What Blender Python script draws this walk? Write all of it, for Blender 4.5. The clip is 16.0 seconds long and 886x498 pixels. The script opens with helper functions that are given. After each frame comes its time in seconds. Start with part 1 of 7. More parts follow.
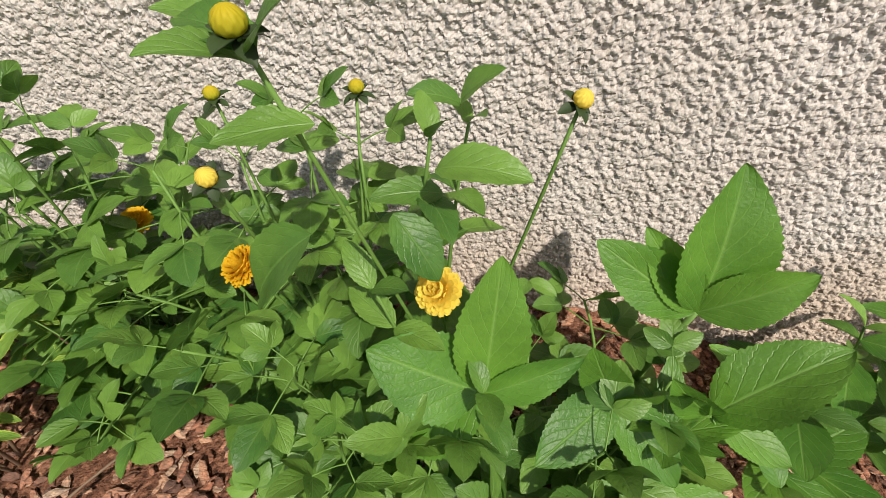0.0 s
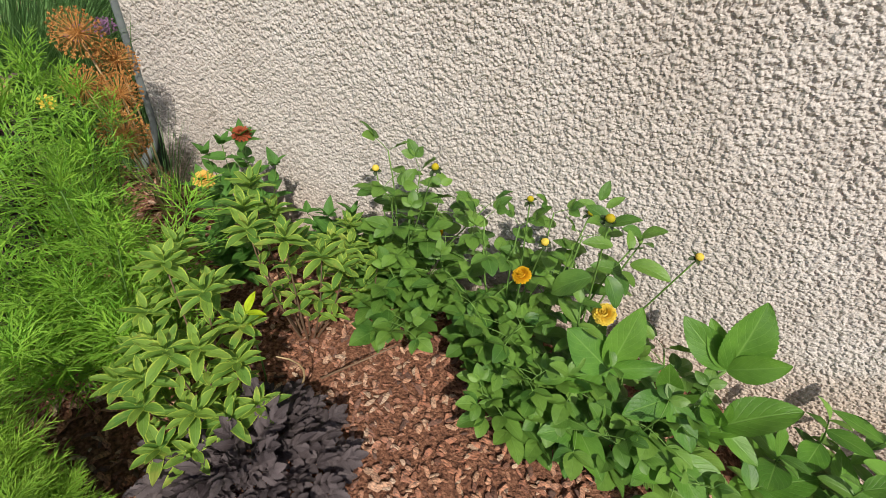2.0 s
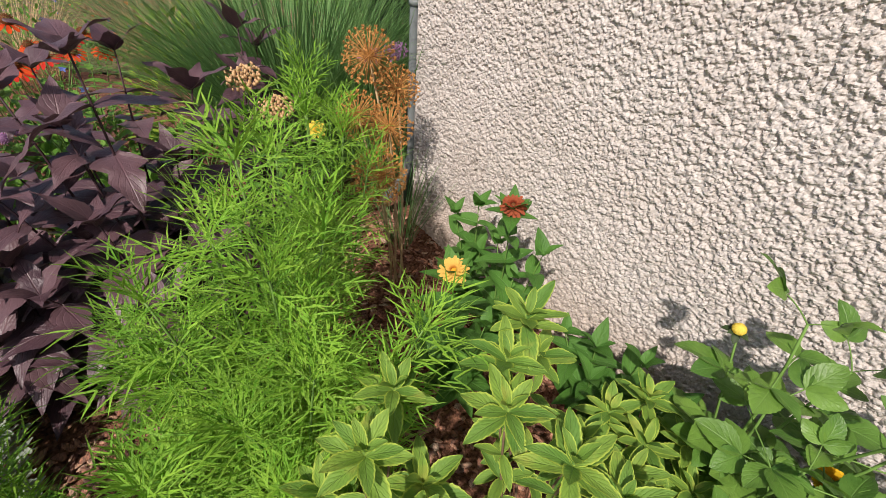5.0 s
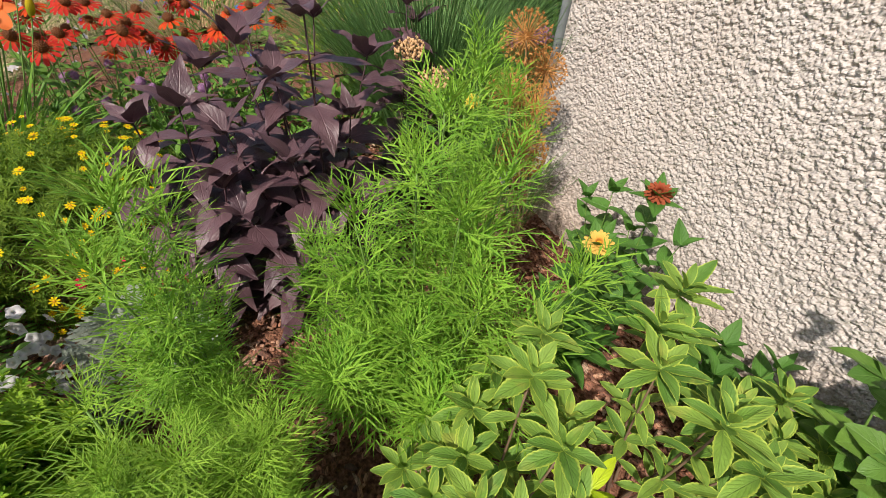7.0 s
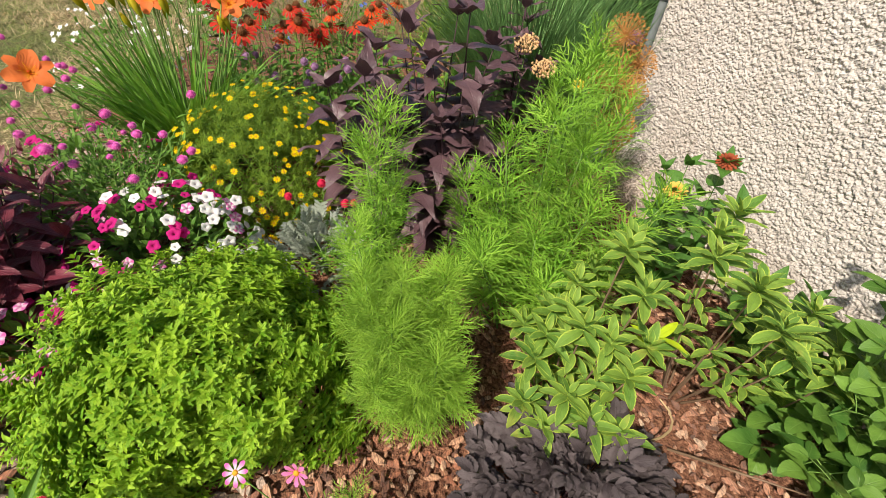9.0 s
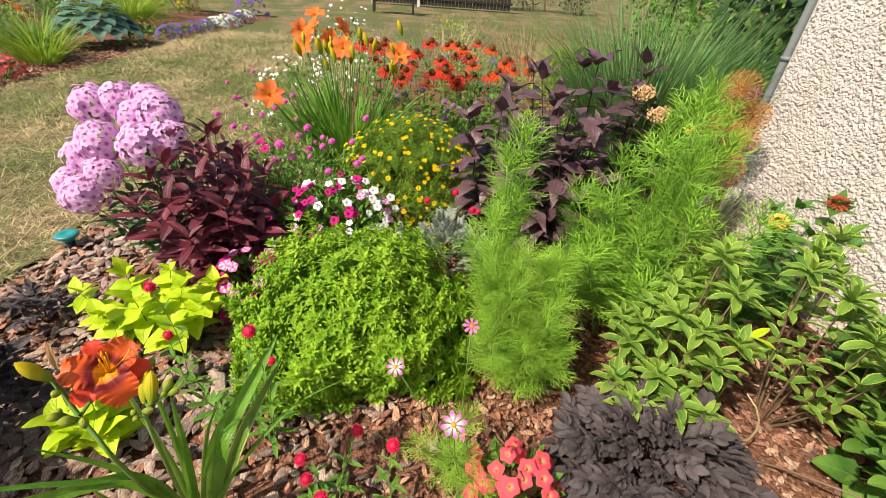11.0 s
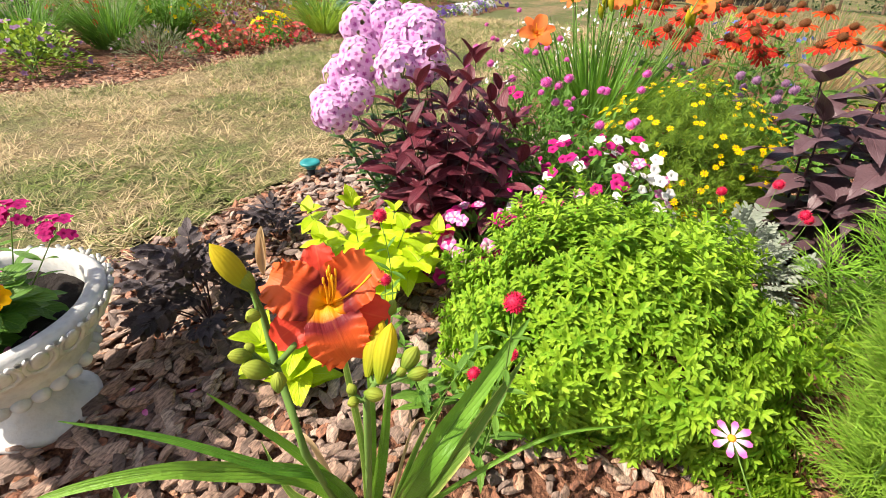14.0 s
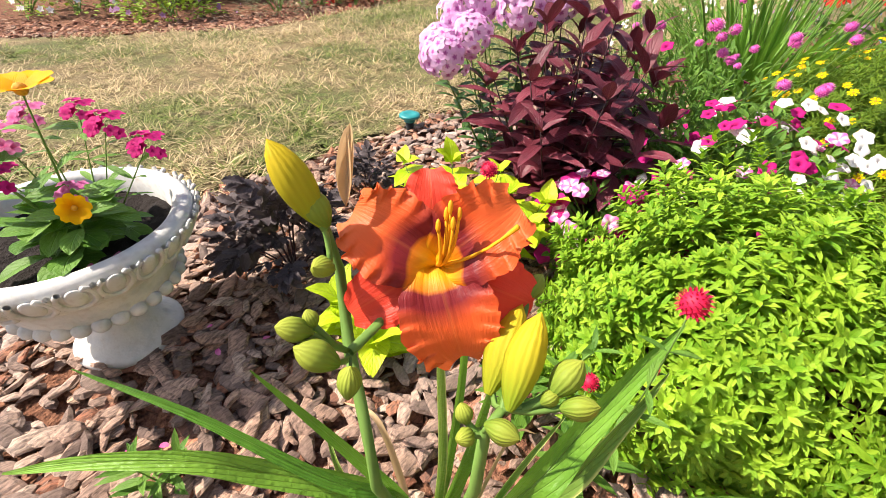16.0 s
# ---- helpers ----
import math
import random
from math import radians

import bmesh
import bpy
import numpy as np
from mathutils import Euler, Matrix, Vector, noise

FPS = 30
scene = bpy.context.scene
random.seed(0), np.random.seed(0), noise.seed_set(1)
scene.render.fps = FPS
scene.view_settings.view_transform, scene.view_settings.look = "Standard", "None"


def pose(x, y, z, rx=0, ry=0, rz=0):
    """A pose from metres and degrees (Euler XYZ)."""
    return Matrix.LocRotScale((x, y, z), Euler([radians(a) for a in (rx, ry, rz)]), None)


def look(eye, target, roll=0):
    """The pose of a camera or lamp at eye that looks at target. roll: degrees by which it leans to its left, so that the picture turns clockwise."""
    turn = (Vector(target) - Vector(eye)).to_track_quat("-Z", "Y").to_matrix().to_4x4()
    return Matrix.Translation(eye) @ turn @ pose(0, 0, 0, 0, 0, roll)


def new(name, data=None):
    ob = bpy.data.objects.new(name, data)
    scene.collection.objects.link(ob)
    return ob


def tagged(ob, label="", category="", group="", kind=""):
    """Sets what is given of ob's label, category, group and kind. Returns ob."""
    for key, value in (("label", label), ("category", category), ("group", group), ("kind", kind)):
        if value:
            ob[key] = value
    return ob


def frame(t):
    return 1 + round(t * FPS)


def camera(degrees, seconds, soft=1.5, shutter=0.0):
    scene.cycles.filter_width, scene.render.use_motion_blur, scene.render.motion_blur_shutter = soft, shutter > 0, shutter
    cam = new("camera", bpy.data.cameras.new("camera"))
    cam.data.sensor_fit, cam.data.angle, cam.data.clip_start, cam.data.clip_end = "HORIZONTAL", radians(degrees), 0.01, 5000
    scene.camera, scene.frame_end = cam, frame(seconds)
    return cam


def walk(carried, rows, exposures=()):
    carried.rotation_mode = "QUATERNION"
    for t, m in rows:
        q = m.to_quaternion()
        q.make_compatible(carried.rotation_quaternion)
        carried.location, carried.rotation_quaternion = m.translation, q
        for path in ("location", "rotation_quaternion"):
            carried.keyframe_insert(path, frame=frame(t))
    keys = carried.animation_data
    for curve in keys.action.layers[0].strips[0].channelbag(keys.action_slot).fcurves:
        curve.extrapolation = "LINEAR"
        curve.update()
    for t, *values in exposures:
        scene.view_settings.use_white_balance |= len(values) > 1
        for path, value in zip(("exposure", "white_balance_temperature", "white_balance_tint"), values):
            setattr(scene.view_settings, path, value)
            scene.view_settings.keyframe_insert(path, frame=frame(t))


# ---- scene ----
cam = camera(92.6, 16.0, soft=0.6)
PATH = [
    (0, (0.224, 0.322, 1.064), (-0.008, 1.758, -0.309), -3.8),
    (0.5, (0.176, 0.185, 1.214), (-0.047, 1.647, -0.133), 2.7),
    (1, (0.089, 0.007, 1.367), (-0.257, 1.509, 0.092), 2.4),
    (1.5, (0.035, -0.216, 1.487), (-0.369, 1.298, 0.243), 5.4),
    (2, (-0.054, -0.393, 1.546), (-0.562, 1.095, 0.31), 7.8),
    (2.5, (-0.238, -0.36, 1.555), (-1.006, 1.03, 0.34), 6.1),
    (3, (-0.438, -0.179, 1.532), (-1.381, 1.102, 0.321), 5.5),
    (3.2, (-0.494, -0.123, 1.51), (-1.501, 1.108, 0.298), 4.7),
    (5.3, (-0.748, 0.019, 1.338), (-2.012, 1.023, 0.158), 5.7),
    (5.5, (-0.75, -0.019, 1.333), (-2.036, 0.962, 0.157), 6.1),
    (6, (-0.779, -0.108, 1.318), (-2.149, 0.729, 0.126), 5.5),
    (6.5, (-0.779, -0.161, 1.308), (-2.168, 0.617, 0.098), 6.2),
    (7, (-0.728, -0.213, 1.33), (-2.126, 0.496, 0.088), 5.8),
    (7.5, (-0.612, -0.31, 1.37), (-2.02, 0.362, 0.119), 5.4),
    (8, (-0.548, -0.414, 1.345), (-1.985, 0.158, 0.077), 4.1),
    (8.5, (-0.478, -0.496, 1.353), (-1.931, 0.009, 0.074), 4.6),
    (9, (-0.325, -0.619, 1.39), (-1.803, -0.13, 0.136), 5.9),
    (9.2, (-0.255, -0.66, 1.398), (-1.751, -0.175, 0.163), 6.2),
    (11.3, (0.073, -0.84, 1.404), (-1.597, -0.787, 0.305), 4.0),
    (11.5, (0.084, -0.858, 1.404), (-1.584, -0.824, 0.301), 3.6),
    (12, (0.103, -0.892, 1.397), (-1.568, -0.891, 0.298), 3.6),
    (12.5, (0.044, -0.933, 1.354), (-1.626, -1.026, 0.258), 2.7),
    (13, (-0.085, -1.011, 1.221), (-1.726, -1.358, 0.131), 1.4),
    (13.5, (-0.195, -1.095, 1.103), (-1.783, -1.626, 0.01), 3.1),
    (14, (-0.24, -1.163, 1.027), (-1.75, -1.832, -0.102), 2.7),
    (14.5, (-0.268, -1.21, 0.974), (-1.715, -1.99, -0.165), 4.1),
    (15, (-0.315, -1.247, 0.927), (-1.677, -2.127, -0.244), 3.6),
    (15.5, (-0.331, -1.276, 0.908), (-1.624, -2.206, -0.302), 2.6),
    (16, (-0.337, -1.286, 0.893), (-1.59, -2.232, -0.347), 2.3),
]
walk(cam, [(t, look(eye, target, roll)) for t, eye, target, roll in PATH], [(0.0, 0.12, 6800, 10), (1.5, 0.06, 6700, 9), (3.0, 0.1, 6650, 12), (5.5, 0.22, 6750, 16), (7.0, 0.30, 6850, 14), (9.0, 0.48, 7100, 11), (12.0, 0.73, 7250, 11), (14.0, 0.99, 7200, 12), (16.0, 1.09, 7100, 15)])

# ---- world and sun ----
SUN_TO = Vector((0.55, -0.89, 1.20)).normalized()
world = bpy.data.worlds.new("sky_world")
scene.world = world
world.use_nodes = True
wn = world.node_tree
sky = wn.nodes.new("ShaderNodeTexSky")
sky.sky_type = "NISHITA"
sky.sun_disc = False
sky.sun_elevation = math.asin(SUN_TO.z)
sky.sun_rotation = math.atan2(SUN_TO.x, SUN_TO.y)
sky.air_density, sky.dust_density = 1.0, 2.0
bg = wn.nodes["Background"]
bg.inputs["Strength"].default_value = 0.11
wn.links.new(sky.outputs[0], bg.inputs["Color"])
sun_data = bpy.data.lights.new("sun", "SUN")
sun_data.energy, sun_data.angle, sun_data.color = 4.4, radians(1.2), (1.0, 0.955, 0.88)
sun = new("sun", sun_data)
sun.matrix_world = look(SUN_TO * 30, (0, 0, 0))


# ---- materials ----
class Nodes:
    """A small hand for wiring a node material."""

    def __init__(self, name):
        self.mat = bpy.data.materials.new(name)
        self.mat.use_nodes = True
        self.t = self.mat.node_tree
        self.bsdf = self.t.nodes["Principled BSDF"]
        self.out = self.t.nodes["Material Output"]

    def add(self, kind, **props):
        n = self.t.nodes.new(kind)
        for k, v in props.items():
            if k == "op":
                n.operation = v
            elif k == "kind":
                n.feature = v
        return n

    def link(self, a, b):
        self.t.links.new(a, b)

    def math(self, op, a, b=0.0):
        n = self.add("ShaderNodeMath", op=op)
        for i, v in enumerate((a, b)):
            if isinstance(v, (int, float)):
                n.inputs[i].default_value = v
            else:
                self.link(v, n.inputs[i])
        return n.outputs[0]

    def noise(self, scale, detail=4.0, rough=0.55, vec=None):
        n = self.add("ShaderNodeTexNoise")
        n.inputs["Scale"].default_value, n.inputs["Detail"].default_value, n.inputs["Roughness"].default_value = scale, detail, rough
        self.link(vec if vec is not None else self.coord(), n.inputs["Vector"])
        return n.outputs[0]

    def coord(self):
        g = self.add("ShaderNodeNewGeometry")
        return g.outputs["Position"]

    def ramp(self, fac, stops):
        n = self.add("ShaderNodeValToRGB")
        e = n.color_ramp.elements
        while len(e) < len(stops):
            e.new(0.5)
        for el, (p, c) in zip(e, stops):
            el.position, el.color = p, (*c, 1)
        self.link(fac, n.inputs[0])
        return n.outputs[0]

    def mix(self, fac, a, b):
        n = self.add("ShaderNodeMix")
        n.data_type = "RGBA"
        for sock, v in ((n.inputs[0], fac), (n.inputs[6], a), (n.inputs[7], b)):
            if isinstance(v, (int, float)):
                sock.default_value = v
            elif isinstance(v, tuple):
                sock.default_value = (*v, 1)
            else:
                self.link(v, sock)
        return n.outputs[2]

    def vary(self):
        """A number from 0 to 1 for each object and each loose piece."""
        o = self.add("ShaderNodeObjectInfo").outputs["Random"]
        g = self.add("ShaderNodeNewGeometry").outputs["Random Per Island"]
        return self.math("FRACT", self.math("ADD", self.math("MULTIPLY", o, 3.7), g))

    def bump(self, height, strength, distance):
        n = self.add("ShaderNodeBump")
        n.inputs["Strength"].default_value, n.inputs["Distance"].default_value = strength, distance
        self.link(height, n.inputs["Height"])
        self.link(n.outputs[0], self.bsdf.inputs["Normal"])

    def finish(self, colour, rough=0.5, spec=0.4, through_light=0.0, tint=None):
        if isinstance(colour, tuple):
            self.bsdf.inputs["Base Color"].default_value = (*colour, 1)
        else:
            self.link(colour, self.bsdf.inputs["Base Color"])
        self.bsdf.inputs["Roughness"].default_value = rough
        self.bsdf.inputs["Specular IOR Level"].default_value = spec
        if through_light:
            tr = self.add("ShaderNodeBsdfTranslucent")
            if tint:
                tr.inputs[0].default_value = (*tint, 1)
            elif isinstance(colour, tuple):
                tr.inputs[0].default_value = (*colour, 1)
            else:
                self.link(colour, tr.inputs[0])
            m = self.add("ShaderNodeMixShader")
            m.inputs[0].default_value = through_light
            self.link(self.bsdf.outputs[0], m.inputs[1])
            self.link(tr.outputs[0], m.inputs[2])
            self.link(m.outputs[0], self.out.inputs[0])
        return self.mat


def scaled(c, k):
    return tuple(min(1.0, v * k) for v in c)


def leaf_mat(name, base, alt, vein=None, edge=None, rough=0.5, trans=0.3, veins=0.5, spec=0.35, sick=None, relief=0.75):
    """Leaf: base to alt from leaf to leaf, a paler midrib and side veins, an optional pale margin, fine blotches."""
    n = Nodes(name)
    uv = n.add("ShaderNodeUVMap").outputs[0]
    sep = n.add("ShaderNodeSeparateXYZ")
    n.link(uv, sep.inputs[0])
    across = n.math("ABSOLUTE", n.math("SUBTRACT", sep.outputs[0], 0.5))
    v = n.vary()
    col = n.mix(v, base, alt)
    blotch = n.noise(55.0, 5.0)
    col = n.mix(n.math("MULTIPLY", blotch, 0.55), col, scaled(base, 0.5))
    # uneven patches of a brighter green
    pale_patch = n.ramp(n.noise(7.0, 4.0), [(0.45, (0, 0, 0)), (0.65, (1, 1, 1))])
    col = n.mix(n.math("MULTIPLY", pale_patch, 0.35), col, scaled(alt, 1.25))
    if sick:
        patch = n.ramp(n.noise(14.0, 3.0), [(0.60, (0, 0, 0)), (0.70, (1, 1, 1))])
        col = n.mix(n.math("MULTIPLY", patch, 0.55), col, sick)
    vein = vein or scaled(alt, 1.6)
    rib = n.ramp(across, [(0.0, (1, 1, 1)), (0.035, (0, 0, 0))])
    slant = n.math("SUBTRACT", n.math("MULTIPLY", sep.outputs[1], 6.5), n.math("MULTIPLY", across, 5.5))
    side = n.math("PINGPONG", slant, 0.5)
    lines = n.ramp(side, [(0.0, (1, 1, 1)), (0.07, (0, 0, 0))])
    veinmask = n.math("MAXIMUM", rib, n.math("MULTIPLY", lines, 0.45))
    col = n.mix(n.math("MULTIPLY", veinmask, veins), col, vein)
    if edge:
        rim = n.math("ADD", across, n.math("MULTIPLY", n.math("SUBTRACT", n.noise(60.0, 2.0), 0.5), 0.12))
        margin = n.ramp(rim, [(0.37, (0, 0, 0)), (0.47, (1, 1, 1))])
        col = n.mix(n.math("MULTIPLY", margin, 0.85), col, edge)
    quilt = n.math("MULTIPLY", n.math("SMOOTH_MIN", side, 0.3), 0.45)
    n.bump(n.math("ADD", n.math("ADD", n.math("MULTIPLY", veinmask, -0.7), quilt), n.math("MULTIPLY", n.noise(150.0, 4.0), 0.9)), relief, 0.0035)
    return n.finish(col, rough, spec, trans)


def plain_mat(name, base, alt=None, rough=0.6, trans=0.0, spec=0.3, grain=60.0, bump=0.0, depth=0.002):
    n = Nodes(name)
    alt = alt or scaled(base, 0.7)
    col = n.mix(n.vary(), base, n.mix(0.5, base, alt))
    col = n.mix(n.math("MULTIPLY", n.noise(grain, 5.0), 0.8), col, alt)
    if bump:
        n.bump(n.noise(grain * 2, 5.0), bump, depth)
    return n.finish(col, rough, spec, trans)


def petal_mat(name, outer, inner, reach=0.35, soft=0.2, trans=0.35, streak=0.25, rough=0.55):
    """Petal: colour runs from the throat (inner) to the tip (outer), with fine streaks along it."""
    n = Nodes(name)
    uv = n.add("ShaderNodeUVMap").outputs[0]
    sep = n.add("ShaderNodeSeparateXYZ")
    n.link(uv, sep.inputs[0])
    along = n.ramp(sep.outputs[1], [(max(0.0, reach - soft), (0, 0, 0)), (min(1.0, reach + soft), (1, 1, 1))])
    col = n.mix(along, inner, outer)
    st = n.add("ShaderNodeTexWave")
    st.inputs["Scale"].default_value, st.inputs["Distortion"].default_value, st.inputs["Detail"].default_value = 5.0, 1.5, 2.0
    n.link(uv, st.inputs["Vector"])
    col = n.mix(n.math("MULTIPLY", st.outputs[1], streak), col, scaled(outer, 0.55))
    col = n.mix(n.math("MULTIPLY", n.vary(), 0.35), col, scaled(outer, 0.75))
    n.bump(st.outputs[1], 0.25, 0.002)
    return n.finish(col, rough, 0.12, trans)


M = {}
# wide base-to-alt range: sunlit and shaded leaves put into the leaf colour
M["dahlia"] = leaf_mat("dahlia_leaf", (0.050, 0.15, 0.024), (0.20, 0.36, 0.06), (0.22, 0.38, 0.10), rough=0.42, spec=0.45, veins=0.35, relief=0.45)
M["dahlia_big"] = leaf_mat("large_dahlia_leaf", (0.065, 0.19, 0.024), (0.15, 0.32, 0.038), (0.24, 0.42, 0.1), rough=0.42, spec=0.45, veins=0.5, relief=0.5)
M["zinnia_leaf"] = leaf_mat("zinnia_leaf", (0.07, 0.2, 0.03), (0.11, 0.27, 0.045), (0.17, 0.34, 0.09))
M["sage"] = leaf_mat("sage_leaf", (0.11, 0.26, 0.04), (0.25, 0.40, 0.06), (0.3, 0.45, 0.14), edge=(0.48, 0.60, 0.09), rough=0.6, veins=0.3, sick=(0.4, 0.4, 0.08))
M["lime"] = leaf_mat("lime_leaf", (0.45, 0.66, 0.015), (0.60, 0.76, 0.03), (0.55, 0.72, 0.12), rough=0.45)
M["purple"] = leaf_mat("purple_leaf", (0.070, 0.036, 0.046), (0.135, 0.075, 0.085), (0.17, 0.06, 0.075), rough=0.42, trans=0.10, spec=0.5, veins=0.2, relief=0.5)
M["black"] = leaf_mat("blackish_leaf", (0.045, 0.034, 0.036), (0.13, 0.105, 0.108), (0.12, 0.10, 0.105), rough=0.6, trans=0.05, spec=0.25)
M["burgundy"] = leaf_mat("burgundy_leaf", (0.10, 0.018, 0.030), (0.21, 0.035, 0.055), (0.26, 0.055, 0.08), rough=0.4, trans=0.18, spec=0.45)
M["phlox_leaf"] = leaf_mat("phlox_leaf", (0.045, 0.12, 0.03), (0.08, 0.19, 0.04))
M["mound"] = leaf_mat("mound_leaf", (0.14, 0.36, 0.014), (0.44, 0.66, 0.05), veins=0.25, trans=0.26)
M["feather"] = leaf_mat("feathery_leaf", (0.16, 0.42, 0.028), (0.36, 0.62, 0.065), veins=0.1, trans=0.24, spec=0.45)
M["feather_pale"] = leaf_mat("fine_feathery_leaf", (0.22, 0.48, 0.035), (0.42, 0.66, 0.08), veins=0.1, trans=0.25, spec=0.45)
M["coreo_leaf"] = leaf_mat("coreopsis_leaf", (0.13, 0.27, 0.025), (0.25, 0.38, 0.03), veins=0.1)
M["grass_tall"] = leaf_mat("tall_grass_blade", (0.09, 0.24, 0.06), (0.24, 0.42, 0.14), veins=0.3, trans=0.25)
M["blade"] = leaf_mat("daylily_blade", (0.11, 0.30, 0.03), (0.22, 0.44, 0.05), (0.26, 0.42, 0.1), rough=0.4)
M["blade_stripe"] = leaf_mat("yellowing_daylily_blade", (0.12, 0.27, 0.04), (0.22, 0.36, 0.06), (0.4, 0.5, 0.16), edge=(0.62, 0.66, 0.22), rough=0.4)
M["dry_blade"] = plain_mat("withered_blade", (0.72, 0.54, 0.32), (0.5, 0.32, 0.17), trans=0.4)
M["silver"] = leaf_mat("silver_leaf", (0.34, 0.40, 0.31), (0.50, 0.55, 0.46), rough=0.8, veins=0.2)
M["green_mid"] = leaf_mat("mid_green_leaf", (0.09, 0.24, 0.03), (0.18, 0.36, 0.05))
M["green_dark"] = leaf_mat("dark_green_leaf", (0.022, 0.06, 0.015), (0.045, 0.10, 0.025))
M["green_yellow"] = leaf_mat("yellow_green_leaf", (0.25, 0.42, 0.04), (0.38, 0.52, 0.06))
M["green_grey"] = leaf_mat("grey_green_leaf", (0.17, 0.2, 0.10), (0.26, 0.27, 0.15), rough=0.8)
M["hosta"] = leaf_mat("blue_green_hosta_leaf", (0.09, 0.20, 0.15), (0.15, 0.28, 0.21), (0.2, 0.34, 0.27))
M["ajuga"] = leaf_mat("bronze_leaf", (0.20, 0.11, 0.05), (0.33, 0.17, 0.07))
M["stem"] = plain_mat("green_stem", (0.16, 0.30, 0.06), (0.09, 0.17, 0.035))
M["stem_dark"] = plain_mat("dark_stem", (0.06, 0.025, 0.03), (0.03, 0.015, 0.02))
M["stem_straw"] = plain_mat("straw_stem", (0.52, 0.40, 0.22), (0.34, 0.23, 0.11))
M["stem_wood"] = plain_mat("woody_stem", (0.24, 0.16, 0.10), (0.12, 0.075, 0.05), bump=0.4)
M["straw"] = plain_mat("dried_seedhead", (0.56, 0.28, 0.08), (0.36, 0.16, 0.045))
M["tan_head"] = plain_mat("faded_sedum_head", (0.66, 0.45, 0.24), (0.45, 0.27, 0.13), bump=0.7)
M["bud"] = petal_mat("green_bud", (0.32, 0.37, 0.05), (0.13, 0.23, 0.03), 0.55, 0.4, trans=0.12, streak=0.3)
M["bud_dark"] = plain_mat("dark_bud_scale", (0.04, 0.075, 0.02), (0.02, 0.03, 0.012))
M["bud_yellow"] = petal_mat("yellow_green_bud", (0.64, 0.50, 0.03), (0.26, 0.38, 0.03), 0.45, 0.35, streak=0.15)
M["yellow"] = petal_mat("yellow_petal", (0.92, 0.68, 0.008), (0.86, 0.50, 0.006), streak=0.1)
M["pale_yellow"] = petal_mat("pale_yellow_petal", (0.94, 0.74, 0.12), (0.90, 0.58, 0.04))
M["golden_yellow"] = petal_mat("golden_yellow_petal", (0.88, 0.47, 0.004), (0.80, 0.34, 0.003), streak=0.08)
M["golden"] = petal_mat("golden_petal", (0.86, 0.54, 0.03), (0.82, 0.42, 0.02))
M["zinnia_gold"] = petal_mat("zinnia_gold_petal", (0.88, 0.58, 0.14), (0.70, 0.22, 0.03))
M["zinnia_red"] = petal_mat("zinnia_brick_petal", (0.40, 0.10, 0.045), (0.20, 0.025, 0.01))
M["orange"] = petal_mat("orange_petal", (0.88, 0.22, 0.06), (0.90, 0.46, 0.03), 0.22, 0.15)
M["red"] = petal_mat("red_petal", (0.60, 0.034, 0.022), (0.68, 0.09, 0.02), 0.3, 0.3)
M["red_orange"] = petal_mat("red_orange_petal", (0.74, 0.085, 0.015), (0.62, 0.04, 0.012), 0.4, 0.3)
M["cone"] = plain_mat("dark_flower_cone", (0.10, 0.03, 0.015), (0.2, 0.07, 0.01), grain=300.0, bump=0.8)
M["cone_gold"] = plain_mat("golden_flower_eye", (0.75, 0.42, 0.03), (0.5, 0.2, 0.01), grain=300.0, bump=0.8)
M["magenta"] = petal_mat("magenta_petal", (0.62, 0.02, 0.22), (0.35, 0.01, 0.12), 0.2)
M["pink"] = petal_mat("pink_petal", (0.80, 0.24, 0.50), (0.75, 0.08, 0.35), 0.3, 0.3)
M["pink_white"] = petal_mat("pink_and_white_petal", (0.78, 0.16, 0.48), (0.92, 0.78, 0.86), 0.55, 0.25)
M["phlox"] = petal_mat("lilac_pink_petal", (0.89, 0.56, 0.85), (0.52, 0.07, 0.40), 0.17, 0.08, streak=0.04)
M["white"] = petal_mat("white_petal", (0.88, 0.86, 0.86), (0.72, 0.66, 0.72), 0.15, 0.1, streak=0.06)
M["violet"] = petal_mat("violet_petal", (0.24, 0.14, 0.46), (0.1, 0.04, 0.3))
M["mauve"] = petal_mat("mauve_petal", (0.44, 0.24, 0.42), (0.3, 0.14, 0.3))
M["coral"] = petal_mat("coral_petal", (0.86, 0.11, 0.14), (0.90, 0.45, 0.20), 0.30, 0.18, streak=0.1)
M["crimson"] = plain_mat("crimson_bracts", (0.66, 0.012, 0.06), (0.42, 0.008, 0.05), grain=200.0)
M["rosy"] = plain_mat("rose_pink_bracts", (0.70, 0.08, 0.34), (0.55, 0.12, 0.42), grain=200.0)
M["blue"] = petal_mat("blue_petal", (0.16, 0.24, 0.62), (0.12, 0.16, 0.5))
M["stamen"] = plain_mat("yellow_stamen", (0.85, 0.42, 0.015), (0.8, 0.3, 0.01), trans=0.15)


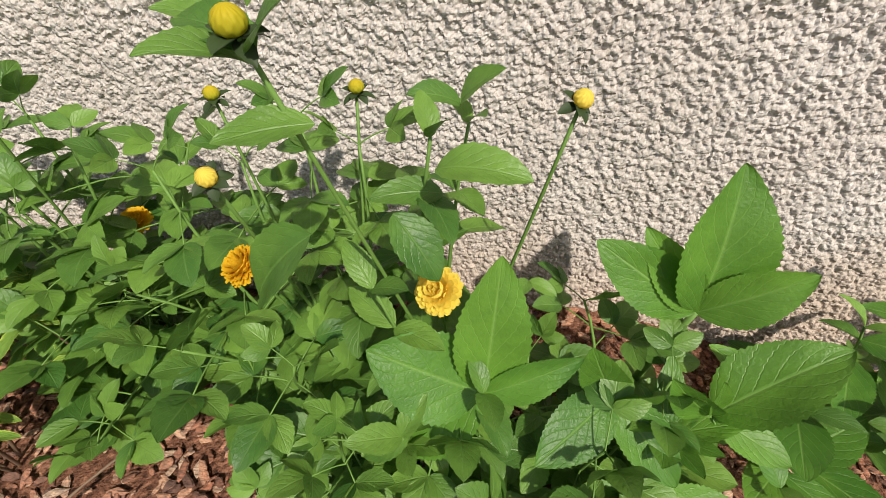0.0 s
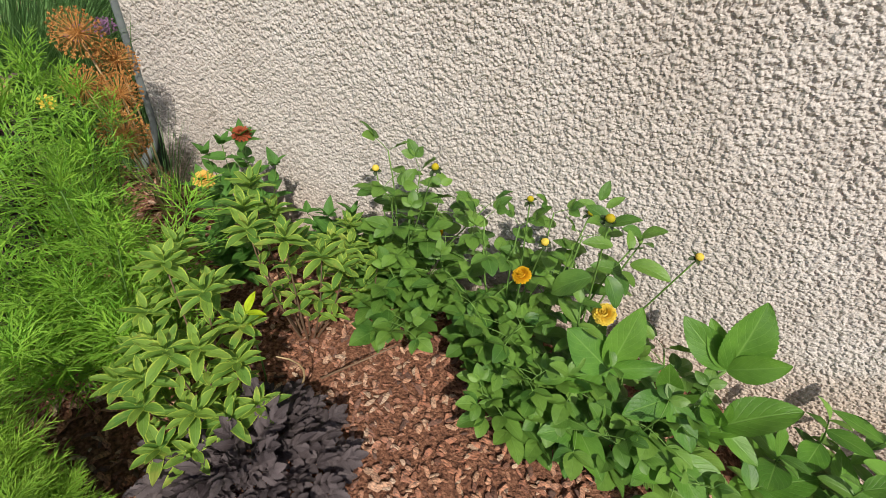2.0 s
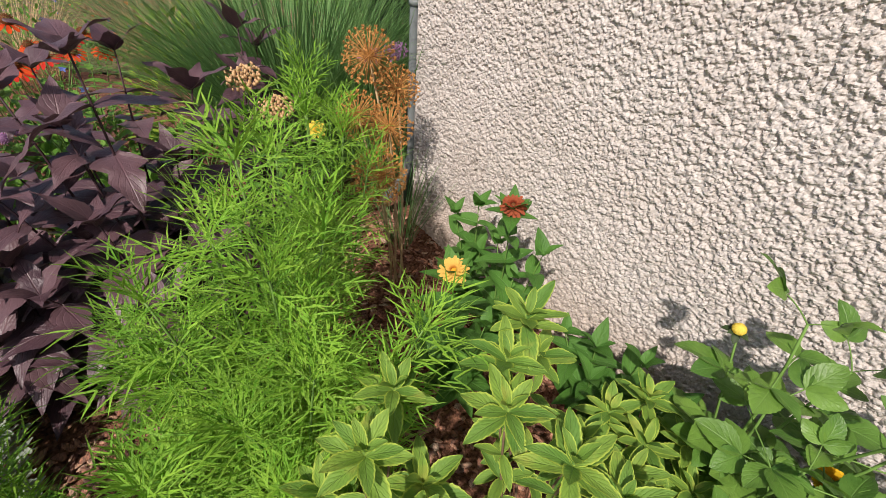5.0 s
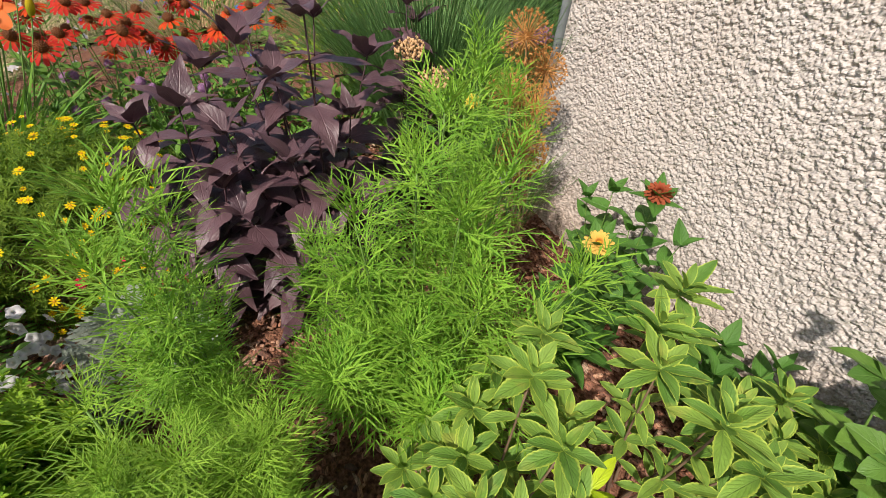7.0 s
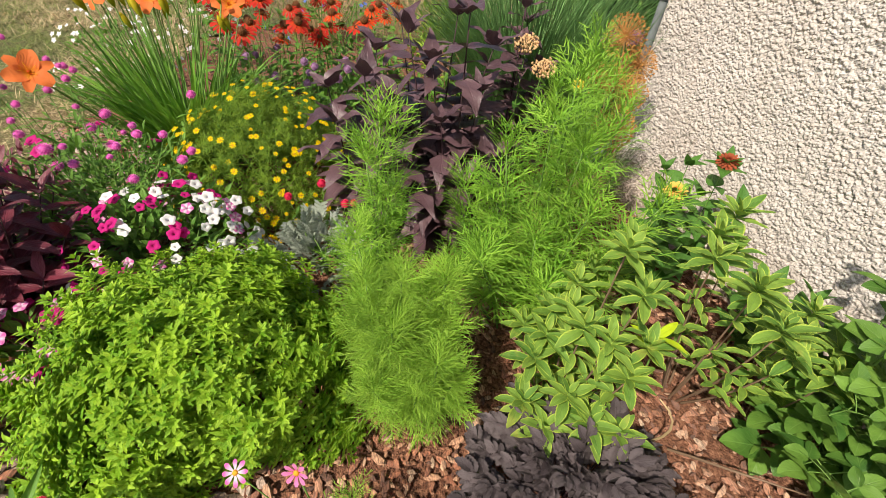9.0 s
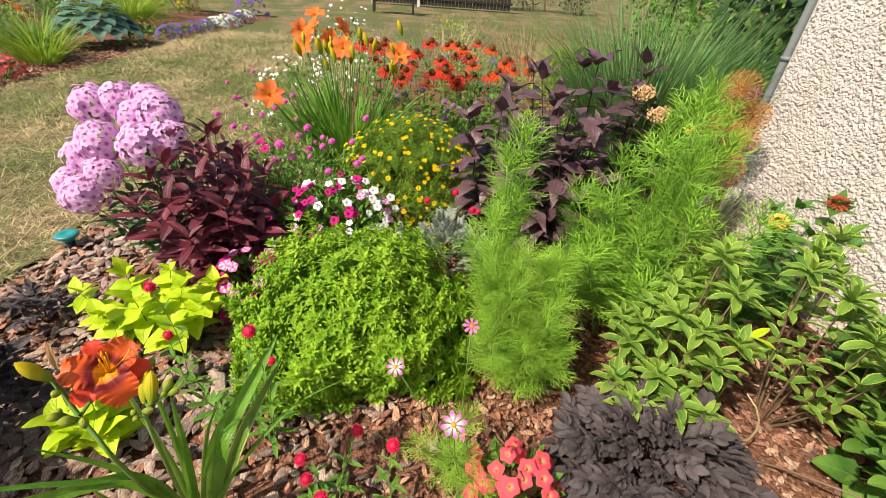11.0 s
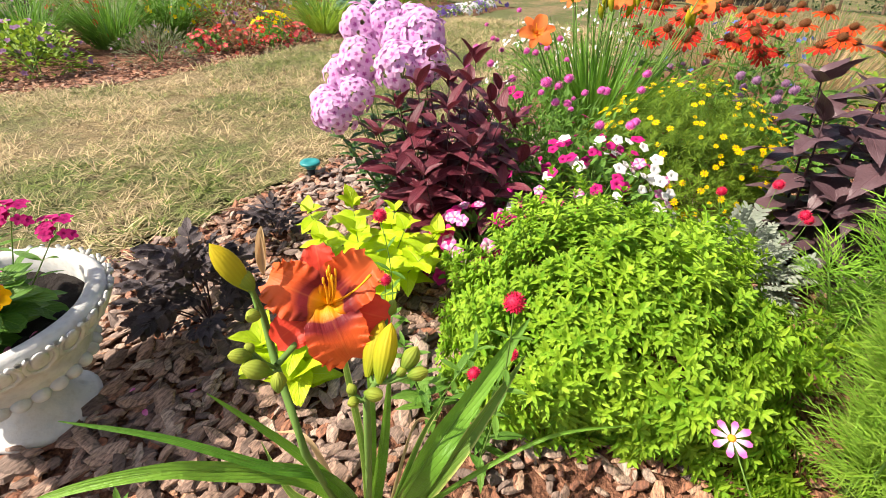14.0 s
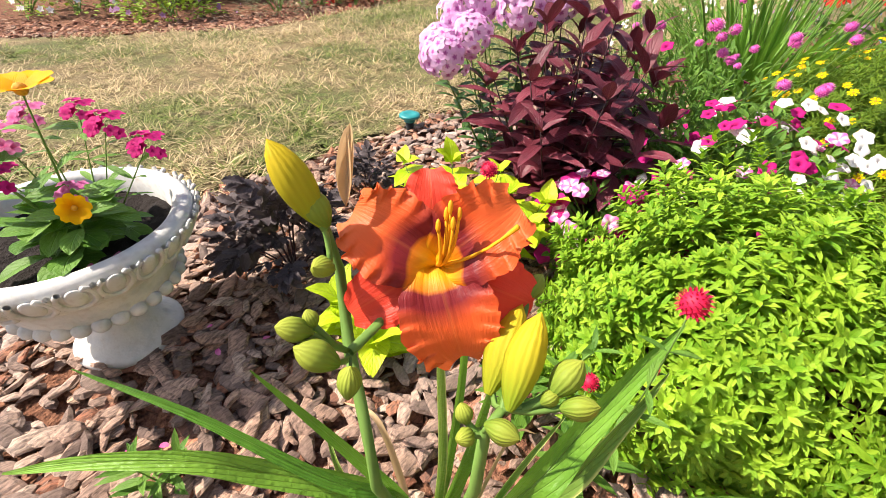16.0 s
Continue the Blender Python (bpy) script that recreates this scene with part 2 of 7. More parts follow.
def lily_mat(name, eye):
    """Daylily tepal: yellow throat, dark wine eye (on the broad petals), then brick orange with darker streaks."""
    n = Nodes(name)
    uv = n.add("ShaderNodeUVMap").outputs[0]
    sep = n.add("ShaderNodeSeparateXYZ")
    n.link(uv, sep.inputs[0])
    across = n.math("ABSOLUTE", n.math("SUBTRACT", sep.outputs[0], 0.5))
    s = n.math("ADD", sep.outputs[1], n.math("MULTIPLY", across, 0.25))
    wine = (0.17, 0.008, 0.02) if eye else (0.50, 0.045, 0.02)
    body = (0.80, 0.115, 0.026) if eye else (0.70, 0.055, 0.028)
    col = n.ramp(s, [(0.14, (0.84, 0.42, 0.01)), (0.27, (0.76, 0.22, 0.01)), (0.31, wine), (0.42, wine), (0.60, body), (1.0, (0.80, 0.15, 0.04) if eye else scaled(body, 1.15))])
    st = n.add("ShaderNodeTexNoise")
    st.inputs["Scale"].default_value, st.inputs["Detail"].default_value = 3.0, 5.0
    mp = n.add("ShaderNodeMapping")
    mp.inputs["Scale"].default_value = (9.0, 0.8, 1.0)
    n.link(uv, mp.inputs[0])
    n.link(mp.outputs[0], st.inputs["Vector"])
    col = n.mix(n.math("MULTIPLY", st.outputs[0], 0.28), col, scaled(body, 0.55))
    rib = n.ramp(across, [(0.0, (1, 1, 1)), (0.03, (0, 0, 0))])
    col = n.mix(n.math("MULTIPLY", rib, 0.12), col, (0.85, 0.3, 0.08))
    n.bump(n.math("ADD", st.outputs[0], n.math("MULTIPLY", n.noise(300.0, 3.0), 0.3)), 0.35, 0.003)
    return n.finish(col, 0.48, 0.3, 0.28)


M["lily_petal"], M["lily_sepal"] = lily_mat("brick_orange_daylily_petal", True), lily_mat("brick_red_daylily_sepal", False)


def bark_mat(name, stops, grey_share):
    n = Nodes(name)
    col = n.ramp(n.vary(), stops)
    grain = n.add("ShaderNodeTexNoise")
    grain.inputs["Scale"].default_value, grain.inputs["Detail"].default_value, grain.inputs["Roughness"].default_value = 110.0, 5.0, 0.65
    m = n.add("ShaderNodeMapping")
    m.inputs["Scale"].default_value = (0.45, 1.6, 1.6)
    n.link(n.coord(), m.inputs[0])
    n.link(m.outputs[0], grain.inputs["Vector"])
    col = n.mix(n.ramp(grain.outputs[0], [(0.38, (0, 0, 0)), (0.66, (0.9, 0.9, 0.9))]), col, (0.07, 0.045, 0.035))
    grey = n.ramp(n.noise(1.3, 3.0), [(0.42, (0, 0, 0)), (0.62, (1, 1, 1))])
    col = n.mix(n.math("MULTIPLY", grey, grey_share), col, n.mix(n.vary(), (0.24, 0.195, 0.175), (0.60, 0.53, 0.48)))
    n.bump(grain.outputs[0], 0.8, 0.006)
    return n.finish(col, 0.85, 0.25)


def mulch_mat():
    n = Nodes("mulch_ground")
    col = n.ramp(n.noise(70.0, 6.0), [(0.3, (0.06, 0.03, 0.02)), (0.5, (0.20, 0.09, 0.055)), (0.7, (0.36, 0.18, 0.11))])
    n.bump(n.noise(90.0, 5.0), 1.0, 0.02)
    return n.finish(col, 0.95, 0.15)


def lawn_mat(name, blade):
    """Drought-bleached lawn: straw with green patches, the same map for soil and blades."""
    n = Nodes(name)
    patch = n.noise(1.1, 5.0, 0.6)
    mapn = n.add("ShaderNodeMapping")
    mapn.inputs["Scale"].default_value = (0.25, 1.3, 1.0)
    n.link(n.coord(), mapn.inputs[0])
    band = n.noise(1.0, 3.0, 0.5, mapn.outputs[0])
    mask = n.math("ADD", n.math("MULTIPLY", patch, 0.6), n.math("MULTIPLY", band, 0.4))
    green = (0.17, 0.25, 0.05) if blade else (0.11, 0.14, 0.04)
    straw = (0.76, 0.60, 0.36) if blade else (0.27, 0.20, 0.10)
    if blade:
        mask = n.math("ADD", mask, n.math("MULTIPLY", n.math("SUBTRACT", n.vary(), 0.5), 0.22))
    col = n.mix(n.ramp(mask, [(0.47, (1, 1, 1)), (0.56, (0, 0, 0))]), straw, green)
    col = n.mix(n.ramp(n.noise(11.0, 5.0, 0.65), [(0.36, (0, 0, 0)), (0.66, (0.85, 0.85, 0.85))]), col, scaled(straw, 0.38))
    if not blade:
        n.bump(n.noise(50.0, 5.0), 0.9, 0.03)
    return n.finish(col, 0.8, 0.2, 0.25 if blade else 0.0)


def stucco_mat():
    n = Nodes("roughcast_render")
    dirt = n.noise(2.2, 5.0)
    col = n.ramp(dirt, [(0.30, (0.50, 0.455, 0.415)), (0.55, (0.555, 0.515, 0.48)), (0.75, (0.59, 0.555, 0.525))])
    speck = n.ramp(n.noise(160.0, 3.0), [(0.35, (0.45, 0.37, 0.29)), (0.55, (1, 1, 1))])
    m = n.add("ShaderNodeMix")
    m.data_type, m.blend_type = "RGBA", "MULTIPLY"
    m.inputs[0].default_value = 0.45
    n.link(col, m.inputs[6])
    n.link(speck, m.inputs[7])
    # darker and browner towards the bottom, with an uneven upper edge
    wall_xyz = n.add("ShaderNodeSeparateXYZ")
    n.link(n.coord(), wall_xyz.inputs[0])
    low = n.ramp(n.math("ADD", wall_xyz.outputs[2], n.math("MULTIPLY", n.noise(3.0), 0.45)), [(0.28, (1, 1, 1)), (0.62, (0, 0, 0))])
    out = n.mix(n.math("MULTIPLY", low, 0.45), m.outputs[2], (0.46, 0.32, 0.22))
    flake = n.add("ShaderNodeTexVoronoi")
    flake.inputs["Scale"].default_value, flake.inputs["Randomness"].default_value = 95.0, 1.0
    n.link(n.coord(), flake.inputs["Vector"])
    grit = n.math("ADD", n.math("MULTIPLY", flake.outputs["Distance"], -0.9), n.math("MULTIPLY", n.noise(150.0, 3.0, 0.6), 0.5))
    n.bump(grit, 0.8, 0.007)
    return n.finish(out, 0.95, 0.1)


def urn_mat():
    n = Nodes("weathered_urn_plaster")
    col = n.ramp(n.noise(7.0, 6.0), [(0.3, (0.44, 0.44, 0.42)), (0.5, (0.56, 0.56, 0.54)), (0.7, (0.62, 0.62, 0.60))])
    col = n.mix(n.math("MULTIPLY", n.ramp(n.noise(22.0, 5.0), [(0.5, (0, 0, 0)), (0.7, (1, 1, 1))]), 0.55), col, (0.36, 0.41, 0.44))
    # occlusion shade put into the colour as brown noise mottles
    ao = n.ramp(n.noise(60.0, 4.0), [(0.5, (0, 0, 0)), (0.75, (1, 1, 1))])
    col = n.mix(n.math("MULTIPLY", ao, 0.35), col, (0.34, 0.29, 0.23))
    n.bump(n.noise(180.0, 4.0), 0.3, 0.003)
    return n.finish(col, 0.75, 0.25)


M["bark"] = bark_mat("red_bark_chip", [(0.0, (0.15, 0.08, 0.06)), (0.25, (0.38, 0.15, 0.085)), (0.55, (0.54, 0.235, 0.135)), (0.8, (0.60, 0.33, 0.20)), (1.0, (0.60, 0.42, 0.29))], 0.10)
M["bark_old"] = bark_mat("weathered_bark_flake", [(0.0, (0.17, 0.12, 0.10)), (0.3, (0.32, 0.21, 0.16)), (0.55, (0.45, 0.28, 0.20)), (0.8, (0.52, 0.34, 0.25)), (1.0, (0.60, 0.45, 0.34))], 0.4)
M["mulch"], M["stucco"], M["urn"] = mulch_mat(), stucco_mat(), urn_mat()
M["lawn"], M["lawn_blade"] = lawn_mat("lawn_ground", False), lawn_mat("lawn_blade", True)
M["soil"] = plain_mat("potting_soil", (0.035, 0.024, 0.020), (0.012, 0.009, 0.008), rough=0.9, grain=120.0, bump=1.0, depth=0.01)
M["zinc"] = plain_mat("dull_zinc", (0.20, 0.22, 0.22), (0.13, 0.15, 0.15), rough=0.5)
M["teal"] = plain_mat("teal_plastic", (0.01, 0.25, 0.25), (0.008, 0.17, 0.18), rough=0.4, spec=0.5)
M["black_plastic"] = plain_mat("black_plastic", (0.02, 0.022, 0.022), rough=0.5)
M["fence_wood"] = plain_mat("dark_fence_wood", (0.05, 0.04, 0.032), (0.025, 0.02, 0.016), rough=0.85, bump=0.5)
M["white_paint"] = plain_mat("white_paint", (0.75, 0.75, 0.72), (0.55, 0.55, 0.52))


# ---- mesh kit ----
class Geo:
    """Gathers patches (dict of v, loops, sizes, uv, m) into one mesh."""

    def __init__(self):
        self.v, self.l, self.s, self.uv, self.m, self.n = [], [], [], [], [], 0

    def add(self, patch, mat=None, slot=None):
        v = patch["v"]
        if mat is not None:
            a = np.array(mat)
            v = v @ a[:3, :3].T + a[:3, 3]
        self.v.append(v)
        self.l.append(patch["loops"] + self.n)
        self.s.append(patch["sizes"])
        self.uv.append(patch["uv"])
        self.m.append(patch["m"] if slot is None else np.full(len(patch["sizes"]), slot, int))
        self.n += len(v)
        return self

    def patch(self):
        return dict(v=np.vstack(self.v), loops=np.concatenate(self.l), sizes=np.concatenate(self.s), uv=np.vstack(self.uv), m=np.concatenate(self.m))

    def mesh(self, name, mats, smooth=True):
        return to_mesh(name, self.patch(), mats, smooth)


def to_mesh(name, p, mats, smooth=True):
    me = bpy.data.meshes.new(name)
    nl, npoly = len(p["loops"]), len(p["sizes"])
    me.vertices.add(len(p["v"]))
    me.vertices.foreach_set("co", np.ascontiguousarray(p["v"], dtype=np.float32).ravel())
    me.loops.add(nl)
    me.loops.foreach_set("vertex_index", p["loops"].astype(np.int32))
    me.polygons.add(npoly)
    starts = np.concatenate([[0], np.cumsum(p["sizes"])[:-1]]).astype(np.int32)
    me.polygons.foreach_set("loop_start", starts)
    me.polygons.foreach_set("material_index", p["m"].astype(np.int32))
    me.polygons.foreach_set("use_smooth", np.full(npoly, smooth))
    uvl = me.uv_layers.new(name="UVMap")
    uvl.data.foreach_set("uv", p["uv"][p["loops"]].astype(np.float32).ravel())
    for m in mats:
        me.materials.append(M[m] if isinstance(m, str) else m)
    me.update(calc_edges=True)
    me.validate()
    return me


def patch(v, faces, uv=None, m=0):
    v = np.array(v, float)
    sizes = np.array([len(f) for f in faces], int)
    loops = np.array([i for f in faces for i in f], int)
    uv = np.array(uv, float) if uv is not None else np.full((len(v), 2), 0.5)
    return dict(v=v, loops=loops, sizes=sizes, uv=uv, m=np.full(len(faces), m, int))


def grid_faces(rows, cols, wrap=False):
    f = []
    for i in range(rows - 1):
        for j in range(cols if wrap else cols - 1):
            k = (j + 1) % cols
            f.append((i * cols + j, i * cols + k, (i + 1) * cols + k, (i + 1) * cols + j))
    return f


def profile(kind, s):
    if kind == "ovate":
        return math.sin(math.pi * min(1.0, s ** 0.84)) ** 0.78 + 0.015
    if kind == "lance":
        return math.sin(math.pi * s ** 0.9) ** 0.8 + 0.03
    if kind == "heart":
        return (math.sin(math.pi * min(1.0, (s * 0.86 + 0.14) ** 0.62)) ** 0.9) + 0.02
    if kind == "spoon":
        return max(0.0, math.sin(math.pi * s ** 1.5)) ** 0.7 + 0.05
    if kind == "drawn":
        return (s / 0.3) ** 0.6 if s < 0.3 else max(0.0, 1 - (s - 0.3) / 0.7) ** 1.15 + 0.02
    if kind == "lobed":
        return 0.25 + 0.75 * (s / 0.26) if s < 0.26 else 1.0 - 0.52 * (s - 0.26) / 0.1 if s < 0.36 else 0.48 + 0.14 * (s - 0.36) / 0.14 if s < 0.5 else 0.62 * max(0.0, 1 - (s - 0.5) / 0.5) ** 0.85 + 0.01
    if kind == "petal":
        return max(0.0, math.sin(math.pi * min(1.0, 0.08 + s * 0.86))) ** 0.55
    if kind == "wedge":
        return (0.22 + 0.78 * s) * (1.0 if s < 0.86 else max(0.0, 1 - ((s - 0.86) / 0.15) ** 2)) ** 0.5
    return max(0.05, (1 - s) ** 0.6) * min(1.0, 0.55 + s * 4)  # blade


def leaf(length, width, kind="ovate", n=6, fold=0.25, droop=0.5, wave=0.0, teeth=0.0, lift=0.0, cols=5, twist=0.0, rnd=None, m=0):
    """A leaf or petal from the origin along +y, face up; droop bends its tip down, fold lifts its sides."""
    rnd = rnd or random
    v, uv = [], []
    y = z = 0.0
    ph = rnd.random() * 6.28
    for i in range(n + 1):
        s = i / n
        a = lift - droop * s
        if i:
            y += length / n * math.cos(a)
            z += length / n * math.sin(a)
        w = 0.5 * width * profile(kind, s)
        if teeth and 0 < i < n:
            w *= 1 + teeth * (1 if i % 2 else -1)
        tw = twist * s
        for j in range(cols):
            o = 2 * j / (cols - 1) - 1
            x = o * w
            up = fold * abs(o) ** 1.3 * w + wave * width * math.sin(ph + s * 11 + o * 2.2) * abs(o)
            v.append((x * math.cos(tw), y - up * math.sin(a), z + up * math.cos(a) + x * math.sin(tw)))
            uv.append((0.5 + 0.5 * o, s))
    return patch(v, grid_faces(n + 1, cols), uv, m)


def tube(points, radii, sides=6, m=0):
    """A stem along points; radii: one number or one for each point."""
    pts = [Vector(p) for p in points]
    if isinstance(radii, (int, float)):
        radii = [radii] * len(pts)
    v, uv = [], []
    for i, p in enumerate(pts):
        d = (pts[min(i + 1, len(pts) - 1)] - pts[max(i - 1, 0)]).normalized()
        a = d.orthogonal().normalized() if abs(d.z) < 0.9 else d.cross(Vector((0, 1, 0))).normalized()
        if i and a.dot(last) < 0:
            a = -a
        last = a
        b = d.cross(a)
        for j in range(sides):
            t = 2 * math.pi * j / sides
            v.append(p + radii[i] * (math.cos(t) * a + math.sin(t) * b))
            uv.append((j / sides, i / (len(pts) - 1)))
    f = grid_faces(len(pts), sides, True)
    k = (len(pts) - 1) * sides
    f.append(tuple(range(k, k + sides)))
    return patch(v, f, uv, m)


def lathe(prof, seg=24, m=0):
    v, uv = [], []
    for i, (r, z) in enumerate(prof):
        for j in range(seg):
            t = 2 * math.pi * j / seg
            v.append((r * math.cos(t), r * math.sin(t), z))
            uv.append((j / seg, i / (len(prof) - 1)))
    return patch(v, grid_faces(len(prof), seg, True), uv, m)


def ball(r, rz=None, seg=10, rings=6, m=0):
    rz = rz or r
    return lathe([(max(1e-4, r * math.sin(math.pi * i / rings)), -rz * math.cos(math.pi * i / rings)) for i in range(rings + 1)], seg, m)


def aim(pos, d, up=(0, 0, 1), s=1.0):
    """Pose whose +y points along d and whose +z is as near to up as can be."""
    y = Vector(d).normalized()
    z = Vector(up)
    x = y.cross(z)
    if x.length < 1e-4:
        x = y.cross(Vector((1, 0, 0.1)))
    x.normalize()
    z = x.cross(y)
    r = Matrix((x, y, z)).transposed().to_4x4()
    return Matrix.Translation(pos) @ r @ Matrix.Diagonal((s, s, s, 1) if isinstance(s, (int, float)) else (*s, 1))


def stand(pos, n, s=1.0, spin=0.0):
    """Pose whose +z points along n."""
    q = Vector(n).to_track_quat("Z", "Y").to_matrix().to_4x4()
    return Matrix.Translation(pos) @ q @ Matrix.Rotation(spin, 4, "Z") @ Matrix.Scale(s, 4)


def polar(az, el):
    return Vector((math.cos(az) * math.cos(el), math.sin(az) * math.cos(el), math.sin(el)))


def arc(p0, p1, sag=(0, 0, 0), n=6):
    p0, p1, sag = Vector(p0), Vector(p1), Vector(sag)
    return [p0.lerp(p1, i / n) + sag * (4 * (i / n) * (1 - i / n)) for i in range(n + 1)]


def thing(name, label, category, loc=(0, 0, 0), group=""):
    e = new(name)
    e.empty_display_size = 0.05
    e.location = loc
    return tagged(e, label, category, group)


def sub(name, mesh, parent, m=None, label=""):
    ob = new(name, mesh)
    ob.parent = parent
    if m is not None:
        ob.matrix_basis = m
    if label:
        ob["label"] = label
    return ob


def stuff(name, mesh, parent, label=""):
    ob = sub(name, mesh, parent, None, label)
    ob["kind"] = "stuff"
    return ob


R = random.Random(7)
U = R.uniform


def ground_z(x, y):
    """The bed falls a little along the house wall towards +x."""
    t = min(1.0, max(0.0, (x - 0.45) / 0.9))
    k = min(1.0, max(0.0, (y + 0.6) / 1.2))
    return -0.24 * t * t * (3 - 2 * t) * k


# ---- ground, beds, house ----
def sheet(x0, x1, y0, y1, nx, ny, zf, inside=None):
    xs, ys = np.linspace(x0, x1, nx), np.linspace(y0, y1, ny)
    v, uv = [], []
    for y in ys:
        for x in xs:
            v.append((x, y, zf(x, y)))
            uv.append(((x - x0) / (x1 - x0), (y - y0) / (y1 - y0)))
    f = grid_faces(ny, nx)
    if inside:
        f = [q for q in f if inside(sum(v[i][0] for i in q) / 4, sum(v[i][1] for i in q) / 4)]
    return patch(v, f, uv)


def edge_near(x):
    """The lawn side of the bed by the house: y for each x."""
    base = -2.84 + 0.07 * math.sin(x * 2.1) + 0.025 * math.sin(x * 9.0)
    if x > -0.6:
        base += 0.12 * min(1.0, x + 0.6)
    if x < -2.2:
        base += 0.95 * (1 - math.exp((x + 2.2) / 1.6))
    return base


def edge_far(x):
    """The lawn side of the bed across the grass."""
    return -5.42 + 0.06 * math.sin(x * 1.7) + 0.03 * math.sin(x * 7.0) + (0.05 * (-6 - x) if x < -6 else 0.0) - (0.55 * (x + 2.6) if x > -2.6 else 0.0)


def in_near(x, y):
    return y > edge_near(x) and x > -6.4 + 0.5 * math.sin(y * 2) and y < 1.3 + (4.0 if x < -2.6 else 0.0)


def in_far(x, y):
    return y < edge_far(x) and x > -13.3


g = Geo()
g.add(sheet(-60, 60, -60, 60, 61, 61, lambda x, y: -0.34 if (-9 < x < 9 and -9.5 < y < 9) else -0.035))
ground = tagged(new("ground", g.mesh("ground", ["lawn"])), "dry straw-coloured lawn with greener patches", "lawn", kind="structure")


def lawn_top(x, y):
    return 0.012 * math.sin(x * 3.1 + y) * math.cos(y * 2.7) + 0.004


g = Geo().add(sheet(-16, 3, -8.0, 6.0, 191, 180, lambda x, y: lawn_top(x, y), lambda x, y: not in_near(x, y + 0.02) and not in_far(x, y - 0.02)))
tagged(new("lawn", g.mesh("lawn", ["lawn"])), "sun-bleached lawn strip between two flower beds", "lawn", kind="structure")

g = Geo().add(sheet(-9.2, 3.2, -3.1, 1.3, 250, 90, lambda x, y: ground_z(x, y) - 0.012 + 0.012 * noise.noise((x * 4, y * 4, 0)), in_near))
flower_bed = tagged(new("flower_bed", g.mesh("flower_bed", ["mulch"])), "flower bed mulched with reddish brown bark", "flower bed", kind="structure")
g = Geo().add(sheet(-13.4, 3.2, -10.0, -4.6, 180, 54, lambda x, y: -0.012 + 0.012 * noise.noise((x * 3, y * 3, 5)), in_far))
far_bed = tagged(new("flower_bed_far", g.mesh("flower_bed_far", ["mulch"])), "flower bed with bark mulch across the lawn", "flower bed", kind="structure")

WALL_X0, WALL_Y = -2.52, 1.205


def box(x0, x1, y0, y1, z0, z1, m=0):
    v = [(x, y, z) for z in (z0, z1) for y in (y0, y1) for x in (x0, x1)]
    return patch(v, [(0, 2, 3, 1), (4, 5, 7, 6), (0, 1, 5, 4), (1, 3, 7, 5), (3, 2, 6, 7), (2, 0, 4, 6)], m=m)


g = Geo().add(box(WALL_X0, 7.0, WALL_Y + 0.020, WALL_Y + 0.3, -0.5, 2.9))
wall_front = tagged(new("wall_south", g.mesh("wall_south", ["stucco"], False)), "house wall in coarse beige roughcast render", "wall", kind="structure")
g = Geo().add(box(WALL_X0 + 0.003, WALL_X0 + 0.3, WALL_Y + 0.303, 7.0, -0.5, 2.9))
tagged(new("wall_west", g.mesh("wall_west", ["stucco"], False)), "end wall of the house in beige roughcast", "wall", kind="structure")
g = Geo().add(box(WALL_X0 - 0.45, 7.4, WALL_Y - 0.42, 7.4, 2.903, 3.05))
tagged(new("eaves", g.mesh("eaves", ["white_paint"], False)), "white boarded eaves above the house wall", "eaves", kind="structure")

# The thrown coat: thousands of lumps pressed into a fine sheet in front of the wall.
NX, NZ, X1, Z0, Z1 = 1080, 470, 1.9, -0.42, 1.56
step_x, step_z = (X1 - WALL_X0) / (NX - 1), (Z1 - Z0) / (NZ - 1)
rs = np.random.RandomState(3)
H = np.zeros((NZ, NX))
for count, rad, tall in ((34000, 0.0088, 0.0120), (70000, 0.0052, 0.0098)):
    cx, cz = rs.uniform(2, NX - 3, count), rs.uniform(2, NZ - 3, count)
    ang, ht, stretch = rs.uniform(0, math.pi, count), tall * rs.uniform(0.25, 1.0, count), rs.uniform(0.8, 1.7, count)
    for dj in range(-4, 5):
        for di in range(-4, 5):
            ii, jj = np.clip(np.round(cx).astype(int) + di, 0, NX - 1), np.clip(np.round(cz).astype(int) + dj, 0, NZ - 1)
            ox, oz = (ii - cx) * step_x, (jj - cz) * step_z
            a, b = ox * np.cos(ang) + oz * np.sin(ang), -ox * np.sin(ang) + oz * np.cos(ang)
            d2 = (a / (rad * stretch)) ** 2 + (b / rad) ** 2
            np.maximum.at(H, (jj, ii), ht * np.clip(1 - d2, 0, 1) ** 0.4)
H += rs.uniform(0, 0.0016, H.shape)
GX, GZ = np.meshgrid(np.linspace(WALL_X0, X1, NX), np.linspace(Z0, Z1, NZ))
soft = np.clip((GX - WALL_X0) / 0.05, 0, 1)
V = np.stack([GX, WALL_Y + 0.008 - H - 0.004 * np.sin(GX * 2.3) * np.sin(GZ * 3.1) + 0.03 * (1 - soft) ** 2, GZ], -1).reshape(-1, 3)
idx = np.arange(NX * NZ).reshape(NZ, NX)
Q = np.stack([idx[:-1, :-1], idx[:-1, 1:], idx[1:, 1:], idx[1:, :-1]], -1).reshape(-1)
P = dict(v=V, loops=Q, sizes=np.full(len(Q) // 4, 4), uv=np.stack([GX, GZ], -1).reshape(-1, 2) * 0.1, m=np.zeros(len(Q) // 4, int))
coat = to_mesh("roughcast_coat", P, ["stucco"], False)
